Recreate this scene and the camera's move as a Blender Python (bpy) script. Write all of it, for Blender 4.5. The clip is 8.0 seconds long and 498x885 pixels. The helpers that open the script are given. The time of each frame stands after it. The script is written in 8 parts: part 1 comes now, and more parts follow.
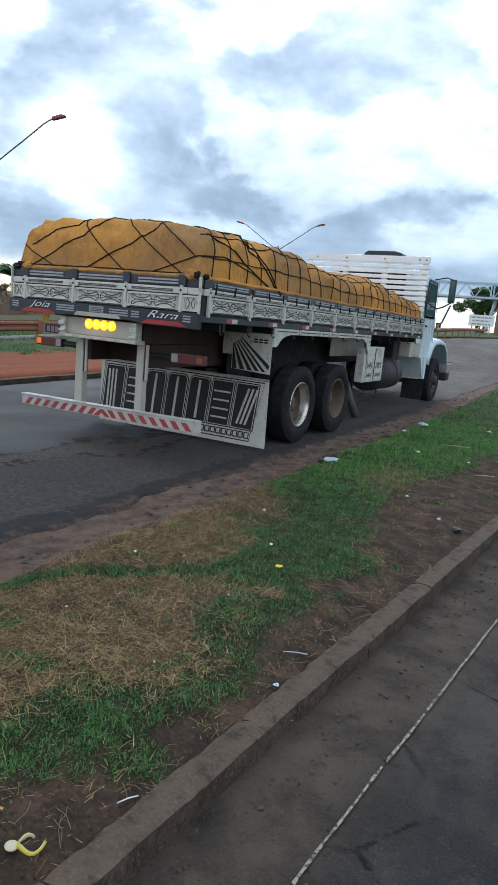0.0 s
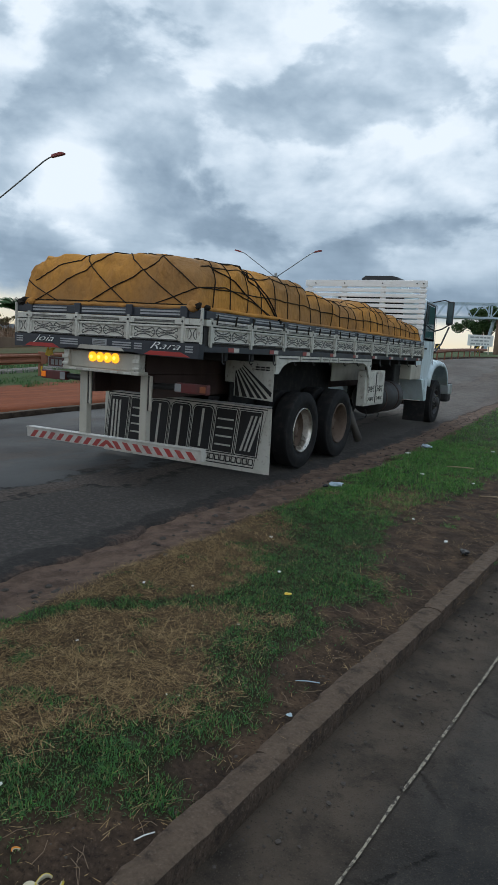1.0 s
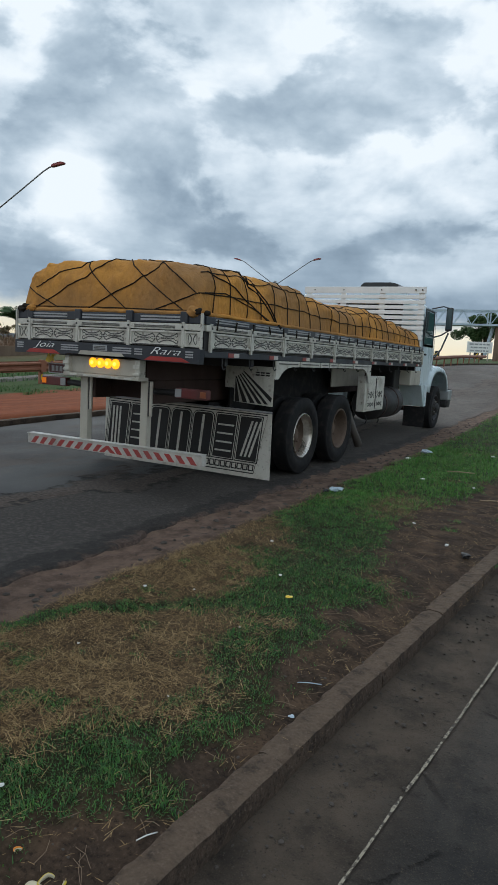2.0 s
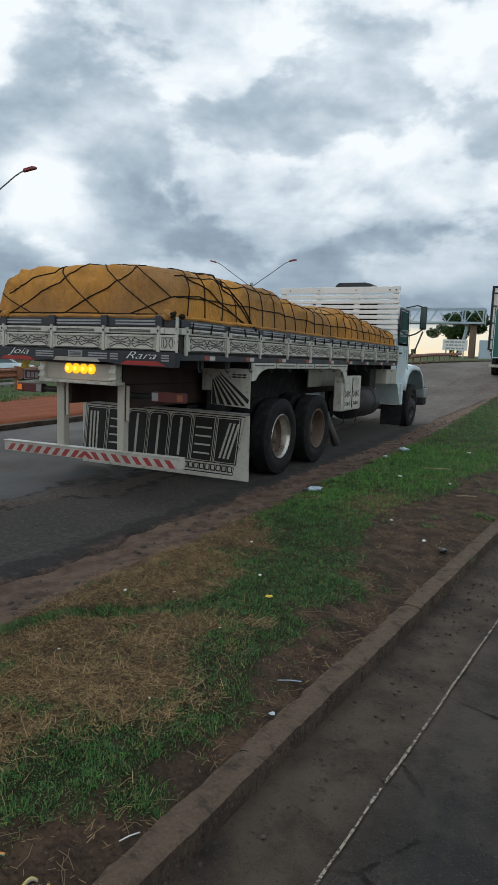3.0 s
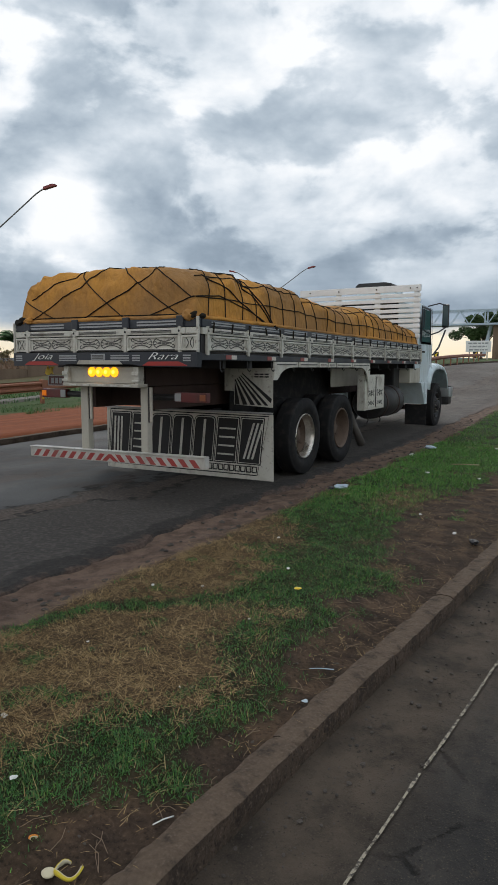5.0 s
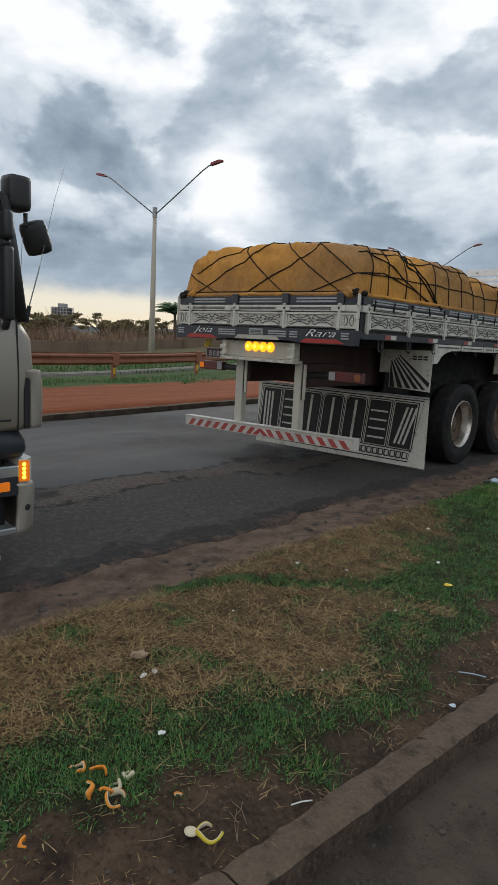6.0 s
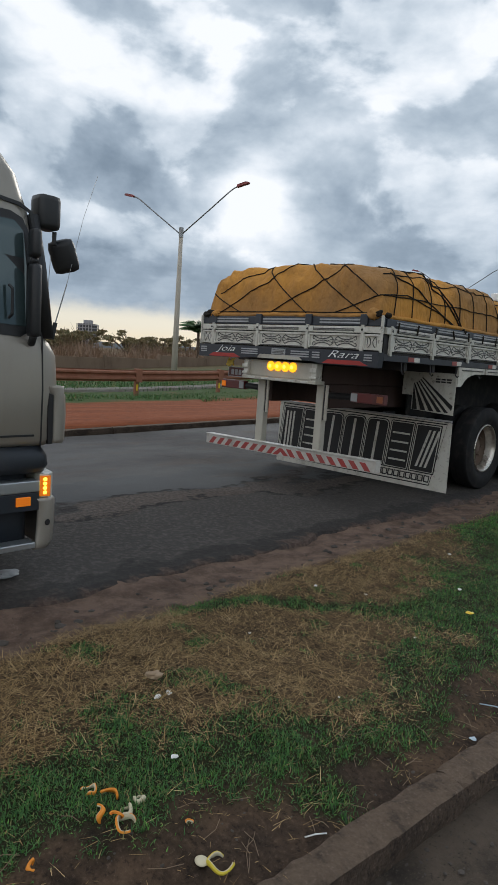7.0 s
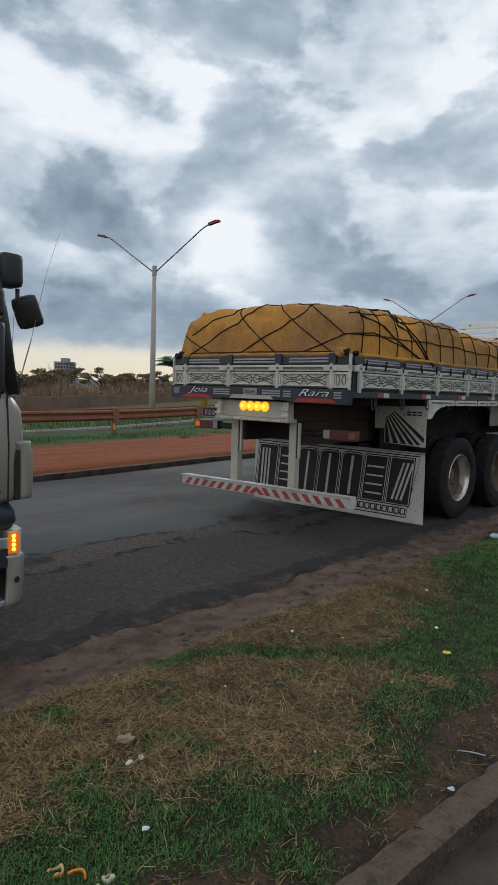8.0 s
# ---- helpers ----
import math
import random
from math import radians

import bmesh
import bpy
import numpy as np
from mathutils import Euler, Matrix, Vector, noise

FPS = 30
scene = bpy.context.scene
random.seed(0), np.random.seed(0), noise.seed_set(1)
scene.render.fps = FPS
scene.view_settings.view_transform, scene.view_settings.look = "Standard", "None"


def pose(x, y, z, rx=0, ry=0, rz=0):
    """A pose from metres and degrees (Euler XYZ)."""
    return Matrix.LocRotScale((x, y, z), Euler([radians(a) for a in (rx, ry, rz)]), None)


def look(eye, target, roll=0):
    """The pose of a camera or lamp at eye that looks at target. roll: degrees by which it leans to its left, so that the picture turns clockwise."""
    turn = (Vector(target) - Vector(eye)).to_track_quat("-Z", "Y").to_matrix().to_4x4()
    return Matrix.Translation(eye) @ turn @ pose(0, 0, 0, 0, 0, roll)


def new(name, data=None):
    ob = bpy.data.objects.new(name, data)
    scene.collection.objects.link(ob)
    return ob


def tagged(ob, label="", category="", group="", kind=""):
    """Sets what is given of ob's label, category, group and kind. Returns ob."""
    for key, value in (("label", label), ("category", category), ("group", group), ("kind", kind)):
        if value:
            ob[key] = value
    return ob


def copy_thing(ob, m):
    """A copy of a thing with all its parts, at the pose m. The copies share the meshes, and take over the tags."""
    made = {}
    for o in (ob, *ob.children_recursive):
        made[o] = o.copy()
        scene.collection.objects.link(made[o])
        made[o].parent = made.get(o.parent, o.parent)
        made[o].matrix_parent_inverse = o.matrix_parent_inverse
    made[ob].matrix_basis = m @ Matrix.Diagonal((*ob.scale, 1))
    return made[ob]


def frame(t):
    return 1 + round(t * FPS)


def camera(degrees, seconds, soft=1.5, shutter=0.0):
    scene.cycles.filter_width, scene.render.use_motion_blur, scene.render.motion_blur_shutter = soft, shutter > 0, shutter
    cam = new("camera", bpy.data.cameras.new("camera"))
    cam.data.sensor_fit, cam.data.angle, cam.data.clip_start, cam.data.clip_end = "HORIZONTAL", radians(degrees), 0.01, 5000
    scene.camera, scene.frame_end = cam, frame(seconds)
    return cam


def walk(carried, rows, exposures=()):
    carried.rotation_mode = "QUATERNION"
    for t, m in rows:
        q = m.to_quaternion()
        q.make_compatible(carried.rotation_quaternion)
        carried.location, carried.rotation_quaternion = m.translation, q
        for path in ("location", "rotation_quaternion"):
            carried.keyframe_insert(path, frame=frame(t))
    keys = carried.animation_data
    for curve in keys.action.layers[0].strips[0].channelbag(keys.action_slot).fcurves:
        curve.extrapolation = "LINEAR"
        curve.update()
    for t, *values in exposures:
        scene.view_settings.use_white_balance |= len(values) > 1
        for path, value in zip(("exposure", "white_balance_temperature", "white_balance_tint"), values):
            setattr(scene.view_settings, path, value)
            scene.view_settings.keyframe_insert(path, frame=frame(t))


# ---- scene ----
cam = camera(42.7, 8.0)

PATH = [
    (0, (4.809, -5.212, 1.589), (3.869, -3.487, 1.213), 5.2),
    (0.5, (4.804, -5.223, 1.603), (3.857, -3.492, 1.279), 4.1),
    (1, (4.81, -5.247, 1.615), (3.85, -3.518, 1.316), 3.6),
    (2.5, (4.824, -5.266, 1.575), (3.872, -3.527, 1.309), 3.0),
    (3, (4.856, -5.277, 1.59), (3.946, -3.516, 1.324), 2.2),
    (3.5, (4.866, -5.269, 1.577), (4.007, -3.484, 1.303), 2.4),
    (4, (4.877, -5.26, 1.584), (4.034, -3.469, 1.295), 2.0),
    (4.2, (4.869, -5.266, 1.588), (4.03, -3.472, 1.309), 2.1),
    (5.3, (4.818, -5.249, 1.438), (3.766, -3.567, 1.185), 1.3),
    (5.4, (4.765, -5.228, 1.44), (3.689, -3.585, 1.062), 2.9),
    (5.5, (4.782, -5.227, 1.461), (3.638, -3.64, 1.045), 1.8),
    (6, (4.743, -5.254, 1.465), (3.414, -3.793, 1.147), 2.9),
    (6.5, (4.726, -5.244, 1.469), (3.355, -3.819, 1.175), 4.0),
    (7, (4.731, -5.245, 1.471), (3.348, -3.824, 1.207), 3.9),
    (7.5, (4.744, -5.182, 1.529), (3.373, -3.757, 1.234), 1.5),
    (8, (4.78, -5.194, 1.571), (3.429, -3.729, 1.407), 1.8),
]
walk(cam, [(t, look(eye, target, roll)) for t, eye, target, roll in PATH],
     exposures=[(0.0, 0.55, 5600, 8), (0.3, 0.25, 5650, 8), (0.6, 0.05, 5750, 7), (1.0, -0.05, 5750, 6), (2.4, 0.0, 6000, 6), (3.5, 0.04, 6200, 9), (4.2, 0.05, 6250, 10),
                (5.4, 0.08, 6300, 10), (6.2, 0.07, 6300, 10), (7.0, 0.05, 6150, 10), (7.5, 0.08, 6150, 9), (8.0, -0.06, 6100, 9)])

SUN_DIR = Vector((-0.38, 0.84, 0.40)).normalized()

# ---------------------------------------------------------------- world and light
def make_world():
    w = bpy.data.worlds.new("sky")
    scene.world = w
    w.use_nodes = True
    nt = w.node_tree
    nt.nodes.clear()
    N, L = nt.nodes.new, nt.links.new

    def math_node(op, a, b=None, clamp=False):
        n = N("ShaderNodeMath")
        n.operation, n.use_clamp = op, clamp
        for k, v in enumerate((a, b)):
            if v is None:
                continue
            if isinstance(v, (int, float)):
                n.inputs[k].default_value = v
            else:
                L(v, n.inputs[k])
        return n.outputs[0]

    def ramp(fac, stops, interp="EASE"):
        n = N("ShaderNodeValToRGB")
        n.color_ramp.interpolation = interp
        while len(n.color_ramp.elements) < len(stops):
            n.color_ramp.elements.new(0.5)
        for e, (p, c) in zip(n.color_ramp.elements, stops):
            e.position, e.color = p, (*c, 1)
        L(fac, n.inputs[0])
        return n.outputs[0]

    def mix(fac, a, b, mode="MIX"):
        n = N("ShaderNodeMix")
        n.data_type, n.blend_type = "RGBA", mode
        for s, v in ((n.inputs[0], fac), (n.inputs[6], a), (n.inputs[7], b)):
            if isinstance(v, (int, float)):
                s.default_value = v
            elif isinstance(v, tuple):
                s.default_value = (*v, 1)
            else:
                L(v, s)
        return n.outputs[2]

    coord = N("ShaderNodeTexCoord")
    sep = N("ShaderNodeSeparateXYZ")
    L(coord.outputs["Generated"], sep.inputs[0])
    x, y, z = sep.outputs
    up = math_node("MAXIMUM", z, 0.0)
    comb = N("ShaderNodeCombineXYZ")
    L(x, comb.inputs[0])
    L(y, comb.inputs[1])
    L(math_node("MULTIPLY", z, 1.7), comb.inputs[2])

    def clouds(scale, detail, rough, distort, shift):
        mp = N("ShaderNodeMapping")
        mp.inputs["Location"].default_value = shift
        L(comb.outputs[0], mp.inputs[0])
        n = N("ShaderNodeTexNoise")
        n.inputs["Scale"].default_value = scale
        n.inputs["Detail"].default_value = detail
        n.inputs["Roughness"].default_value = rough
        n.inputs["Distortion"].default_value = distort
        L(mp.outputs[0], n.inputs["Vector"])
        return n.outputs["Fac"]

    def lobe(direction, power):
        """A soft round place in the cover about one direction."""
        n = N("ShaderNodeVectorMath")
        n.operation = "DOT_PRODUCT"
        L(warped, n.inputs[0])
        n.inputs[1].default_value = Vector(direction).normalized()
        return math_node("POWER", math_node("MAXIMUM", n.outputs["Value"], 0.0), power)

    def reach(value, a, b, lo, hi):
        n = N("ShaderNodeMapRange")
        n.interpolation_type = "SMOOTHSTEP"
        for k, v in zip(("From Min", "From Max", "To Min", "To Max"), (a, b, lo, hi)):
            n.inputs[k].default_value = v
        L(value, n.inputs["Value"])
        return n.outputs[0]

    def add(*terms):
        out = terms[0]
        for t in terms[1:]:
            out = math_node("ADD", out, t)
        return out

    def scaled(value, k, middle=0.0):
        return math_node("MULTIPLY", math_node("SUBTRACT", value, middle), k)

    # breaks in the cover have ragged outlines
    rag = N("ShaderNodeTexNoise")
    rag.inputs["Scale"].default_value, rag.inputs["Detail"].default_value = 7.0, 6.0
    L(coord.outputs["Generated"], rag.inputs["Vector"])
    unit = N("ShaderNodeVectorMath")
    unit.operation = "NORMALIZE"
    L(mix(0.045, coord.outputs["Generated"], rag.outputs["Color"], "LINEAR_LIGHT"), unit.inputs[0])
    warped = unit.outputs[0]

    # a layered cover: broad masses, heaps on them lit from above, and frayed edges
    mass = clouds(2.3, 3.0, 0.5, 0.3, (3.1, 1.7, 0.4))
    heap = clouds(4.3, 9.0, 0.51, 0.12, (1.3, 9.2, 2.1))
    above = clouds(4.3, 9.0, 0.51, 0.12, (1.3 - 0.012, 9.2 + 0.02, 2.1 + 0.055))
    shade = scaled(math_node("SUBTRACT", heap, above), 1.25)
    fold = math_node("ABSOLUTE", math_node("SUBTRACT", clouds(7.5, 5.0, 0.5, 0.3, (4.0, 2.0, 8.0)), 0.5))
    crest = scaled(fold, 0.75, 0.09)
    fine = clouds(17.0, 7.0, 0.6, 0.1, (7.3, 2.2, 4.0))
    streak_at = N("ShaderNodeMapping")
    streak_at.inputs["Scale"].default_value = (1.0, 1.0, 7.0)
    L(comb.outputs[0], streak_at.inputs[0])
    streak = N("ShaderNodeTexNoise")
    streak.inputs["Scale"].default_value, streak.inputs["Detail"].default_value = 3.6, 6.0
    L(streak_at.outputs[0], streak.inputs["Vector"])
    lower = reach(z, 0.08, 0.24, 1.0, 0.0)
    higher = reach(z, 0.05, 0.22, 0.35, 1.0)
    edges = scaled(reach(heap, 0.47, 0.54, 0.0, 1.0), 0.20, 0.5)
    rolls = add(scaled(heap, 0.50, 0.5), shade, edges, scaled(fine, 0.10, 0.5))
    c = add(0.595, scaled(mass, -0.48, 0.5), math_node("MULTIPLY", rolls, higher))
    c = add(c, math_node("MULTIPLY", crest, higher), math_node("MULTIPLY", scaled(streak.outputs["Fac"], 0.32, 0.5), lower))
    # thin places where the cover glows, the widest round the hidden sun
    for direction, power, k in (((-0.38, 0.84, 0.40), 14.0, 0.06), ((-0.685, 0.692, 0.222), 420.0, 0.66), ((-0.28, 0.875, 0.385), 120.0, 0.15), ((-0.15, 0.905, 0.395), 120.0, 0.14),
                                ((-0.395, 0.82, 0.414), 260.0, 0.16), ((-0.57, 0.736, 0.365), 330.0, 0.22), ((-0.81, 0.456, 0.368), 330.0, 0.24), ((-0.69, 0.60, 0.40), 420.0, 0.18)):
        c = math_node("ADD", c, math_node("MULTIPLY", lobe(direction, power), k * 1.25))
    # the thickest heaps
    for direction, power, k in (((-0.49, 0.735, 0.47), 200.0, -0.12), ((-0.86, 0.434, 0.25), 150.0, -0.16), ((-0.44, 0.879, 0.175), 110.0, -0.10), ((-0.70, 0.68, 0.10), 220.0, -0.08)):
        c = math_node("ADD", c, math_node("MULTIPLY", lobe(direction, power), k))
    # the cloud base is heavy and dark low over the land; behind the camera the cover is thinner
    c = add(c, reach(z, 0.05, 0.30, -0.20, 0.02), reach(y, 0.25, -0.5, 0.0, 0.38))
    c = math_node("ADD", c, 0.0, clamp=True)
    col = ramp(c, [(0.0, (0.20, 0.255, 0.315)), (0.20, (0.265, 0.33, 0.40)), (0.40, (0.39, 0.465, 0.54)),
                   (0.58, (0.55, 0.625, 0.69)), (0.74, (0.74, 0.80, 0.85)), (0.87, (0.92, 0.955, 0.98)), (1.0, (1.08, 1.08, 1.07))], "LINEAR")
    # clear bright strip between the cloud base and the land
    edge = math_node("ADD", z, math_node("MULTIPLY", math_node("SUBTRACT", fine, 0.5), 0.05))
    gap = N("ShaderNodeMapRange")
    gap.interpolation_type = "SMOOTHSTEP"
    gap.inputs["From Min"].default_value, gap.inputs["From Max"].default_value = 0.048, 0.075
    gap.inputs["To Min"].default_value, gap.inputs["To Max"].default_value = 1.0, 0.0
    L(edge, gap.inputs["Value"])
    strip = ramp(math_node("MULTIPLY", up, 14.0), [(0.0, (1.04, 0.87, 0.60)), (0.6, (1.00, 0.92, 0.75)), (1.0, (0.70, 0.71, 0.69))])
    sky = N("ShaderNodeTexSky")
    sky.sky_type, sky.sun_disc = "NISHITA", False
    sky.sun_elevation = math.asin(SUN_DIR.z)
    sky.sun_rotation = math.atan2(SUN_DIR.x, SUN_DIR.y)
    clear = mix(1.0, sky.outputs[0], (0.06, 0.06, 0.06), "MULTIPLY")
    strip = mix(0.85, clear, strip)
    col = mix(gap.outputs[0], col, strip)
    bg = N("ShaderNodeBackground")
    bg.inputs["Strength"].default_value = 0.88
    L(col, bg.inputs[0])
    out = N("ShaderNodeOutputWorld")
    L(bg.outputs[0], out.inputs[0])


make_world()
sun = new("sun", bpy.data.lights.new("sun", "SUN"))
sun.data.energy, sun.data.angle, sun.data.color = 0.8, radians(25), (1.0, 0.93, 0.82)
sun.matrix_world = look((0, 0, 30), Vector((0, 0, 30)) - SUN_DIR)


# ---------------------------------------------------------------- materials
class Shader:
    """A small builder round one principled material."""

    def __init__(self, name, rough=0.6, metal=0.0, spec=0.5):
        self.m = bpy.data.materials.new(name)
        self.m.use_nodes = True
        self.t = self.m.node_tree
        self.p = self.t.nodes["Principled BSDF"]
        self.p.inputs["Roughness"].default_value = rough
        self.p.inputs["Metallic"].default_value = metal
        self.p.inputs["Specular IOR Level"].default_value = spec
        self.co = self.t.nodes.new("ShaderNodeTexCoord").outputs["Object"]

    def link(self, a, b):
        self.t.links.new(a, b)

    def noise(self, scale, detail=4.0, rough=0.55, stretch=None, distort=0.0):
        n = self.t.nodes.new("ShaderNodeTexNoise")
        n.inputs["Scale"].default_value, n.inputs["Detail"].default_value = scale, detail
        n.inputs["Roughness"].default_value, n.inputs["Distortion"].default_value = rough, distort
        src = self.co
        if stretch:
            mp = self.t.nodes.new("ShaderNodeMapping")
            mp.inputs["Scale"].default_value = stretch
            self.link(src, mp.inputs[0])
            src = mp.outputs[0]
        self.link(src, n.inputs["Vector"])
        return n.outputs["Fac"]

    def voronoi(self, scale, feature="DISTANCE_TO_EDGE"):
        n = self.t.nodes.new("ShaderNodeTexVoronoi")
        n.feature = feature
        n.inputs["Scale"].default_value = scale
        self.link(self.co, n.inputs["Vector"])
        return n.outputs["Distance"]

    def axis(self, k):
        n = self.t.nodes.new("ShaderNodeSeparateXYZ")
        self.link(self.co, n.inputs[0])
        return n.outputs[k]

    def attribute(self, name):
        n = self.t.nodes.new("ShaderNodeAttribute")
        n.attribute_name = name
        s = self.t.nodes.new("ShaderNodeSeparateColor")
        self.link(n.outputs["Color"], s.inputs[0])
        return s.outputs

    def island(self):
        return self.t.nodes.new("ShaderNodeNewGeometry").outputs["Random Per Island"]

    def each(self):
        return self.t.nodes.new("ShaderNodeObjectInfo").outputs["Random"]

    def math(self, op, a, b=0.0, clamp=False):
        n = self.t.nodes.new("ShaderNodeMath")
        n.operation, n.use_clamp = op, clamp
        for s, v in zip(n.inputs, (a, b)):
            if isinstance(v, (int, float)):
                s.default_value = v
            else:
                self.link(v, s)
        return n.outputs[0]

    def step(self, value, a, b, lo=0.0, hi=1.0):
        n = self.t.nodes.new("ShaderNodeMapRange")
        n.interpolation_type = "SMOOTHSTEP"
        for k, v in zip(("From Min", "From Max", "To Min", "To Max"), (a, b, lo, hi)):
            n.inputs[k].default_value = v
        self.link(value, n.inputs["Value"])
        return n.outputs[0]

    def mix(self, fac, a, b, mode="MIX"):
        n = self.t.nodes.new("ShaderNodeMix")
        n.data_type, n.blend_type = "RGBA", mode
        for s, v in ((n.inputs[0], fac), (n.inputs[6], a), (n.inputs[7], b)):
            if isinstance(v, (int, float)):
                s.default_value = v
            elif isinstance(v, tuple):
                s.default_value = (*v, 1)
            else:
                self.link(v, s)
        return n.outputs[2]

    def color(self, c):
        s = self.p.inputs["Base Color"]
        if isinstance(c, tuple):
            s.default_value = (*c, 1)
        else:
            self.link(c, s)
        return self

    def roughness(self, v):
        self.link(v, self.p.inputs["Roughness"])
        return self

    def bump(self, height, strength=0.3, distance=0.01):
        n = self.t.nodes.new("ShaderNodeBump")
        n.inputs["Strength"].default_value, n.inputs["Distance"].default_value = strength, distance
        self.link(height, n.inputs["Height"])
        self.link(n.outputs[0], self.p.inputs["Normal"])
        return self

    def glow(self, c, strength):
        self.p.inputs["Emission Color"].default_value = (*c, 1)
        self.p.inputs["Emission Strength"].default_value = strength
        return self


def painted(name, c, dirt=(0.16, 0.12, 0.09), amount=0.5, rough=0.45, metal=0.0, scale=3.0, bump=0.08):
    """Paint with dust, streaks and fine wear."""
    s = Shader(name, rough, metal)
    streak = s.noise(scale, 6, 0.65, (1.0, 1.0, 0.35))
    grain = s.noise(38.0, 4, 0.6)
    d = s.step(s.math("ADD", s.math("MULTIPLY", streak, 0.75), s.math("MULTIPLY", grain, 0.25)), 0.42, 0.74, 0.0, amount)
    light = tuple(min(v * 1.08, 0.9) for v in c)
    base = s.mix(grain, c, light)
    s.color(s.mix(d, base, dirt)).roughness(s.step(streak, 0.3, 0.8, rough - 0.08, min(rough + 0.25, 1.0)))
    return s.bump(grain, bump, 0.002).m


def build_materials():
    M = {}
    s = Shader("aged_white_paint", 0.5)
    streak = s.noise(5.0, 7, 0.68, (1.0, 1.0, 0.5))
    grain = s.noise(45.0, 5, 0.65)
    blot = s.noise(16.0, 6, 0.66)
    a = s.mix(grain, (0.53, 0.515, 0.455), (0.63, 0.615, 0.55))
    a = s.mix(s.step(streak, 0.48, 0.70, 0.0, 0.65), a, (0.27, 0.235, 0.19))
    a = s.mix(s.step(blot, 0.56, 0.70, 0.0, 0.75), a, (0.15, 0.12, 0.095))
    a = s.mix(s.step(grain, 0.60, 0.72, 0.0, 0.5), a, (0.12, 0.09, 0.07))
    s.color(a).roughness(s.step(streak, 0.3, 0.8, 0.42, 0.75)).bump(grain, 0.12, 0.003)
    M["white"] = s.m
    M["groove"] = painted("dark_groove_paint", (0.075, 0.073, 0.07), (0.16, 0.14, 0.12), 0.5, 0.6)
    M["scroll"] = painted("faded_black_paint", (0.060, 0.058, 0.056), (0.22, 0.20, 0.17), 0.7, 0.6)
    M["cream"] = painted("dirty_cream_paint", (0.46, 0.435, 0.37), amount=0.55)
    M["navy"] = painted("navy_paint", (0.022, 0.027, 0.038), (0.08, 0.07, 0.06), 0.35, 0.4)
    M["stripe"] = painted("grey_trim", (0.34, 0.35, 0.36), amount=0.4, rough=0.4)
    M["ink"] = painted("black_paint", (0.009, 0.009, 0.010), (0.06, 0.05, 0.04), 0.28, 0.55)
    M["red"] = painted("red_paint", (0.36, 0.03, 0.025), (0.10, 0.05, 0.04), 0.5, 0.42)
    M["tapewhite"] = painted("reflective_white", (0.56, 0.54, 0.50), amount=0.6, rough=0.3)
    M["tapered"] = painted("reflective_red", (0.34, 0.050, 0.045), (0.20, 0.13, 0.11), 0.6, 0.35)
    M["chassis"] = painted("rusty_chassis_paint", (0.050, 0.027, 0.022), (0.028, 0.020, 0.017), 0.7, 0.8)
    M["black"] = painted("dull_black_steel", (0.018, 0.018, 0.02), (0.06, 0.05, 0.04), 0.5, 0.55)
    M["cabpaint"] = painted("pale_blue_white_paint", (0.60, 0.70, 0.74), amount=0.22, rough=0.28)
    M["rackpaint"] = painted("white_rack_paint", (0.80, 0.81, 0.81), amount=0.15, rough=0.4)
    M["silver"] = painted("champagne_metallic_paint", (0.33, 0.305, 0.265), (0.22, 0.19, 0.15), 0.25, 0.3, 0.35, 1.6, 0.03)
    M["plastic"] = painted("black_plastic", (0.016, 0.017, 0.019), (0.05, 0.045, 0.04), 0.3, 0.42)
    M["bluegrey"] = painted("blue_grey_plastic", (0.016, 0.021, 0.029), (0.05, 0.047, 0.044), 0.4, 0.5)
    M["alu"] = painted("tread_aluminium", (0.45, 0.48, 0.50), (0.2, 0.18, 0.16), 0.4, 0.38, 0.8)
    M["chrome"] = painted("polished_steel", (0.56, 0.53, 0.48), (0.12, 0.08, 0.06), 0.85, 0.26, 0.9)
    M["rimpaint"] = painted("dusty_rim_paint", (0.125, 0.088, 0.064), (0.04, 0.027, 0.022), 0.85, 0.75)
    M["dustyrubber"] = painted("dust_grey_rubber", (0.10, 0.09, 0.08), (0.05, 0.04, 0.035), 0.6, 0.8)
    M["steelwire"] = painted("antenna_steel", (0.5, 0.5, 0.5), amount=0.1, rough=0.3, metal=0.9)
    M["pole"] = painted("weathered_concrete_pole", (0.42, 0.38, 0.32), (0.24, 0.2, 0.16), 0.5, 0.85)
    M["armgrey"] = Shader("galvanised_lamp_arm", 0.5, 0.3).color((0.22, 0.22, 0.225)).m
    M["lampred"] = painted("red_lamp_housing", (0.24, 0.04, 0.04), amount=0.2)
    M["signgreen"] = painted("green_sign_sheet", (0.02, 0.13, 0.115), (0.05, 0.10, 0.09), 0.3, 0.4)
    M["signwhite"] = painted("white_sign_sheet", (0.74, 0.75, 0.74), amount=0.2)
    M["letter"] = painted("white_letter_film", (0.78, 0.79, 0.78), amount=0.15)
    M["amberoff"] = painted("unlit_amber_lens", (0.30, 0.08, 0.02), amount=0.3, rough=0.3)
    M["wallbrown"] = painted("stained_brown_wall", (0.19, 0.135, 0.092), (0.085, 0.058, 0.040), 0.85, 0.9, 0.0, 0.9, 0.3)
    M["signgrey"] = painted("grey_letter_film", (0.30, 0.32, 0.33), amount=0.1)
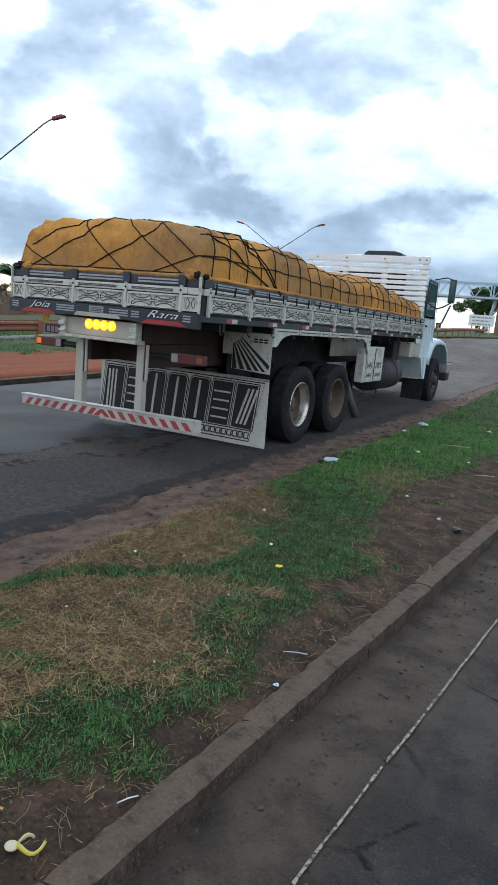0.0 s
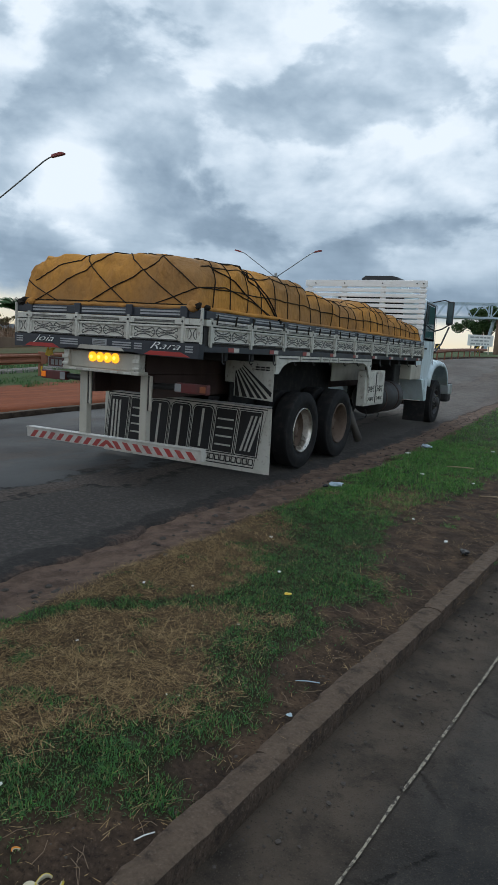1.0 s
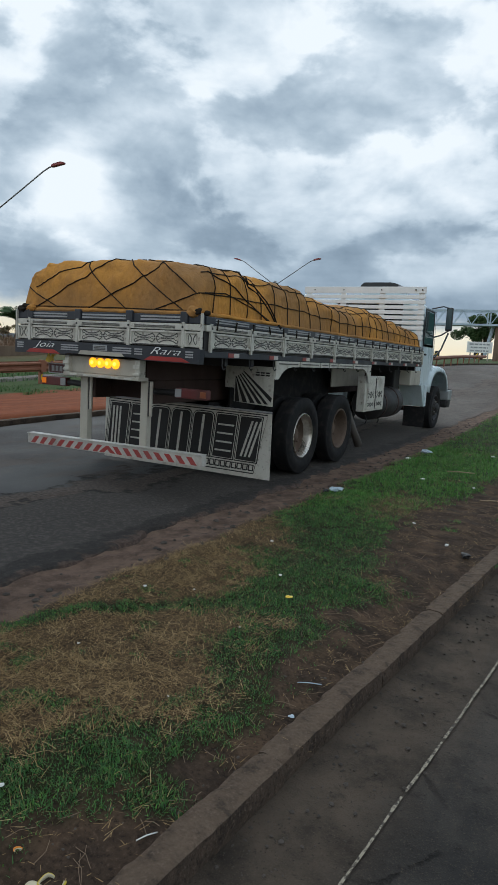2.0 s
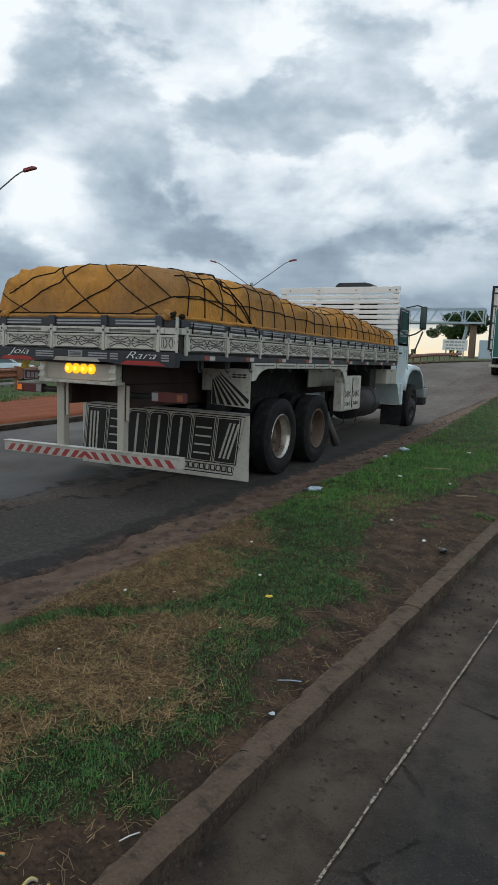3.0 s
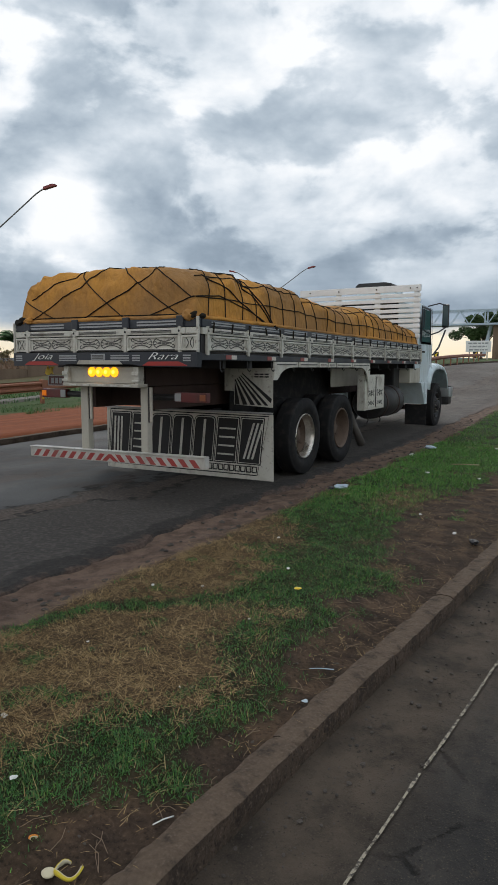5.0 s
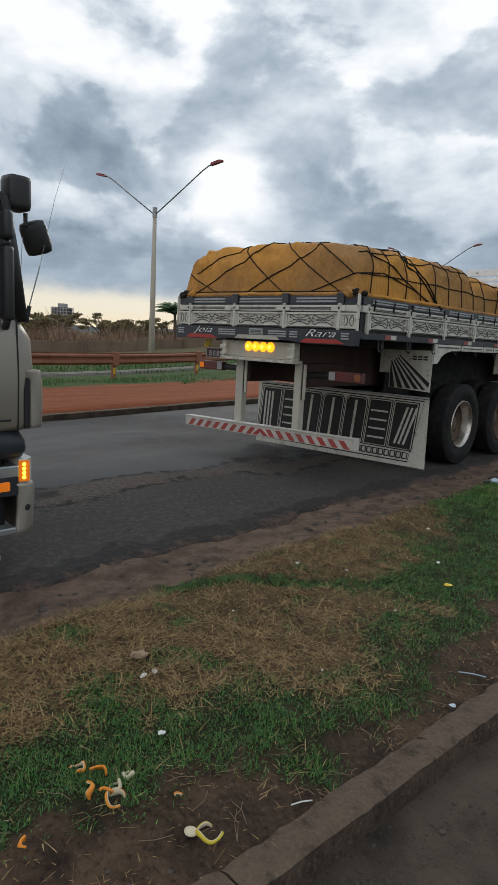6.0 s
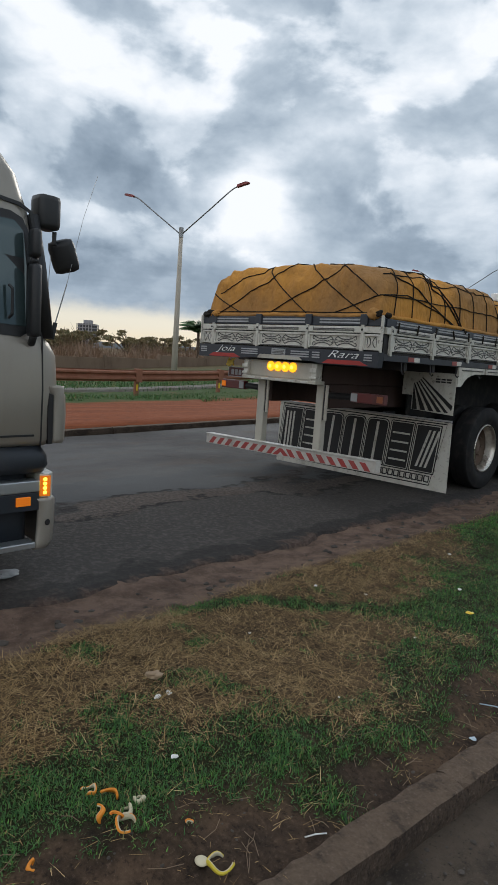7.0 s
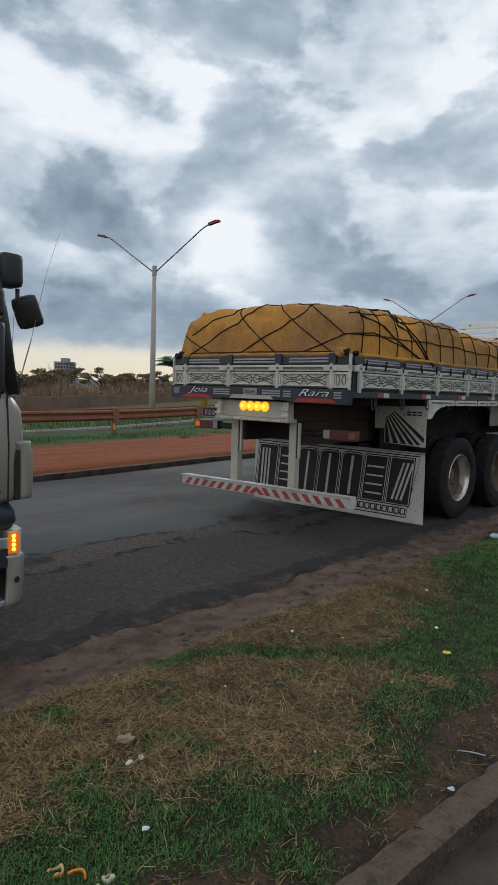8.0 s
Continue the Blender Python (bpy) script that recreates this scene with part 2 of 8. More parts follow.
    M["bridge"] = painted("pale_blue_steel", (0.40, 0.50, 0.58), (0.25, 0.2, 0.17), 0.3, 0.5)
    M["boxwhite"] = painted("white_trailer_skin", (0.66, 0.64, 0.60), amount=0.4, scale=1.2)
    M["guard"] = painted("red_dusted_steel_rail", (0.27, 0.11, 0.062), (0.19, 0.07, 0.036), 0.7, 0.65)
    M["yellow"] = painted("yellow_reflector", (0.80, 0.55, 0.02), amount=0.15, rough=0.35)
    M["plate"] = painted("maroon_plate", (0.10, 0.03, 0.03), amount=0.3)
    M["concrete"] = painted("raw_concrete", (0.33, 0.30, 0.27), (0.16, 0.12, 0.09), 0.6, 0.9, 0.0, 2.0, 0.3)
    M["tower"] = painted("unfinished_tower_concrete", (0.33, 0.32, 0.33), amount=0.3, rough=0.9, scale=0.2)
    # dark grey core colour paints the shade inside the open storeys
    M["towerdark"] = painted("open_storey_shadow", (0.10, 0.10, 0.11), amount=0.2, rough=0.9, scale=0.3)

    s = Shader("tyre_rubber", 0.82, 0.0, 0.3)
    n = s.noise(9, 6)
    s.color(s.mix(s.step(n, 0.45, 0.75), (0.010, 0.010, 0.011), (0.030, 0.026, 0.023))).bump(s.noise(70, 3), 0.2, 0.003)
    M["rubber"] = s.m

    s = Shader("ochre_canvas", 0.88, 0.0, 0.2)
    stain = s.noise(1.1, 6, 0.62)
    weave = s.noise(260, 2, 0.5)
    mott = s.noise(7.0, 6, 0.6)
    a = s.mix(s.step(stain, 0.35, 0.65), (0.60, 0.290, 0.062), (0.42, 0.205, 0.060))
    # brown mottling and streaks: stains, plus fold shade painted into the cloth colour
    a = s.mix(s.step(mott, 0.44, 0.70, 0.0, 0.42), a, (0.27, 0.135, 0.045))
    a = s.mix(s.step(s.noise(3.2, 6, 0.68, (1.0, 0.8, 0.4)), 0.50, 0.68, 0.0, 0.42), a, (0.22, 0.112, 0.042))
    a = s.mix(s.step(s.noise(2.4, 5, 0.6, (1, 0.4, 1)), 0.56, 0.72, 0.0, 0.4), a, (0.48, 0.28, 0.09))
    a = s.mix(s.step(s.noise(0.55, 5, 0.6), 0.42, 0.62, 0.0, 0.55), a, (0.27, 0.165, 0.078))
    ridge = s.math("ABSOLUTE", s.math("SUBTRACT", s.noise(4.2, 4, 0.55, (1.0, 0.7, 0.45), 0.15), 0.5))
    ridge2 = s.math("ABSOLUTE", s.math("SUBTRACT", s.noise(9.5, 3, 0.5, (0.6, 1.0, 0.5), 0.1), 0.5))
    h = s.math("ADD", s.math("MULTIPLY", weave, 0.03), s.math("ADD", s.math("MULTIPLY", ridge, 1.6), s.math("MULTIPLY", ridge2, 0.6)))
    s.color(a).bump(h, 0.6, 0.09)
    M["canvas"] = s.m

    s = Shader("black_rope", 0.9, 0.0, 0.2)
    s.color(s.mix(s.noise(60, 3), (0.010, 0.009, 0.008), (0.035, 0.028, 0.02))).bump(s.noise(240, 2), 0.4, 0.003)
    M["rope"] = s.m

    M["amber"] = Shader("lit_amber_lens", 0.25).color((0.9, 0.35, 0.01)).glow((1.0, 0.40, 0.01), 1.5).m
    M["ambercore"] = Shader("amber_bulb_core", 0.25).color((0.95, 0.7, 0.1)).glow((1.0, 0.62, 0.05), 2.6).m
    M["amberdull"] = Shader("amber_marker_lens", 0.25).color((0.75, 0.18, 0.015)).glow((1.0, 0.25, 0.01), 0.25).m
    M["redlens"] = painted("red_lamp_lens", (0.13, 0.022, 0.022), (0.06, 0.04, 0.035), 0.7, 0.4)
    M["clearlens"] = painted("clear_lamp_lens", (0.6, 0.58, 0.5), amount=0.2, rough=0.15)

    s = Shader("tinted_glass", 0.05, 0.35, 0.9)
    s.color((0.060, 0.090, 0.095))
    M["glass"] = s.m

    # road surfaces
    s = Shader("worn_asphalt", 0.85, 0.0, 0.25)
    patch = s.noise(0.55, 5, 0.6, (1.0, 0.45, 1.0))
    mid = s.noise(4.0, 6, 0.62)
    stone = s.noise(120, 3, 0.6)
    crack = s.step(s.math("ADD", s.voronoi(0.9), s.math("MULTIPLY", mid, 0.06)), 0.02, 0.045, 1.0, 0.0)
    crack = s.math("MULTIPLY", crack, s.step(patch, 0.48, 0.62))
    a = s.mix(s.step(patch, 0.36, 0.64), (0.098, 0.094, 0.092), (0.064, 0.061, 0.060))
    a = s.mix(s.step(mid, 0.5, 0.8, 0.0, 0.6), a, (0.115, 0.092, 0.078))
    a = s.mix(s.step(stone, 0.5, 0.75, 0.0, 0.4), a, (0.16, 0.15, 0.14))
    a = s.mix(s.math("MULTIPLY", crack, 0.8), a, (0.018, 0.016, 0.015))
    wave = s.math("ADD", s.math("MULTIPLY", s.math("SUBTRACT", s.noise(0.7, 6, 0.6, (1.0, 0.45, 1.0)), 0.5), 2.6), s.math("MULTIPLY", s.math("SUBTRACT", mid, 0.5), 0.5))
    across = s.math("ADD", s.axis(0), wave)
    crumbs = s.noise(26, 4, 0.7)
    # smooth dark repair, broken rubble, old dark top and the crumbled black edge
    a = s.mix(s.step(across, -1.45, -1.38, 0.0, 0.75), a, (0.076, 0.079, 0.081))
    rubble = s.mix(s.step(crumbs, 0.30, 0.72), (0.040, 0.034, 0.031), (0.130, 0.102, 0.083))
    loose = s.step(across, -0.45, -0.36)
    a = s.mix(loose, a, rubble)
    lip = s.math("MULTIPLY", s.step(across, -0.54, -0.46), s.step(across, -0.30, -0.38))
    a = s.mix(s.math("MULTIPLY", lip, s.step(mid, 0.40, 0.55, 0.2, 0.9)), a, (0.014, 0.012, 0.011))
    a = s.mix(s.step(s.noise(1.3, 6, 0.66, (1.0, 0.35, 1.0)), 0.50, 0.66, 0.0, 0.55), a, (0.098, 0.073, 0.058))
    old = s.mix(s.step(crumbs, 0.45, 0.68), (0.056, 0.050, 0.045), (0.104, 0.090, 0.079))
    a = s.mix(s.step(across, 0.10, 0.24), a, old)
    lip = s.math("MULTIPLY", s.step(across, 0.04, 0.10), s.step(across, 0.24, 0.17))
    a = s.mix(s.math("MULTIPLY", lip, s.step(mid, 0.42, 0.56, 0.1, 0.9)), a, (0.013, 0.012, 0.011))
    rim = s.math("ADD", s.axis(0), s.math("MULTIPLY", s.math("SUBTRACT", mid, 0.5), 0.7))
    a = s.mix(s.step(rim, 1.16, 1.26, 0.0, 0.6), a, (0.018, 0.016, 0.015))
    dusty = s.step(rim, 1.38, 1.48, 0.0, 0.85)
    a = s.mix(dusty, a, s.mix(s.step(crumbs, 0.4, 0.65), (0.070, 0.047, 0.037), (0.125, 0.086, 0.068)))
    a = s.mix(s.step(s.axis(1), 7.0, 16.0, 0.0, 0.6), a, s.mix(s.step(mid, 0.35, 0.7), (0.135, 0.108, 0.092), (0.080, 0.066, 0.058)))
    s.color(a).roughness(s.step(patch, 0.35, 0.65, 0.74, 0.92))
    s.bump(s.math("SUBTRACT", s.math("ADD", s.math("ADD", s.math("MULTIPLY", stone, 0.4), s.math("MULTIPLY", s.math("MULTIPLY", crumbs, loose), 0.8)), mid), crack), 0.6, 0.016)
    M["asphalt"] = s.m

    s = Shader("dusty_asphalt", 0.9, 0.0, 0.22)
    patch = s.noise(1.1, 5, 0.6, (1.0, 0.5, 1.0))
    blot = s.noise(3.4, 7, 0.66)
    mid = s.noise(11.0, 6, 0.68)
    stone = s.noise(150, 3, 0.65)
    grit = s.noise(70, 5, 0.7)
    crack = s.step(s.math("ADD", s.voronoi(1.1), s.math("MULTIPLY", mid, 0.12)), 0.058, 0.074, 1.0, 0.0)
    off = s.math("SUBTRACT", s.axis(0), s.math("MULTIPLY", s.axis(1), 0.095))
    side = s.step(s.math("ADD", off, s.math("MULTIPLY", s.math("SUBTRACT", blot, 0.5), 0.5)), 4.45, 4.80)
    crack = s.math("MULTIPLY", s.math("MULTIPLY", crack, s.step(patch, 0.46, 0.56)), side)
    dust_or_toplight = s.mix(s.step(blot, 0.34, 0.66), (0.044, 0.035, 0.027), (0.106, 0.081, 0.060))
    tar = s.mix(s.step(blot, 0.36, 0.66), (0.037, 0.034, 0.031), (0.084, 0.073, 0.062))
    a = s.mix(side, dust_or_toplight, tar)
    # tyre-polished dark bands along the lane
    band = s.step(s.noise(0.9, 5, 0.6, (1.5, 0.16, 1.0), 0.2), 0.48, 0.62, 0.0, 0.65)
    a = s.mix(s.math("MULTIPLY", band, side), a, (0.024, 0.025, 0.026))
    a = s.mix(s.step(mid, 0.55, 0.72, 0.0, 0.55), a, (0.018, 0.015, 0.013))
    a = s.mix(s.step(mid, 0.44, 0.30, 0.0, 0.45), a, (0.098, 0.074, 0.056))
    a = s.mix(s.step(stone, 0.54, 0.70, 0.0, 0.65), a, (0.125, 0.098, 0.076))
    a = s.mix(s.step(grit, 0.58, 0.68, 0.0, 0.75), a, (0.012, 0.011, 0.010))
    a = s.mix(s.math("MULTIPLY", crack, 0.9), a, (0.009, 0.008, 0.007))
    s.color(a).bump(s.math("SUBTRACT", s.math("ADD", s.math("MULTIPLY", stone, 0.7), s.math("ADD", mid, s.math("MULTIPLY", grit, 0.6))), crack), 0.9, 0.012)
    M["nearasphalt"] = s.m

    # verge: soil, gutter dirt and thatch by how the cover grows
    s = Shader("verge_soil", 0.95, 0.0, 0.15)
    cov = s.attribute("cover")
    mid = s.noise(6.0, 6, 0.65)
    fine = s.noise(55.0, 5, 0.65)
    grit = s.noise(260.0, 2, 0.6)
    broad = s.noise(1.7, 4, 0.6)
    soil = s.mix(s.step(mid, 0.35, 0.66), (0.098, 0.063, 0.040), (0.030, 0.0205, 0.0145))
    soil = s.mix(s.step(broad, 0.45, 0.62, 0.0, 0.6), soil, (0.044, 0.031, 0.023))
    soil = s.mix(s.step(fine, 0.52, 0.75, 0.0, 0.55), soil, (0.15, 0.10, 0.07))
    soil = s.mix(s.step(fine, 0.47, 0.34, 0.0, 0.7), soil, (0.016, 0.012, 0.010))
    gut = s.mix(s.step(mid, 0.35, 0.7), (0.185, 0.125, 0.093), (0.082, 0.056, 0.043))
    gut = s.mix(s.step(fine, 0.56, 0.75, 0.0, 0.5), gut, (0.24, 0.19, 0.16))
    a = s.mix(cov[2], soil, gut)
    straw = s.mix(s.step(fine, 0.3, 0.7), (0.030, 0.020, 0.011), (0.155, 0.103, 0.052))
    straw = s.mix(s.step(mid, 0.5, 0.68, 0.0, 0.7), straw, (0.040, 0.026, 0.014))
    a = s.mix(s.math("MULTIPLY", cov[1], 0.85), a, straw)
    # ground below grass is near-black: shade between blades put into its colour
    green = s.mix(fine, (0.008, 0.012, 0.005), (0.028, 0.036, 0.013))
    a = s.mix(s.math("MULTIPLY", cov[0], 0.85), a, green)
    a = s.mix(s.step(grit, 0.62, 0.75, 0.0, 0.35), a, (0.2, 0.15, 0.12))
    s.color(a).bump(s.math("ADD", fine, s.math("MULTIPLY", mid, 1.5)), 0.7, 0.015)
    M["verge"] = s.m

    def blades(name, a, b, c, rough=0.6):
        s = Shader(name, rough, 0.0, 0.3)
        r = s.island()
        col = s.mix(s.step(r, 0.0, 0.6), a, b)
        s.color(s.mix(s.step(r, 0.78, 1.0), col, c))
        s.p.inputs["Subsurface Weight"].default_value = 0.0
        return s.m

    M["grass"] = blades("green_grass_blade", (0.026, 0.086, 0.022), (0.068, 0.165, 0.040), (0.21, 0.19, 0.075))
    M["lushgrass"] = blades("lush_grass_blade", (0.060, 0.195, 0.030), (0.130, 0.320, 0.052), (0.24, 0.25, 0.09))
    M["straw"] = blades("dry_straw", (0.15, 0.092, 0.038), (0.34, 0.225, 0.095), (0.54, 0.39, 0.195), 0.7)
    M["leaf"] = blades("dark_tree_leaf", (0.035, 0.075, 0.025), (0.070, 0.12, 0.038), (0.11, 0.14, 0.05))
    M["dryleaf"] = blades("dusty_shrub_leaf", (0.13, 0.125, 0.055), (0.22, 0.175, 0.085), (0.29, 0.19, 0.10))
    M["brush"] = blades("dry_brush_twig", (0.17, 0.105, 0.065), (0.25, 0.16, 0.10), (0.30, 0.21, 0.14))
    M["palmleaf"] = blades("palm_frond_leaf", (0.030, 0.075, 0.025), (0.060, 0.125, 0.040), (0.12, 0.12, 0.05))

    s = Shader("tree_bark", 0.95, 0.0, 0.2)
    s.color(s.mix(s.noise(7, 6, 0.6, (1, 1, 0.2)), (0.05, 0.035, 0.026), (0.16, 0.12, 0.09))).bump(s.noise(14, 5), 0.6, 0.03)
    M["bark"] = s.m

    # open land: red dirt, grass and scrub in strips along the road
    s = Shader("red_earth_land", 0.95, 0.0, 0.15)
    mid = s.noise(0.9, 6, 0.6)
    fine = s.noise(6.0, 6, 0.65)
    tracks = s.noise(1.6, 5, 0.6, (2.4, 0.18, 1.0))
    red = s.mix(s.step(tracks, 0.30, 0.75), (0.265, 0.080, 0.033), (0.175, 0.055, 0.026))
    red = s.mix(s.step(fine, 0.5, 0.75, 0.0, 0.5), red, (0.30, 0.125, 0.065))
    red = s.mix(s.step(fine, 0.46, 0.30, 0.0, 0.5), red, (0.10, 0.040, 0.022))
    grass = s.mix(fine, (0.035, 0.070, 0.018), (0.075, 0.105, 0.035))
    grass = s.mix(s.step(mid, 0.52, 0.7, 0.0, 0.7), grass, (0.15, 0.085, 0.045))
    x = s.math("ADD", s.axis(0), s.math("MULTIPLY", s.math("SUBTRACT", mid, 0.5), 1.6))
    x = s.math("ADD", x, s.math("MULTIPLY", s.math("MINIMUM", s.axis(1), 14.0), 0.14))
    g = s.step(x, -8.9, -8.4, 1.0, 0.0)
    g = s.math("MAXIMUM", g, s.step(s.axis(1), 22.0, 28.0))
    g2 = s.step(x, 5.0, 6.5)
    far = s.step(s.axis(0), -30.0, -20.0, 1.0, 0.0)
    a = s.mix(g, red, grass)
    a = s.mix(g2, a, grass)
    a = s.mix(s.math("MULTIPLY", far, 0.85), a, s.mix(fine, (0.10, 0.066, 0.038), (0.17, 0.115, 0.066)))
    s.color(a).bump(s.math("ADD", fine, mid), 0.6, 0.05)
    M["land"] = s.m

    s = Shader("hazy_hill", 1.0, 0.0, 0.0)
    # distance haze is put into the hill colour itself
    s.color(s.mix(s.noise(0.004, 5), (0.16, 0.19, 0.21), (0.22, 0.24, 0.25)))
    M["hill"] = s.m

    s = Shader("kerb_concrete", 0.92, 0.0, 0.25)
    mid = s.noise(4.0, 6, 0.62)
    fine = s.noise(60, 4, 0.65)
    blot = s.noise(9.0, 6, 0.68)
    a = s.mix(s.step(mid, 0.36, 0.66), (0.098, 0.070, 0.051), (0.040, 0.029, 0.022))
    a = s.mix(s.step(blot, 0.52, 0.66, 0.0, 0.7), a, (0.024, 0.018, 0.014))
    a = s.mix(s.step(fine, 0.54, 0.70, 0.0, 0.6), a, (0.20, 0.15, 0.115))
    a = s.mix(s.step(fine, 0.45, 0.33, 0.0, 0.7), a, (0.018, 0.014, 0.012))
    a = s.mix(s.math("MULTIPLY", s.each(), 0.25), a, (0.07, 0.052, 0.04))
    # pale dust on top; brighter light on upward faces is also painted in
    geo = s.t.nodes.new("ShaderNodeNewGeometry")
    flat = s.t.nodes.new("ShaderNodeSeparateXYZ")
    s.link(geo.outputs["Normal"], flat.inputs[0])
    dust_or_toplight = s.math("MULTIPLY", s.step(flat.outputs[2], 0.5, 0.9), s.step(blot, 0.66, 0.40, 0.15, 0.75))
    a = s.mix(dust_or_toplight, a, s.mix(fine, (0.105, 0.074, 0.051), (0.19, 0.137, 0.097)))
    s.color(a).bump(s.math("ADD", fine, s.math("MULTIPLY", blot, 2.0)), 0.9, 0.010)
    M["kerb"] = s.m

    s = Shader("worn_line_paint", 0.8)
    f = s.noise(40, 5, 0.7)
    s.color(s.mix(s.step(f, 0.42, 0.54), (0.050, 0.040, 0.032), (0.34, 0.30, 0.225)))
    M["line"] = s.m
    M["paper"] = painted("crumpled_paper", (0.72, 0.72, 0.70), amount=0.25, rough=0.7)
    M["bluefilm"] = painted("blue_plastic_film", (0.45, 0.55, 0.64), amount=0.2, rough=0.35)
    M["orange"] = painted("orange_peel", (0.75, 0.26, 0.02), (0.6, 0.3, 0.05), 0.3, 0.55)
    M["pith"] = painted("peel_pith", (0.60, 0.54, 0.38), (0.55, 0.45, 0.25), 0.3, 0.7)
    M["lemon"] = painted("yellow_green_peel", (0.62, 0.48, 0.03), (0.45, 0.4, 0.05), 0.3, 0.5)
    M["stick"] = painted("dry_stick", (0.34, 0.25, 0.16), amount=0.3, rough=0.85)
    M["twig"] = painted("dark_twig", (0.20, 0.14, 0.09), amount=0.3, rough=0.9)
    M["gravel"] = painted("grey_gravel", (0.075, 0.062, 0.052), (0.02, 0.017, 0.015), 0.8, 0.9)
    return M


MAT = build_materials()


# ---------------------------------------------------------------- mesh helpers
def mesh_object(name, bm, material, smooth=False):
    me = bpy.data.meshes.new(name)
    bmesh.ops.recalc_face_normals(bm, faces=bm.faces[:])
    bm.to_mesh(me)
    bm.free()
    me.materials.append(MAT[material])
    if smooth:
        me.polygons.foreach_set("use_smooth", [True] * len(me.polygons))
    return new(name, me)


def part(name, bm, material, parent, label="", smooth=False):
    ob = mesh_object(name, bm, material, smooth)
    ob.parent = parent
    return tagged(ob, label)


def again(name, ob, parent, m):
    """One more object on the same mesh, under a parent."""
    o = new(name, ob.data)
    o.parent = parent
    o.matrix_basis = m
    return o


def raw(name, verts, faces, material, smooth=False):
    me = bpy.data.meshes.new(name)
    me.from_pydata([tuple(v) for v in verts], [], [tuple(f) for f in faces])
    me.materials.append(MAT[material])
    if smooth:
        me.polygons.foreach_set("use_smooth", [True] * len(me.polygons))
    return new(name, me)


def base(name, m, label, category, group=""):
    ob = new(name)
    ob.empty_display_size = 0.2
    ob.matrix_basis = m
    return tagged(ob, label, category, group)


def box(bm, x0, x1, y0, y1, z0, z1, bevel=0.0, m=None):
    mat = Matrix.Translation(((x0 + x1) / 2, (y0 + y1) / 2, (z0 + z1) / 2)) @ Matrix.Diagonal((abs(x1 - x0), abs(y1 - y0), abs(z1 - z0), 1))
    vs = bmesh.ops.create_cube(bm, size=1.0, matrix=(m or Matrix()) @ mat)["verts"]
    if bevel:
        es = list({e for v in vs for e in v.link_edges})
        bmesh.ops.bevel(bm, geom=es, offset=bevel, segments=2, profile=0.6, affect="EDGES")
    return bm


def tube(bm, pts, r, segs=8, cap=True):
    """A round bar along points; r is one radius or one for each point."""
    pts = [Vector(p) for p in pts]
    rs = r if isinstance(r, (list, tuple)) else [r] * len(pts)
    rings, side = [], None
    for k, p in enumerate(pts):
        d = (pts[min(k + 1, len(pts) - 1)] - pts[max(k - 1, 0)]).normalized()
        if side is None:
            side = d.orthogonal().normalized()
        side = (side - d * side.dot(d)).normalized()
        up = d.cross(side)
        rings.append([bm.verts.new(p + rs[k] * (math.cos(a) * side + math.sin(a) * up)) for a in (2 * math.pi * j / segs for j in range(segs))])
    for a, b in zip(rings, rings[1:]):
        for j in range(segs):
            bm.faces.new((a[j], a[(j + 1) % segs], b[(j + 1) % segs], b[j]))
    if cap:
        bm.faces.new(rings[0][::-1])
        bm.faces.new(rings[-1])
    return bm


def revolve(bm, profile, segs=40, axis_x=0.0, cy=0.0, cz=0.0):
    """Turns (radius, x) pairs round an axle along x."""
    rings = []
    for r, x in profile:
        rings.append([bm.verts.new((axis_x + x, cy + r * math.cos(a), cz + r * math.sin(a))) for a in (2 * math.pi * j / segs for j in range(segs))])
    for a, b in zip(rings, rings[1:]):
        for j in range(segs):
            bm.faces.new((a[j], a[(j + 1) % segs], b[(j + 1) % segs], b[j]))
    return bm


def prism(bm, outline, depth, m=None):
    """A flat outline of (u, v), facing -y, with its back depth behind."""
    m = m or Matrix()
    a = [bm.verts.new(m @ Vector((u, 0, v))) for u, v in outline]
    b = [bm.verts.new(m @ Vector((u, depth, v))) for u, v in outline]
    bm.faces.new(a)
    bm.faces.new(b[::-1])
    n = len(a)
    for j in range(n):
        bm.faces.new((a[j], b[j], b[(j + 1) % n], a[(j + 1) % n]))
    return bm


def ribbon(bm, pts, width, depth, m=None):
    """A flat band along (u, v) points, facing -y."""
    left, right = [], []
    for k, (u, v) in enumerate(pts):
        du = pts[min(k + 1, len(pts) - 1)][0] - pts[max(k - 1, 0)][0]
        dv = pts[min(k + 1, len(pts) - 1)][1] - pts[max(k - 1, 0)][1]
        n = math.hypot(du, dv) or 1.0
        left.append((u - dv / n * width / 2, v + du / n * width / 2))
        right.append((u + dv / n * width / 2, v - du / n * width / 2))
    m = m or Matrix()
    front = [[bm.verts.new(m @ Vector((u, 0, v))) for u, v in s] for s in (left, right)]
    back = [[bm.verts.new(m @ Vector((u, depth, v))) for u, v in s] for s in (left, right)]
    for k in range(len(pts) - 1):
        bm.faces.new((front[0][k], front[1][k], front[1][k + 1], front[0][k + 1]))
        bm.faces.new((front[0][k], front[0][k + 1], back[0][k + 1], back[0][k]))
        bm.faces.new((front[1][k + 1], front[1][k], back[1][k], back[1][k + 1]))
    for k in (0, -1):
        bm.faces.new((front[0][k], front[1][k], back[1][k], back[0][k]))
    return bm


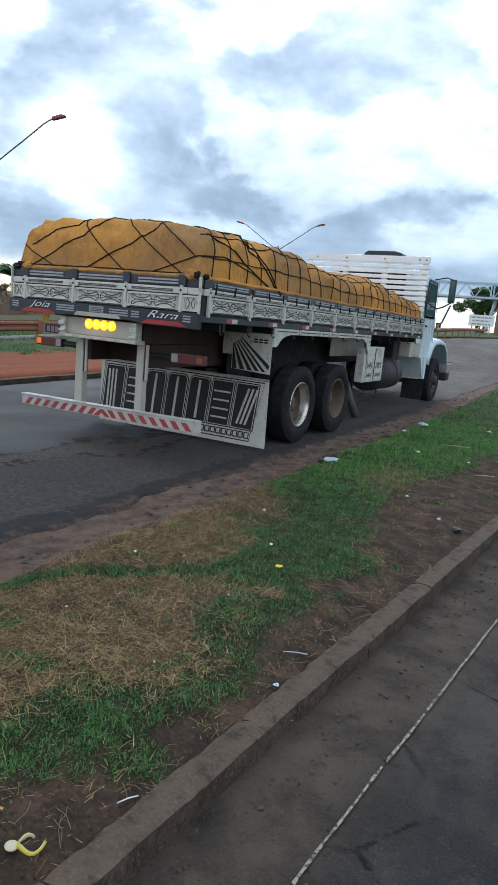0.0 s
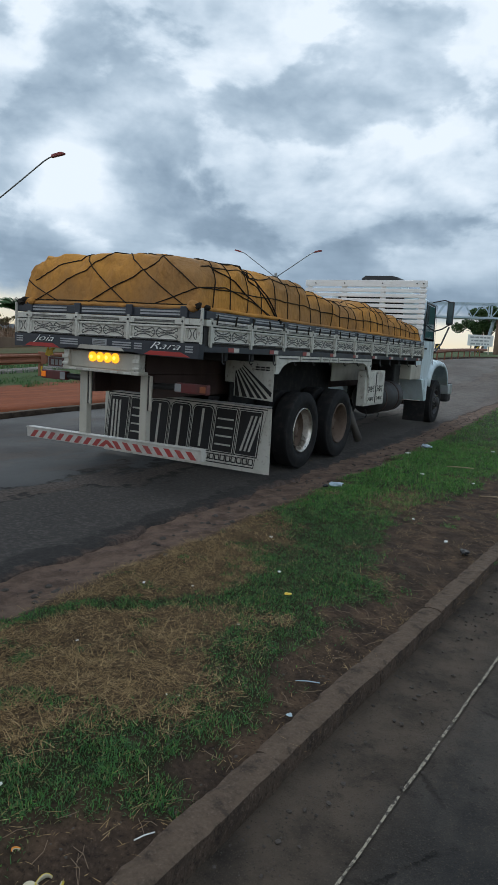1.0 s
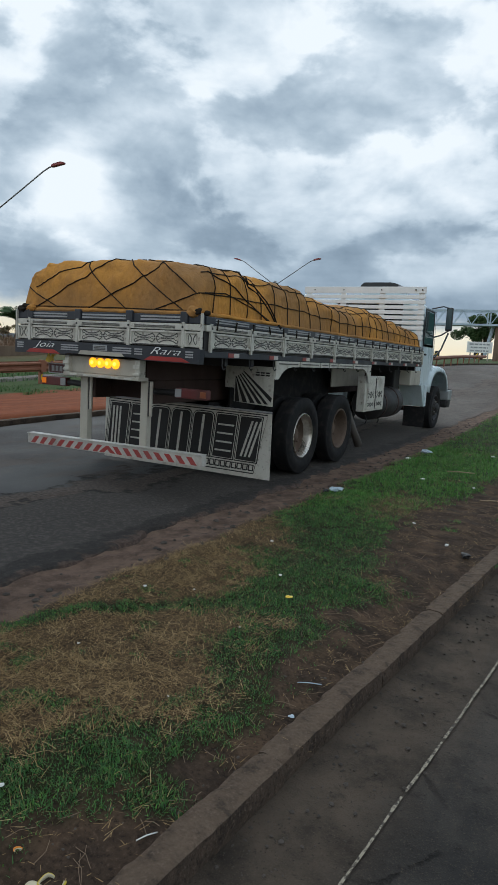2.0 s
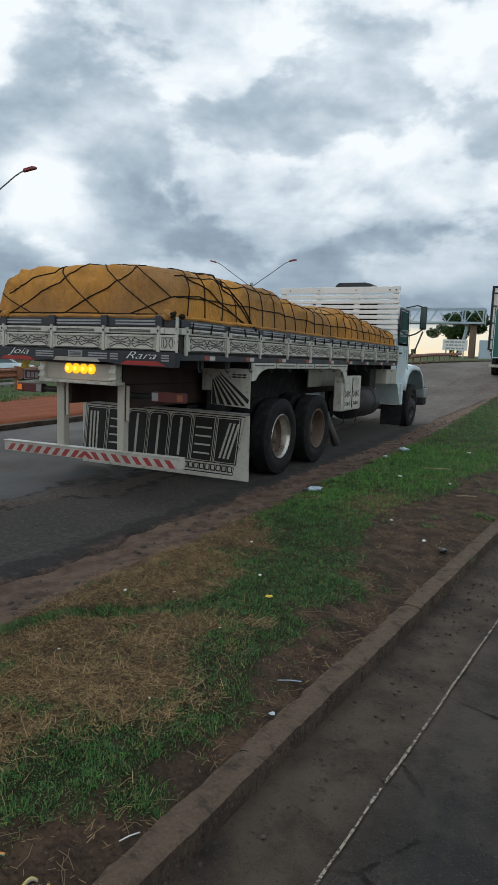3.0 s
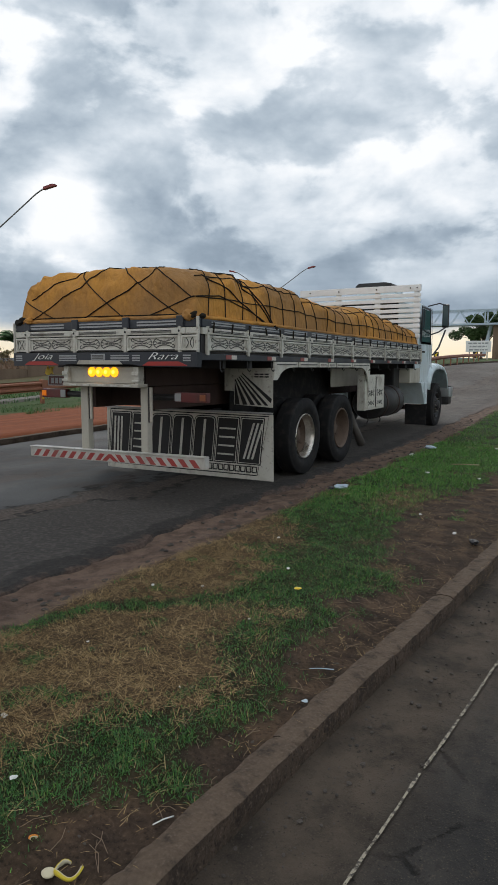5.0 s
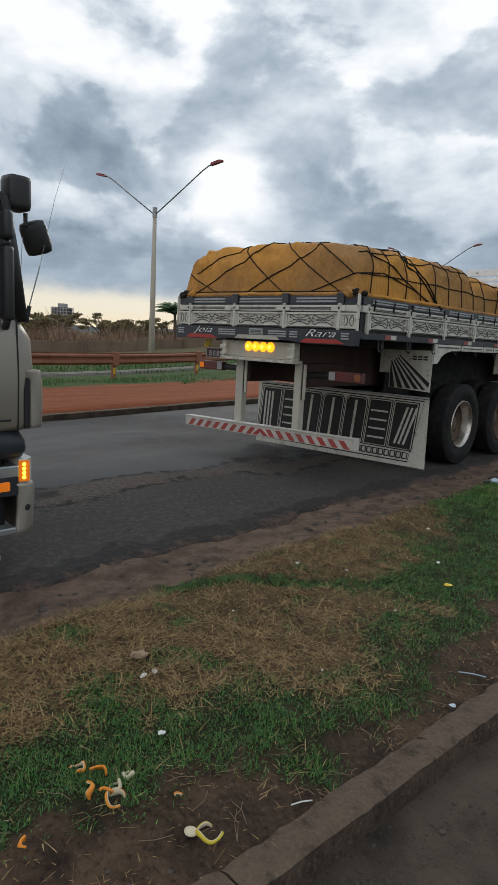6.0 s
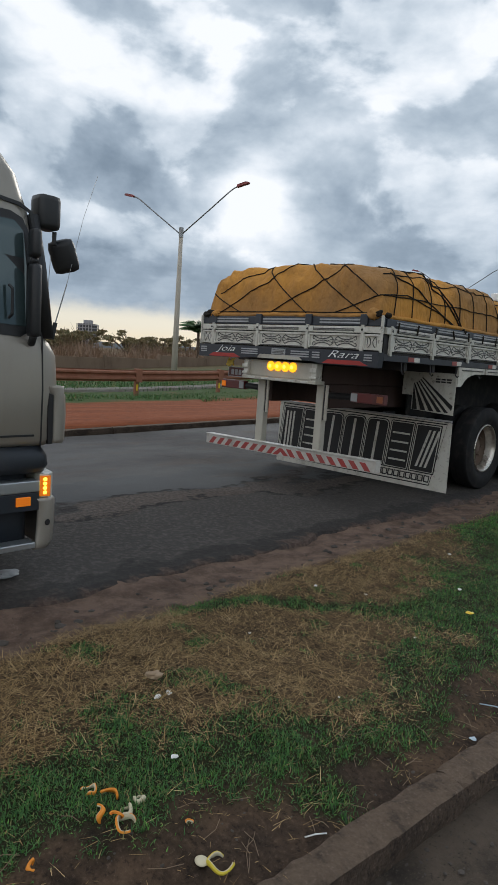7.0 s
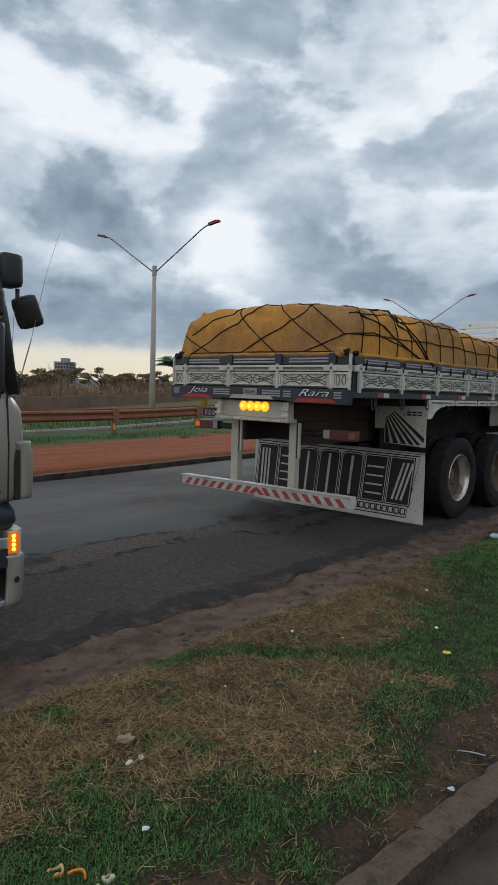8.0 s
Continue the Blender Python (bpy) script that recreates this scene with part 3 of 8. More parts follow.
def lettering(name, text, size, m, material, parent, shear=0.0, depth=0.003, offset=0.0, spacing=1.0, label=""):
    cu = bpy.data.curves.new(name, "FONT")
    cu.body, cu.size, cu.shear, cu.extrude, cu.offset, cu.space_character = text, size, shear, depth, offset, spacing
    tmp = bpy.data.objects.new(name, cu)
    scene.collection.objects.link(tmp)
    me = bpy.data.meshes.new_from_object(tmp.evaluated_get(bpy.context.evaluated_depsgraph_get()))
    bpy.data.objects.remove(tmp)
    me.materials.clear()
    me.materials.append(MAT[material])
    ob = new(name, me)
    ob.parent, ob.matrix_basis = parent, m
    return tagged(ob, label)


def smooth(a, b, t):
    """0 at a, 1 at b, eased between; a may lie above b."""
    t = min(max((t - a) / (b - a), 0.0), 1.0)
    return t * t * (3 - 2 * t)


# ---------------------------------------------------------------- lie of the land
def rise(y):
    """Height of the road: level by the truck, then up a short slope to a crest."""
    if y < 5:
        return 0.0
    if y < 29:
        u = (y - 5) / 24
        return 1.15 * u * u * (1.6 - 0.6 * u)
    return 1.15 + 0.018 * (y - 29) + 0.39 * (1 - math.exp(-(y - 29) / 8))


def bend(y):
    """The road turns off to the right past the truck."""
    if y < 12:
        return 0.0
    if y < 40:
        return 0.0022 * (y - 12) ** 2
    return 1.725 + 0.123 * (y - 40)


def LEFT(y):
    """The far side of the road draws away to the left."""
    return -0.12 * min(max(y, -8.0), 14.0)


KERB = lambda y: 4.03 + 0.09 * y
KERB_W, NEAR_Z = 0.13, -0.11


def knots(y, table):
    ys = [a for a, _ in table]
    return float(np.interp(y, ys, [b for _, b in table]))


def wob(x, y, s, seed=0.0):
    return noise.noise(Vector((x * s, y * s, seed)))


SOIL_EDGE = [(-6, 3.0), (-4.4, 3.21), (-3.9, 3.42), (-3.6, 3.55), (-3.3, 3.48), (-2.9, 3.58), (-2.3, 3.42), (-1.6, 3.62), (-0.8, 3.55), (-0.15, 3.28), (1.2, 3.1), (2.4, 3.3), (7, 3.95), (30, 6.2)]
STRAW_EDGE = [(-6, 2.55), (-4.3, 2.65), (-3.75, 2.8), (-3.5, 3.05), (-3.1, 3.27), (-2.65, 3.24), (-2.2, 3.02), (-1.7, 2.72), (-1.2, 2.66), (-0.5, 2.45), (-0.1, 2.3), (0.3, 1.95), (40, 1.9)]


def cover(x, y):
    """How much of the ground is green grass, dry straw and gutter dirt."""
    n = 0.24 * wob(x, y, 2.2, 3.0) + 0.20 * wob(x, y, 5.5, 5.0) + 0.16 * wob(x, y, 14.0, 6.0)
    b = bend(y)
    left = smooth(1.93, 2.09, x - b + 0.10 * wob(x, y, 1.7, 9.0) + 0.05 * wob(x, y, 6.0, 2.0))
    soil = smooth(-0.13, 0.15, x - knots(y, SOIL_EDGE) + n)
    straw = 1 - smooth(-0.20, 0.22, x - knots(y, STRAW_EDGE) - 0.08 + n)
    strip = y - (-2.62 + 1.2 * (x - 2.28))
    straw *= smooth(0.06, 0.20, abs(strip + 0.6 * n))
    blob = 1 - smooth(0.5, 1.2, math.hypot((x - 3.0) / 0.45, (y - 1.5) / 0.8) + 2.0 * n)
    straw = max(straw, 0.75 * blob)
    straw *= 1 - 0.7 * smooth(0.22, 0.55, wob(x, y, 3.1, 12.0) + 0.6 * wob(x, y, 9.0, 4.0))
    straw = max(straw, 0.75 * smooth(0.36, 0.55, wob(x, y, 2.7, 51.0) + 0.5 * wob(x, y, 8.0, 52.0)))
    green = left * (1 - soil) * (1 - straw)
    tuft = smooth(0.38, 0.55, wob(x, y, 2.6, 21.0)) * soil * 0.6
    green = max(green, tuft * left)
    straw = straw * left * (1 - soil * 0.75)
    straw = max(straw, 0.16 * left * soil * smooth(0.1, 0.4, wob(x, y, 4.0, 31.0)))
    return green, straw, 1 - left


def verge_height(x, y):
    b = bend(y)
    e = x - b
    z = -0.045 + 0.085 * smooth(1.65, 2.3, e) - 0.03 * smooth(3.1, 3.9, e)
    z += 0.018 * wob(x, y, 1.3, 1.0) + 0.014 * wob(x, y, 5.0, 2.0) + 0.007 * wob(x, y, 9.0, 14.0)
    if e < 2.1:
        z += 0.022 * wob(x, y, 3.2, 7.0) + 0.010 * wob(x, y, 11.0, 8.0)
    # the soil meets the kerb just below its top
    k = smooth(0.0, 0.35, KERB(y) - x)
    z = k * z + (1 - k) * -0.026
    return z + rise(y)


def grid_sheet(name, xs, ys, place, material, attr=None):
    """A sheet over rows of y and columns of x; place(u, y) gives a point."""
    verts = [place(x, y) for y in ys for x in xs]
    n = len(xs)
    faces = [(j * n + i, j * n + i + 1, (j + 1) * n + i + 1, (j + 1) * n + i) for j in range(len(ys) - 1) for i in range(n - 1)]
    ob = raw(name, verts, faces, material, True)
    if attr:
        a = ob.data.color_attributes.new("cover", "FLOAT_COLOR", "POINT")
        vals = np.ones((len(verts), 4), dtype=np.float32)
        for k, v in enumerate(verts):
            vals[k, :3] = attr(v[0], v[1])
        a.data.foreach_set("color", vals.ravel())
    return ob


def spaced(stops):
    """Numbers from (start, step) pairs to the last start."""
    out = []
    for (a, s), (b, _) in zip(stops, stops[1:]):
        out += list(np.arange(a, b - s * 0.5, s))
    return [float(v) for v in out] + [float(stops[-1][0])]


def build_land():
    xs = [-3000, -1500, -700, -350, -180, -100, -70, -50, -38, -30, -24, -20, -17, -15.5, -14.5, -13.9, -13.2, -12.5, -12, -11, -10, -9.3, -8.5, -7.5, -6.5, -5.5, -4.72, -4.7, 0, 7, 11, 11.2, 14, 20, 40, 90, 250, 700, 1500, 3000]
    ys = [-3000, -1500, -600, -250, -120, -60, -30, -20] + spaced([(-15, 1.0), (60, 4), (120, 12), (240, 60), (600, 300), (1500, 500), (3000, 1)])

    def place(x, y):
        far = smooth(-60, -18, x)
        z = rise(min(y, 400)) * (0.25 + 0.75 * far)
        if -4.71 < x < 11.1:
            z -= 0.35
        elif x <= -4.71:
            z += 0.10 + 0.05 * wob(x, y, 0.35, 2.0) * smooth(-4.8, -6, x) - 0.14 * smooth(-9.3, -12.5, x) - 1.2 * smooth(-40, -110, x) - 0.14 * (smooth(-13.3, -14.2, x) - smooth(-18.0, -19.8, x))
        else:
            z += 0.05
        return (x + bend(min(y, 130)) * smooth(-30, -8, x) + (LEFT(y) * smooth(-60, -14, x) if x < -4 else 0.0) if abs(x) < 300 else x, y, z)

    tagged(grid_sheet("ground", xs, ys, place, "land"), "red dirt and patchy grass beside the road", "ground", kind="structure")

    # the road beside the verge: a slab whose edge is broken away
    ys = spaced([(-16, 0.5), (-7, 0.06), (6, 0.2), (14, 0.6), (60, 3), (130, 1)])
    xs = [-4.5, -3.9, -3.2, -2.4, -1.6, -0.8, -0.2, 0.3, 0.7, 1.0, 1.15, 1.25, 1.0, 1.0]

    def road_at(x, y):
        return rise(y) + 0.012 * wob(x, y, 0.6, 4.0) + 0.006 * wob(x, y, 2.4, 5.0) - 0.02 * smooth(0.4, 1.6, x)

    verts, n = [], len(xs)
    for y in ys:
        edge = 1.43 + 0.06 * max(y - 12, 0) + 0.13 * wob(0, y, 0.9, 3.0) + 0.07 * wob(0, y, 3.1, 6.0) + 0.035 * wob(0, y, 9.0, 8.0)
        for k, x in enumerate(xs):
            drop = 0.0
            if k >= n - 2:
                x, drop = edge + (0.03 if k == n - 1 else 0.0), (0.012 if k == n - 2 else 0.05)
            elif k == n - 3:
                x = edge - 0.06
            verts.append((x + bend(y) + LEFT(y) * smooth(0.5, -4.5, x), y, road_at(x, y) - drop))
    faces = [(j * n + i, j * n + i + 1, (j + 1) * n + i + 1, (j + 1) * n + i) for j in range(len(ys) - 1) for i in range(n - 1)]
    tagged(raw("road", verts, faces, "asphalt", False), "patched grey asphalt road with a broken dirt edge", "road", kind="structure")

    # the verge between the two roads
    ys = spaced([(-12, 0.2), (-6, 0.05), (5, 0.12), (14, 0.5), (45, 1)])
    us = list(np.linspace(0, 1, 64))

    def verge_at(u, y):
        x0, x1 = 1.05 + bend(y), KERB(y) + 0.02
        x = x0 + (x1 - x0) * u
        return (x, y, verge_height(x, y))

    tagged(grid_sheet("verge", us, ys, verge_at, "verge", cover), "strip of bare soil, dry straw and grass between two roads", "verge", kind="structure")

    # the road on which the camera stands
    ys = spaced([(-30, 1.0), (-7, 0.15), (8, 0.5), (45, 1)])
    xs = list(np.linspace(0, 1, 30) ** 1.5 * 7.5)
    tagged(grid_sheet("road_near", xs, ys, lambda u, y: (KERB(y) + KERB_W - 0.03 + u, y, NEAR_Z + rise(y) + 0.006 * wob(u, y, 1.5, 1.0) + 0.012 * (1 - smooth(0.0, 0.25, u))), "nearasphalt"),
           "dusty asphalt road with a worn edge line", "road", kind="structure")

    # worn edge line, in short broken runs
    verts, faces = [], []
    rnd = random.Random(5)
    y = -6.5
    while y < 16:
        ln = rnd.uniform(0.02, 0.07)
        w = rnd.uniform(0.003, 0.0065)
        k = len(verts)
        for yy in (y, y + ln):
            for s in (-1, 1):
                verts.append((4.585 + 0.098 * yy + 0.006 * wob(0, yy, 2.5, 4.0) + s * (w + rnd.uniform(0, 0.002)), yy, NEAR_Z + 0.009 + rise(yy) + 0.006 * wob(0.4, yy, 1.5, 1.0)))
        faces.append((k, k + 1, k + 3, k + 2))
        y += ln + (rnd.uniform(0.01, 0.05) if rnd.random() < 0.07 else 0.0)
    tagged(raw("line", verts, faces, "line"), "thin worn white edge line", "road marking", kind="structure")


def kerb_row(name, label, x_of, y0, y1, z_top, width, height, step, lean):
    row = base(name, Matrix.Translation((x_of(y0), y0, 0)), label, "kerb")
    row["kind"] = "structure"
    rnd = random.Random(11)
    shapes = []
    for k in range(4):
        bm = bmesh.new()
        box(bm, 0, width, 0.0008, step - 0.0008, -height, 0)
        bmesh.ops.subdivide_edges(bm, edges=[e for e in bm.edges if abs(e.verts[0].co.y - e.verts[1].co.y) > 0.1], cuts=24, use_grid_fill=True)
        bmesh.ops.subdivide_edges(bm, edges=[e for e in bm.edges if abs(e.verts[0].co.y - e.verts[1].co.y) < 0.01], cuts=3, use_grid_fill=True)
        for v in bm.verts:
            worn = (abs(v.co.x) < 1e-4 or abs(v.co.x - width) < 1e-4) and abs(v.co.z) < 1e-4
            end = min(v.co.y, step - v.co.y) < 0.01
            at = Vector((v.co.x * 9, v.co.y * 5 + 7 * k, v.co.z * 9))
            rough = Vector((noise.noise(at), 0, noise.noise(at + Vector((9, 3, 1))))) * 0.0045
            v.co += rough + Vector((rnd.uniform(-1, 1), 0, rnd.uniform(-1, 1))) * 0.0022
            if worn:
                chip = max(0.0, noise.noise(Vector((v.co.x * 3, v.co.y * 9 + 3 * k, 5.0)))) * 0.018 + (0.008 if end else 0.0)
                v.co.z -= 0.003 + chip
                v.co.x += (1 if v.co.x < width / 2 else -1) * (0.003 + 0.6 * chip)
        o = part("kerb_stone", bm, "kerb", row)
        shapes.append(o)
    y, k = y0, 0
    while y < y1:
        o = shapes[k] if k < 4 else again("kerb_stone", shapes[rnd.randrange(4)], row, Matrix())
        tilt = math.degrees(math.atan2(rise(y + step) - rise(y), step))
        turn = -math.degrees(math.atan2(x_of(y + step) - x_of(y), step))
        o.matrix_basis = pose(x_of(y) - x_of(y0) + rnd.uniform(-0.003, 0.003), y - y0, z_top + rise(y) + rnd.uniform(-0.003, 0.003), tilt, lean, turn + rnd.uniform(-0.2, 0.2))
        y += step
        k += 1
    return row


def blade_field(name, label, material, points, heights, width, lie, bendy, rnd, category="grass", combed=0.0):
    """Many blades in one mesh: each a tapering strip of three faces."""
    p = np.array(points, dtype=np.float64)
    n = len(p)
    h = np.array(heights)[:, None]
    az = rnd.uniform(0, 2 * np.pi, n)
    if combed:
        # laid flat mostly one way, in swathes
        sway = np.array([wob(q[0], q[1], 2.5, 17.0) for q in points])
        az = 0.75 + 1.5 * sway + rnd.normal(0, combed, n) + np.pi * rnd.integers(0, 2, n)
    d = np.stack([np.cos(az), np.sin(az), np.zeros(n)], 1)
    side = np.stack([-np.sin(az), np.cos(az), np.zeros(n)], 1)
    lean = rnd.uniform(lie[0], lie[1], n)[:, None]
    up = np.array([0, 0, 1.0])
    w = (width * rnd.uniform(0.6, 1.4, n))[:, None]
    mid = p + h * 0.55 * (np.cos(lean) * up + np.sin(lean) * d)
    lean2 = lean + rnd.uniform(bendy[0], bendy[1], n)[:, None]
    tip = mid + h * 0.45 * (np.cos(lean2) * up + np.sin(lean2) * d)
    v = np.stack([p - side * w, p + side * w, mid + side * w * 0.75, mid - side * w * 0.75, tip], 1).reshape(-1, 3)
    k = np.arange(n)[:, None] * 5
    quads = k + np.array([[0, 1, 2, 3]])
    tris = k + np.array([[3, 2, 4]])
    me = bpy.data.meshes.new(name)
    me.vertices.add(5 * n)
    me.vertices.foreach_set("co", v.ravel())
    loops = np.concatenate([quads, tris], 1).ravel()
    me.loops.add(len(loops))
    me.loops.foreach_set("vertex_index", loops.astype(np.int32))
    me.polygons.add(2 * n)
    starts = (np.arange(n)[:, None] * 7 + np.array([[0, 4]])).ravel()
    me.polygons.foreach_set("loop_start", starts.astype(np.int32))
    me.update(calc_edges=True)
    me.validate()
    me.materials.append(MAT[material])
    return tagged(new(name, me), label, category, kind="stuff")


def build_grass():
    rnd = np.random.default_rng(4)
    green, gh, lush, lh, straw, sh = [], [], [], [], [], []
    for y0, y1, dens in ((-6.0, -3.0, 23000), (-3.0, -1.0, 16000), (-1.0, 2.0, 9000), (2.0, 7.0, 3600), (7.0, 16.0, 1400), (16.0, 40.0, 350), (-9.5, -6.0, 5000)):
        x1 = KERB(y1)
        count = int((x1 - 1.9) * (y1 - y0) * dens)
        for x, y, r, q in zip(rnd.uniform(1.9 + bend(y0), x1 - 0.02, count), rnd.uniform(y0, y1, count), rnd.random(count), rnd.random(count)):
            g, s, _ = cover(x, y)
            z = verge_height(x, y) - 0.004
            tuft = wob(x, y, 11.0, 40.0) + 0.7 * wob(x, y, 4.0, 41.0)
            far = smooth(-0.5, 3.0, y)
            grown = g * (0.88 + 0.16 * smooth(-0.35, 0.1, tuft) + 0.2 * far)
            if r < grown:
                clump = max(0.55, 0.82 + 0.5 * tuft)
                if q < 0.18 + 0.5 * far:
                    lush.append((x, y, z))
                    lh.append((0.020 + 0.030 * q + 0.040 * far) * clump)
                else:
                    green.append((x, y, z))
                    gh.append((0.020 + 0.020 * q + 0.030 * far) * clump)
            elif r < grown + s * (0.32 + 0.25 * smooth(-0.2, 0.3, wob(x, y, 7.0, 44.0))) + (0.008 + 0.05 * smooth(0.0, 0.4, wob(x, y, 3.5, 45.0))) * (1 - 0.8 * far):
                straw.append((x, y, z + 0.003 + 0.016 * q))
                sh.append((0.018 + 0.085 * q ** 3) * (1.0 if s > 0.3 else 0.8))
    blade_field("grass", "short green grass growing in patches on the verge", "grass", green, gh, 0.0019, (0.15, 1.25), (0.1, 0.7), rnd)
    blade_field("grass", "bright fresh grass blades on the verge", "lushgrass", lush, lh, 0.0019, (0.1, 1.1), (0.1, 0.7), rnd)
    blade_field("dry_grass", "flattened dry straw lying on the verge", "straw", straw, sh, 0.0011, (1.0, 1.57), (-0.15, 0.3), rnd, combed=1.0)
    # rough grass on the strip across the road
    pts, hs = [], []
    for x, y, q in zip(rnd.uniform(-12.6, -8.9, 26000), rnd.uniform(-2, 24, 26000), rnd.random(26000)):
        if wob(x, y, 0.6, 3.0) + 0.5 * wob(x, y, 2.0, 5.0) > 0.02 - 0.3 * smooth(-10, -12, x) and x < -9.2 + 0.8 * wob(0, y, 0.5, 7.0):
            pts.append((x, y, 0.08 - 0.14 * smooth(-9.3, -12.5, x) + rise(y)))
            hs.append(0.07 + 0.16 * q * q)
    blade_field("grass", "uneven weedy grass below the guard rail", "grass", pts, hs, 0.006, (0.0, 0.7), (0.1, 0.8), rnd)
    pts, hs = [], []
    for x, y, q in zip(rnd.uniform(-19, -14.3, 9000), rnd.uniform(-2, 30, 9000), rnd.random(9000)):
        pts.append((x, y, -0.06 + rise(y)))
        hs.append(0.08 + 0.14 * q)
    blade_field("grass", "mown green grass beyond the guard rail", "grass", pts, hs, 0.012, (0.0, 0.7), (0.1, 0.8), rnd)


build_land()
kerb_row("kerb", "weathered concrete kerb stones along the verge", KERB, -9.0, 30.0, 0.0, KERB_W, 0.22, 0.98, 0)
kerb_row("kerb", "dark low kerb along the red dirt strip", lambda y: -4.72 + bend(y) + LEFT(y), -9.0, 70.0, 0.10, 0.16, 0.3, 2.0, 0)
build_grass()


# ---------------------------------------------------------------- the loaded truck
ZT, ZW, ZB, ZD = 1.94, 1.84, 1.605, 1.46      # heights of the board's top rail, white rail, foot and lower beam


def ornament_mesh(w, h, k=1.0):
    """Painted scrollwork: two bone-shaped scrolls either side of a flower."""
    bm = bmesh.new()
    bold = 0.72 * k * min(1.0, 0.35 + w)
    for s in (-1, 1):
        for v in (-1, 1):
            pts = []
            for k in range(15):
                t = k / 14
                pts.append((s * w * (0.07 + 0.36 * t), v * h * (0.13 + 0.21 * (2 * t - 1) ** 2)))
            ribbon(bm, pts, 0.015 * bold, 0.003)
            c = (s * w * 0.43, v * h * 0.24)
            ribbon(bm, [(c[0] + s * h * 0.13 * math.sin(a), c[1] + v * h * 0.13 * math.cos(a)) for a in (k * 0.55 for k in range(8))], 0.012 * bold, 0.003)
            ribbon(bm, [(s * w * (0.10 + 0.30 * k / 8), v * h * 0.05 * math.sin(k * 1.4)) for k in range(9)], 0.010 * bold, 0.003)
            ribbon(bm, [(s * w * 0.01, v * h * 0.04), (s * w * 0.035, v * h * 0.20), (s * w * 0.075, v * h * 0.33)], 0.013 * bold, 0.003)
            ribbon(bm, [(s * w * 0.015, v * h * 0.03), (s * w * 0.05, v * h * 0.12), (s * w * 0.09, v * h * 0.05)], 0.010 * bold, 0.003)
    return bm


def board_panel(w, h, parent, m, ornament=None):
    """One framed panel of the drop side, facing -y."""
    bm = bmesh.new()
    box(bm, -w / 2, w / 2, -0.006, 0.012, -h / 2, h / 2)
    f = 0.02
    box(bm, -w / 2, w / 2, -0.022, -0.0065, h / 2 - f, h / 2, 0.003)
    box(bm, -w / 2, w / 2, -0.022, -0.0065, -h / 2, -h / 2 + f, 0.003)
    box(bm, -w / 2, -w / 2 + f, -0.022, -0.0065, -h / 2 + f, h / 2 - f, 0.003)
    box(bm, w / 2 - f, w / 2, -0.022, -0.0065, -h / 2 + f, h / 2 - f, 0.003)
    p = part("panel", bm, "white", parent)
    p.matrix_basis = m
    if w > 0.3:
        bm = ornament_mesh(w - 0.06, h * 0.92)
    else:
        bm = bmesh.new()
        for v in (-1, 1):
            ribbon(bm, [(v * (0.012 + 0.030 * (k / 5 - 1) ** 2), h * 0.34 * (k / 5 - 1)) for k in range(11)], 0.009, 0.003)
            ribbon(bm, [(v * 0.052, h * 0.26 * (k / 3 - 1)) for k in range(7)], 0.006, 0.003)
    o = part("ornament", bm, "scroll", p, "faded black painted scrollwork")
    o.matrix_basis = pose(0, -0.0095, 0)
    return p


def louvre(name, parent, m, w, h, rows=2, material="stripe"):
    bm = bmesh.new()
    for k in range(rows):
        z = h * ((k + 0.5) / rows - 0.5)
        box(bm, -w / 2, w / 2, -0.004, 0.004, z - h / rows * 0.28, z + h / rows * 0.28)
    o = part(name, bm, material, parent)
    o.matrix_basis = m
    return o


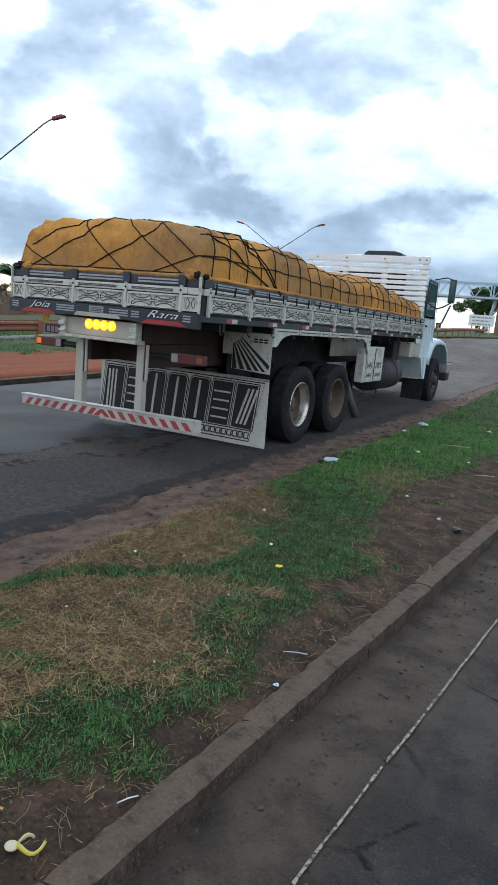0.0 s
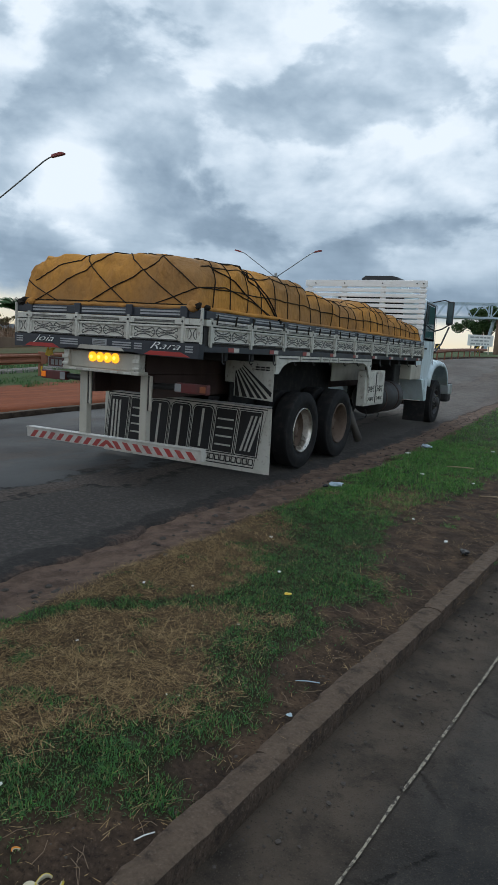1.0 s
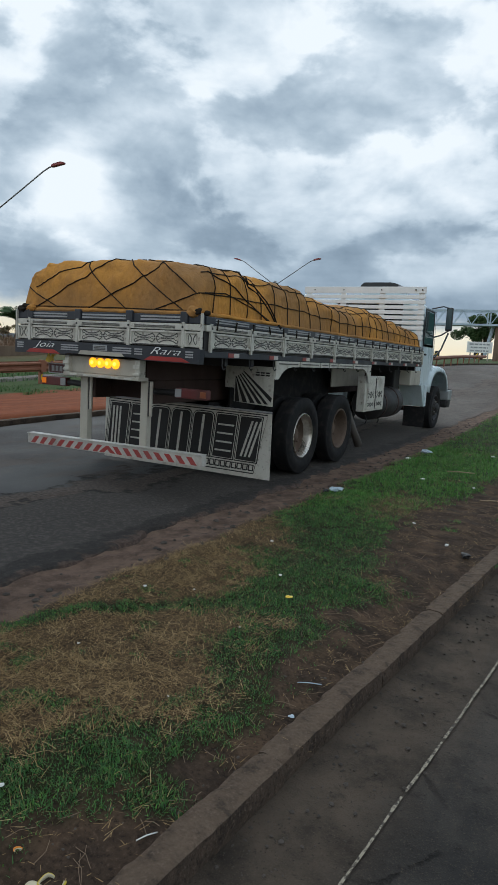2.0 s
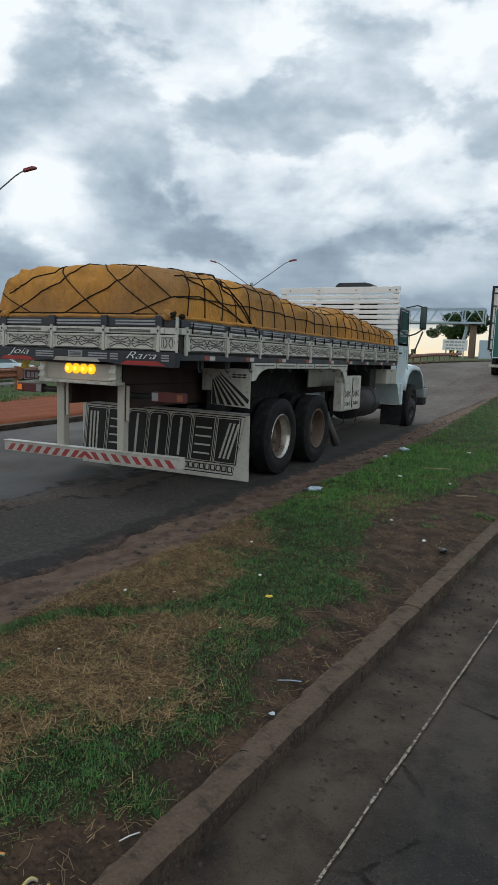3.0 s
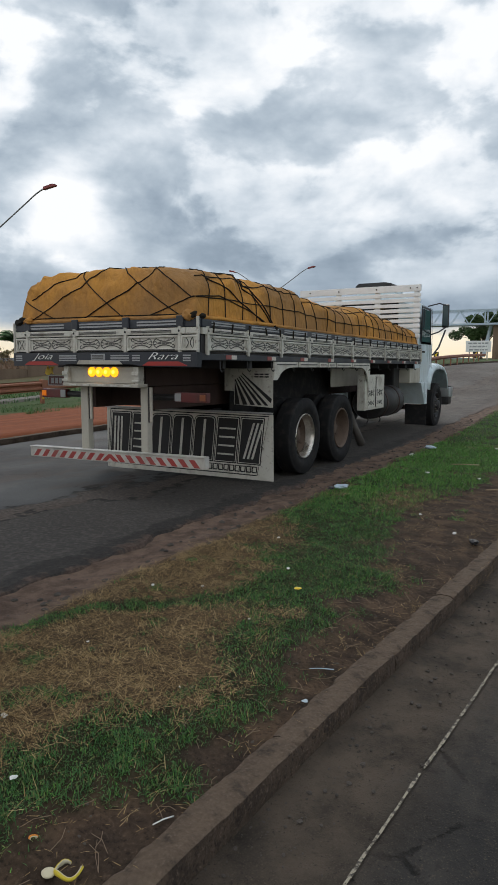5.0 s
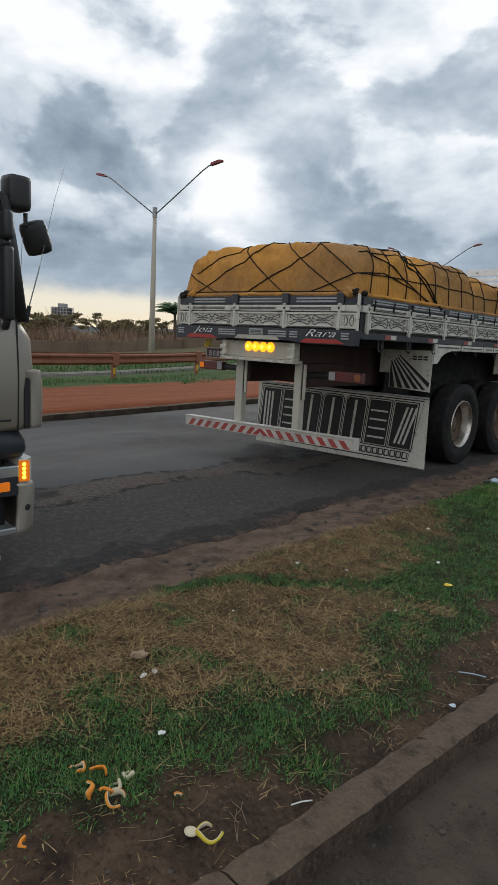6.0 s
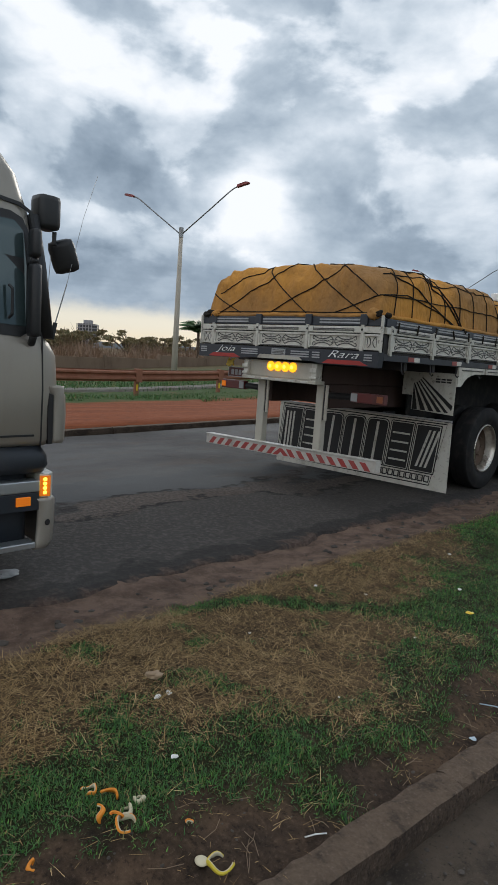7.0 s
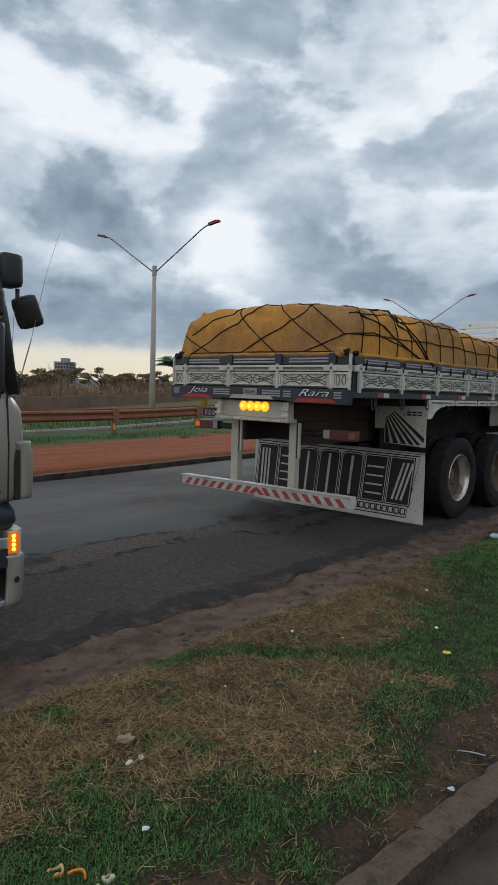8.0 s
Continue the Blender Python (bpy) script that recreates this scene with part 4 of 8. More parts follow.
def wheel(parent, x, y, z, side, rim, dual=True):
    """A tyre with its rim and hub; side is +1 where the outside faces +x."""
    r, w = 0.52, 0.27
    bm = bmesh.new()
    prof = [(0.30, -0.10), (0.34, -0.125), (0.42, -0.138), (0.48, -0.130), (0.512, -0.108)]
    for k in range(5):
        a = -0.095 + 0.0475 * k
        prof += [(0.52, a - 0.019), (0.52, a + 0.019), (0.5195, a + 0.021), (0.5195, a + 0.0265)]
    prof = prof[:-2] + [(0.508, 0.112), (0.48, 0.130), (0.42, 0.138), (0.36, 0.134), (0.355, 0.128), (0.34, 0.128), (0.30, 0.10), (0.285, 0.06)]
    revolve(bm, prof, 48)
    tyre = part("tyre", bm, "rubber", parent, smooth=True)
    tyre.matrix_basis = pose(x, y, z, 0, 0, 0 if side > 0 else 180)
    bm = bmesh.new()
    if dual:
        prof = [(0.262, 0.0), (0.258, -0.07), (0.235, -0.085), (0.20, -0.075), (0.15, -0.072), (0.14, -0.05), (0.10, -0.045), (0.088, 0.0), (0.07, 0.012), (0.0, 0.014)]
        lip = bmesh.new()
        revolve(lip, [(0.302, 0.085), (0.312, 0.118), (0.302, 0.126), (0.288, 0.118), (0.280, 0.07), (0.268, 0.03), (0.262, 0.0)], 40)
        part("rim_lip", lip, rim, tyre, smooth=True)
        rim = "rimpaint"
    else:
        prof = [(0.302, 0.085), (0.312, 0.118), (0.302, 0.126), (0.288, 0.118), (0.280, 0.05), (0.25, 0.03), (0.225, 0.06), (0.17, 0.115), (0.12, 0.118), (0.11, 0.17), (0.09, 0.19), (0.0, 0.195)]
    revolve(bm, prof, 40)
    rm = part("rim", bm, rim, tyre, smooth=True)
    cx, rr = (-0.055, 0.19) if dual else (0.118, 0.15)
    nut = None
    for k in range(10):
        a = 2 * math.pi * k / 10
        at = pose(cx, rr * math.cos(a), rr * math.sin(a))
        if nut is None:
            nut = part("wheel_nut", tube(bmesh.new(), [(0, 0, 0), (0.035, 0, 0)], 0.014, 6), "rimpaint" if dual else "chrome", tyre)
            nut.matrix_basis = at
        else:
            again("wheel_nut", nut, tyre, at)
    return tyre


def build_truck():
    T = base("cargo_truck", pose(0, 0, 0), "old white flatbed truck with ornate drop sides and hazard lamps lit", "truck")

    # bed floor and the frame below it
    bm = bmesh.new()
    box(bm, -1.26, 1.26, 0.05, 8.38, 1.55, 1.60)
    part("bed_floor", bm, "chassis", T)
    for x in (-0.43, 0.43):
        bm = bmesh.new()
        box(bm, x - 0.04, x + 0.04, 0.35, 11.4, 0.98, 1.24, 0.006)
        part("chassis_rail", bm, "chassis", T)
    bm = bmesh.new()
    box(bm, -0.43, 0.43, 0.62, 0.70, 1.0, 1.22)
    cross = part("cross_member", bm, "chassis", T)
    for y in (0.9, 2.0, 3.8, 5.6, 7.2):
        again("cross_member", cross, T, pose(0, y, 0))
    bm = bmesh.new()
    box(bm, -1.22, 1.22, -0.03, 0.03, 1.44, 1.55, 0.004)
    sill = part("bed_bearer", bm, "black", T)
    sill.matrix_basis = pose(0, 0.6, 0)
    for k in range(1, 14):
        again("bed_bearer", sill, T, pose(0, 0.6 + 0.58 * k, 0))
    for x in (-0.43, 0.43):
        bm = bmesh.new()
        box(bm, x - 0.04, x + 0.04, 0.2, 8.3, 1.245, 1.44)
        part("packing_timber", bm, "chassis", T)

    # rear drop side
    bm = bmesh.new()
    box(bm, -1.29, 1.29, 0.0, 0.05, 1.85, ZT, 0.008)
    top = part("top_rail", bm, "navy", T, "dark blue upper rail with pale stripes")
    for u in (-0.82, 0.03, 0.78):
        louvre("rail_stripe", top, pose(u, -0.004, 1.895), 0.62 if u != 0.78 else 0.5, 0.06)
    bm = bmesh.new()
    box(bm, -1.29, 1.29, -0.012, 0.04, 1.782, 1.845, 0.006)
    wr = part("white_rail", bm, "white", T)
    for u in (-0.78, -0.02, 0.70):
        louvre("rail_groove", wr, pose(u, -0.0145, 1.812), 0.55, 0.028, 2, "groove")
    for u in (-1.10, -0.34, 0.39, 1.08):
        bm = bmesh.new()
        box(bm, u - 0.07, u + 0.07, -0.024, -0.0125, 1.785, 1.842, 0.004)
        hp = part("hinge_plate", bm, "white", T)
        bm = bmesh.new()
        tube(bm, [(u, -0.034, 1.813), (u, -0.0245, 1.813)], 0.012, 8)
        part("bolt", bm, "ink", hp)
    # backing coloured black so the gaps round the panels look shaded
    bm = bmesh.new()
    box(bm, -1.27, 1.27, 0.012, 0.045, ZB - 0.01, 1.785)
    part("tail_board", bm, "black", T)
    for u, w in ((-0.71, 0.70), (0.025, 0.70), (0.735, 0.66)):
        p = board_panel(w, 0.152, T, pose(u, 0.0, 1.695))
        louvre("foot_slot", p, pose(0, -0.024, -0.068), w - 0.08, 0.02, 1, "groove")
    for u, w in ((-1.19, 0.17), (1.19, 0.19)):
        board_panel(w, 0.152, T, pose(u, 0.0, 1.695))
    for u in (-1.08, -0.34, 0.385, 1.082):
        bm = bmesh.new()
        box(bm, u - 0.017, u + 0.017, -0.03, 0.0, ZB - 0.03, 1.86, 0.004)
        part("stake", bm, "white", T)
        bm = bmesh.new()
        box(bm, u - 0.045, u + 0.045, -0.02, 0.06, 1.852, ZT + 0.025, 0.01)
        part("stake_head", bm, "navy", T)
    bm = bmesh.new()
    box(bm, 1.287, 1.308, -0.028, 0.0, 1.60, ZT + 0.01, 0.004)
    part("corner_post", bm, "white", T)
    bm = bmesh.new()
    box(bm, -1.305, -1.287, -0.028, 0.0, 1.60, ZT + 0.01, 0.004)
    part("corner_post", bm, "white", T)
    # lower dark beam with scripts
    bm = bmesh.new()
    prism(bm, [(-1.30, ZD - 0.005), (-0.56, ZD + 0.005), (-0.45, ZD + 0.02), (0.48, ZD + 0.02), (0.60, ZD + 0.0), (1.29, ZD - 0.005), (1.30, ZB + 0.0), (-1.30, ZB + 0.0)], 0.09, pose(0, -0.035, 0))
    beam = part("lower_beam", bm, "navy", T, "dark blue beam with white script")
    lettering("script", "Joia", 0.100, pose(-0.965, -0.041, 1.532, 90) @ Matrix.Diagonal((1.95, 1, 1, 1)), "letter", beam, 0.5, 0.002, -0.0012, 1.02, "white painted script")
    lettering("script", "Rara", 0.104, pose(0.68, -0.041, 1.530, 90) @ Matrix.Diagonal((1.95, 1, 1, 1)), "letter", beam, 0.5, 0.002, -0.0012, 1.02, "white painted script")
    for u, w in ((-0.43, 0.26), (0.32, 0.25), (-1.21, 0.1), (0.54, 0.1), (1.18, 0.09)):
        louvre("beam_stripe", beam, pose(u, -0.038, 1.545), w, 0.075, 3)
    plaque = part("plaque", box(bmesh.new(), -0.085, 0.115, -0.041, -0.0355, 1.527, 1.590, 0.002), "stripe", beam, "small grey plaque with illegible lines")
    for v in (1.543, 1.558, 1.574):
        louvre("plaque_bar", plaque, pose(0.015, -0.0425, v), 0.16, 0.012, 1, "groove")
    for u0, u1 in ((-1.12, -0.60), (0.62, 1.16)):
        bm = bmesh.new()
        prism(bm, [(u0, 1.466), (u1 + 0.03, 1.466), (u1 - 0.08, 1.51), (u0 + 0.08, 1.508)], 0.006, pose(0, -0.0415, 0))
        part("red_strip", bm, "red", beam, "faded red reflector strip")
    bm = bmesh.new()
    prism(bm, [(-0.30, 1.478), (0.36, 1.478), (0.30, 1.522), (-0.26, 1.522)], 0.006, pose(0, -0.0415, 0))
    part("pale_strip", bm, "cream", beam)

    # right and left drop sides
    edges = [0.15 + 0.825 * k for k in range(11)]
    for side in (1, -1):
        rz = 90 if side > 0 else -90
        X = 1.275 * side
        bm = bmesh.new()
        box(bm, X - 0.025, X + 0.025, 0.06, 8.40, 1.85, ZT - 0.01, 0.008)
        part("top_rail", bm, "navy", T, "dark blue upper rail with pale stripes")
        bm = bmesh.new()
        box(bm, X - 0.02, X + 0.033, 0.06, 8.40, 1.782, 1.845, 0.006) if side > 0 else box(bm, X - 0.033, X + 0.02, 0.06, 8.40, 1.782, 1.845, 0.006)
        wr = part("white_rail", bm, "white", T)
        # black backing here too, putting shade into the panel gaps by colour
        bm = bmesh.new()
        box(bm, X - 0.02, X + 0.005, 0.06, 8.40, ZB - 0.01, 1.785) if side > 0 else box(bm, X - 0.005, X + 0.02, 0.06, 8.40, ZB - 0.01, 1.785)
        part("side_board", bm, "black", T)
        bm = bmesh.new()
        box(bm, X - 0.05, X + 0.02, 0.06, 8.40, 1.525, ZB - 0.015, 0.005)
        sb = part("side_beam", bm, "navy", T)
        first = None
        if side < 0:
            continue
        for a, b in zip(edges, edges[1:]):
            m = pose(X + 0.012, (a + b) / 2, 1.695, 0, 0, rz)
            w = b - a - 0.05
            if first is None:
                first = board_panel(w, 0.152, T, m)
                louvre("foot_slot", first, pose(0, -0.024, -0.068), w - 0.08, 0.02, 1, "groove")
                groove = louvre("rail_groove", wr, pose(X + 0.0355, (a + b) / 2, 1.812, 0, 0, rz), w - 0.16, 0.028, 2, "groove")
                stripe = louvre("rail_stripe", wr, pose(X + 0.028, (a + b) / 2, 1.892, 0, 0, rz), w - 0.1, 0.05, 2, "stripe")
                bm = bmesh.new()
                box(bm, -0.018, 0.018, -0.03, 0.0, ZB - 0.03, 1.86, 0.004)
                stake = part("stake", bm, "white", T)
                stake.matrix_basis = pose(X + 0.01, a, 0, 0, 0, rz)
                bm = bmesh.new()
                tube(bm, [(0, -0.034, 1.813), (0, -0.02, 1.813)], 0.012, 8)
                bolt = part("bolt", bm, "ink", T)
                bolt.matrix_basis = pose(X + 0.01, a, 0, 0, 0, rz)
            else:
                copy_thing(first, m)
                again("rail_groove", groove, wr, pose(X + 0.0355, (a + b) / 2, 1.812, 0, 0, rz))
                again("rail_stripe", stripe, wr, pose(X + 0.028, (a + b) / 2, 1.892, 0, 0, rz))
                again("stake", stake, T, pose(X + 0.01, a, 0, 0, 0, rz))
                again("bolt", bolt, T, pose(X + 0.01, a, 0, 0, 0, rz))
        again("stake", stake, T, pose(X + 0.01, 8.385, 0, 0, 0, rz))
        # reflective tape pairs and tie hooks below
        bm = bmesh.new()
        box(bm, 0, 0.004, -0.11, 0.0, -0.022, 0.022)
        tr = part("tape_red", bm, "tapered", sb)
        bm = bmesh.new()
        box(bm, 0, 0.004, 0.002, 0.11, -0.022, 0.022)
        tw = part("tape_white", bm, "tapewhite", sb)
        bm = bmesh.new()
        tube(bm, [(0, 0, 0), (0.01, 0, -0.10), (0.03, 0.0, -0.12), (0.045, 0, -0.10)], 0.008, 6)
        hk = part("tie_hook", bm, "black", T)
        for k in range(9):
            y = 0.62 + 0.93 * k
            m = pose(X + 0.021, y, 1.558)
            if k == 0:
                tr.matrix_basis, tw.matrix_basis = m, m
            else:
                again("tape_red", tr, sb, m)
                again("tape_white", tw, sb, m)
        for k in range(14):
            m = pose(X - 0.0, 0.42 + 0.58 * k, 1.525)
            if k == 0:
                hk.matrix_basis = m
            else:
                again("tie_hook", hk, T, m)

    # scalloped white trim over the rear wheels
    Y0, Y1, zt, zb = 1.62, 5.13, 1.522, 1.455
    cuts = [1.62, 2.30, 2.97, 3.30, 3.62, 4.28, 5.13]
    for a, b in zip(cuts, cuts[1:]):
        bm = bmesh.new()
        if a == cuts[0]:
            out = [(a, 1.30), (a, zt), (b - 0.02, zt), (b - 0.02, zb)] + [(a + 0.12 + 0.40 * (1 - math.sin(t)), 1.30 + (zb - 1.30) * math.cos(t)) for t in (0.2, 0.5, 0.8, 1.1, 1.35)] + [(a + 0.08, 1.30)]
        elif b == cuts[-1]:
            out = [(a + 0.02, zb), (a + 0.02, zt), (b, zt), (b, 1.22), (b - 0.07, 1.22)] + [(b - 0.10 - 0.36 * (1 - math.sin(t)), 1.22 + (zb - 1.22) * math.cos(t)) for t in (1.35, 1.1, 0.8, 0.5, 0.2)]
        else:
            out = [(a + 0.02, zb), (a + 0.02, zt), (b - 0.02, zt), (b - 0.02, zb)]
        prism(bm, [(u - (a + b) / 2, v) for u, v in out], 0.02)
        p = part("arch_trim", bm, "white", T, "white scalloped trim plate")
        p.matrix_basis = pose(1.30, (a + b) / 2, 0, 0, 0, 90)
        louvre("slot", p, pose(0, -0.004, zb + 0.035), (b - a) - 0.14, 0.022, 1, "groove")

    # lamp box, posts and striped bumper at the back
    bm = bmesh.new()
    box(bm, -0.50, 0.46, 0.06, 0.14, 1.275, 1.455, 0.006)
    lb = part("lamp_box", bm, "cream", T, "cream lamp panel with four lit amber lamps")
    bm = bmesh.new()
    box(bm, -0.56, 0.53, 0.0, 0.16, 1.235, 1.272, 0.006)
    part("lamp_ledge", bm, "cream", lb)
    for u in (-0.40, -0.2, 0.02, 0.2, 0.38):
        bm = bmesh.new()
        box(bm, u - 0.05, u + 0.05, -0.008, 0.0, 1.24, 1.262, 0.003)
        part("ledge_tab", bm, "white", lb)
    for u in (-0.525, 0.485):
        bm = bmesh.new()
        box(bm, u - 0.035, u + 0.035, 0.02, 0.12, 1.26, 1.455, 0.008)
        box(bm, u - 0.045, u + 0.045, 0.0, 0.04, 1.36, 1.40, 0.006)
        box(bm, u - 0.045, u + 0.045, 0.0, 0.04, 1.29, 1.315, 0.006)
        part("latch", bm, "white", lb)
    for k in range(4):
        u = -0.165 + 0.108 * k
        bm = bmesh.new()
        revolve(bm, [(0.054, 0.0), (0.054, 0.012), (0.044, 0.022), (0.0, 0.028)], 20)
        lens = part("amber_lamp", bm, "amber", lb, "lit round amber lamp", True)
        lens.matrix_basis = pose(u, 0.06, 1.395, 0, 0, -90)
        bm = bmesh.new()
        revolve(bm, [(0.020, 0.026), (0.012, 0.032), (0.0, 0.033)], 12)
        part("lamp_core", bm, "ambercore", lens, smooth=True)
    for u0, u1, zlow in ((-0.44, -0.27, 0.47), (0.43, 0.585, 0.52)):
        bm = bmesh.new()
        box(bm, u0 + 0.015, u1 - 0.045, 0.14, 0.22, zlow, 1.235, 0.008)
        part("bumper_post", bm, "cream", T)
        bm = bmesh.new()
        box(bm, u1 - 0.02, u1 + 0.012, 0.14, 0.16, 0.86, 1.235, 0.004)
        part("post_gusset", bm, "cream", T)
        # black bar stands in for the shade in the open gap
        bm = bmesh.new()
        box(bm, u1 - 0.044, u1 - 0.021, 0.15, 0.20, 0.86, 1.235)
        part("gusset_gap", bm, "black", T)
    B = bmesh.new()
    box(B, -1.25, 1.25, 0.0, 0.09, 0.0, 0.115, 0.008)
    bar = part("bumper_bar", B, "tapewhite", T, "rear bar with red and white diagonal stripes")
    bar.matrix_basis = pose(0.08, 0.05, 0.405, 0, -0.9, 0)
    for k in range(-8, 9):
        if k == 0:
            out = [(-0.12, 0.012), (-0.045, 0.012), (0.0, 0.05), (0.045, 0.012), (0.12, 0.012), (0.02, 0.088), (-0.02, 0.088)]
        else:
            s = 1 if k > 0 else -1
            c = 0.14 * k
            out = [(c + s * 0.075, 0.01), (c + s * 0.005, 0.01), (c - s * 0.065, 0.09), (c + s * 0.005, 0.09)]
            if s < 0:
                out = out[::-1]
        bm = bmesh.new()
        prism(bm, out, 0.004)
        part("red_stripe", bm, "tapered", bar).matrix_basis = pose(0, -0.003, 0)
    bm = bmesh.new()
    box(bm, -1.25, 1.25, -0.012, 0.09, 0.1155, 0.125, 0.002)
    part("bar_lip", bm, "tapewhite", bar)

    # tail lamps on their arms, plate and yellow badge
    for s in (-1, 1):
        bm = bmesh.new()
        box(bm, s * 1.0 - 0.20, s * 1.0 + 0.20, 0.28, 0.36, 1.08, 1.185, 0.012)
        tl = part("tail_lamp", bm, "redlens", T, "dusty red tail lamp cluster")
        bm = bmesh.new()
        box(bm, s * 1.155 - 0.035, s * 1.155 + 0.035, 0.272, 0.2795, 1.10, 1.165, 0.002)
        part("indicator_lens", bm, "amberdull" if s < 0 else "amberoff", tl, "amber indicator lens")
        bm = bmesh.new()
        box(bm, s * 0.84 - 0.04, s * 0.84 + 0.04, 0.272, 0.2795, 1.09, 1.175, 0.002)
        part("reversing_lens", bm, "stripe", tl, "milky reversing lens")
        bm = bmesh.new()
        tube(bm, [(s * 0.80, 0.33, 1.13), (s * 0.45, 0.36, 1.12)], 0.035, 10)
        part("lamp_arm", bm, "black", T)
    bm = bmesh.new()
    box(bm, -1.10, -0.76, 0.30, 0.306, 1.225, 1.345, 0.002)
    pl = part("number_plate", bm, "plate", T, "maroon plate with illegible pale bars")
    bm = bmesh.new()
    for u in (-1.03, -0.965, -0.90, -0.83):
        box(bm, u - 0.022, u + 0.022, 0.296, 0.2995, 1.25, 1.315)
    part("plate_bars", bm, "stripe", pl)
    bm = bmesh.new()
    box(bm, -1.105, -0.755, 0.297, 0.2995, 1.336, 1.346)
    box(bm, -1.105, -0.755, 0.297, 0.2995, 1.224, 1.234)
    box(bm, -1.105, -1.095, 0.297, 0.2995, 1.234, 1.336)
    part("plate_rim", bm, "stripe", pl)
    bm = bmesh.new()
    prism(bm, [(-1.13, 1.42), (-1.15, 1.36), (-1.09, 1.345), (-1.05, 1.37), (-1.01, 1.36), (-1.03, 1.41), (-0.99, 1.45), (-1.05, 1.45), (-1.08, 1.41), (-1.10, 1.46)], 0.01, pose(0, 0.29, 0))
    part("yellow_badge", bm, "yellow", T, "small yellow hanging badge")

    # full-width mud flap with large painted blocks
    FY = 1.62
    bm = bmesh.new()
    prism(bm, [(-1.37, 0.03), (1.30, 0.055), (1.285, 0.875), (-1.37, 0.895)], 0.012, pose(0, FY, 0))
    flap = part("mud_flap", bm, "white", T, "white rubber flap painted with black block shapes")
    bm = bmesh.new()
    box(bm, -1.38, 1.29, FY - 0.03, FY - 0.001, 0.885, 0.905)
    part("flap_bar", bm, "stripe", flap)
    shear = 0.10
    tops, low = 0.835, 0.27
    cells = [(-1.32, -0.955), (-0.945, -0.615), (-0.605, -0.265), (-0.255, 0.085), (0.095, 0.435), (0.445, 0.785), (0.795, 1.135)]

    def slant(pts):
        return [(u + shear * (v - 0.4), v) for u, v in pts]

    def rounded(u0, u1, v0, v1, r):
        arc = []
        for cu, a0 in ((u1 - r, 0.0), (u0 + r, math.pi / 2)):
            arc += [(cu + r * math.cos(a0 + t), v1 - r + r * math.sin(a0 + t)) for t in (0.0, 0.4, 0.8, 1.2, 1.57)]
        return [(u0, v0), (u1, v0)] + arc

    def bar(u0, u1, v0, v1, lean=0.0):
        return [(u0, v0), (u1, v0), (u1 + lean, v1), (u0 + lean, v1)]

    # decorative blocks: rounded outlines, upright bars and short level bars
    for k, (u0, u1) in enumerate(cells):
        r = (0.01, 0.03, 0.08, 0.08, 0.08, 0.03, 0.01)[k]
        foot = low - (0.15 if k < 4 else 0.03)
        w = u1 - u0
        bm = bmesh.new()
        prism(bm, slant(rounded(u0, u1, foot, tops, r)), 0.004, pose(0, FY - 0.004, 0))
        blk = part("painted_block", bm, "ink", flap, "black painted block with pale outline")
        for inset, thick in ((0.018, 0.010),):
            bm = bmesh.new()
            o = slant(rounded(u0 + inset, u1 - inset, foot + inset, tops - inset, max(r - inset, 0.004)))
            ribbon(bm, o + [o[0]], thick, 0.002, pose(0, FY - 0.0065, 0))
            part("outline", bm, "white", blk)
        if k in (1, 5):
            slots = [bar(u0 + 0.05, u1 - 0.05, v, v + 0.022) for v in (0.34, 0.45, 0.56, 0.67)]
        elif k in (0, 6):
            slots = [bar(u0 + d, u0 + d + 0.03, foot + 0.07, tops - 0.07, 0.10 if k else -0.02) for d in (0.08, 0.14, 0.20)]
        else:
            slots = [bar(u0 + w / 2 - 0.018, u0 + w / 2 + 0.018, foot + 0.05, tops - 0.05)]
        for pts in slots:
            bm = bmesh.new()
            prism(bm, slant(pts), 0.003, pose(0, FY - 0.0075, 0))
            part("slot", bm, "white", blk)
    bm = bmesh.new()
    o = slant([(-1.34, 0.10), (1.10, 0.11), (1.185, 0.855), (-1.345, 0.865)])
    ribbon(bm, o + [o[0]], 0.014, 0.003, pose(0, FY - 0.003, 0))
    part("border", bm, "ink", flap)
    for k in range(9):
        u = 0.36 + 0.083 * k
        bm = bmesh.new()
        o = slant([(u, 0.145), (u + 0.062, 0.145), (u + 0.062, 0.215), (u, 0.215)])
        ribbon(bm, o + [o[0]], 0.018, 0.003, pose(0, FY - 0.0035, 0))
        part("small_bar", bm, "ink", flap)

    # white guard plate with painted rays above the flap
    bm = bmesh.new()
    prism(bm, [(0.74, 0.99), (1.285, 0.965), (1.285, 1.445), (0.60, 1.445), (0.60, 1.16), (0.74, 1.16)], 0.012, pose(0, FY - 0.01, 0))
    guard = part("guard_plate", bm, "white", T, "white guard plate with painted black rays")
    for k in range(7):
        a0 = radians(-38 - 9.0 * k)
        c = (0.70, 1.50)
        r0, r1, da = 0.20, 0.74, radians(2.6)
        pts = []
        for r, s in ((r0, -0.6), (r1, -1), (r1, 1), (r0, 0.6)):
            u, v = c[0] + r * math.cos(a0 + s * da), c[1] + r * math.sin(a0 + s * da)
            pts.append((min(max(u, 0.75), 1.275), max(v, 0.99)))
        bm = bmesh.new()
        prism(bm, pts, 0.003, pose(0, FY - 0.0135, 0))
        part("ray", bm, "ink", guard)
    bm = bmesh.new()
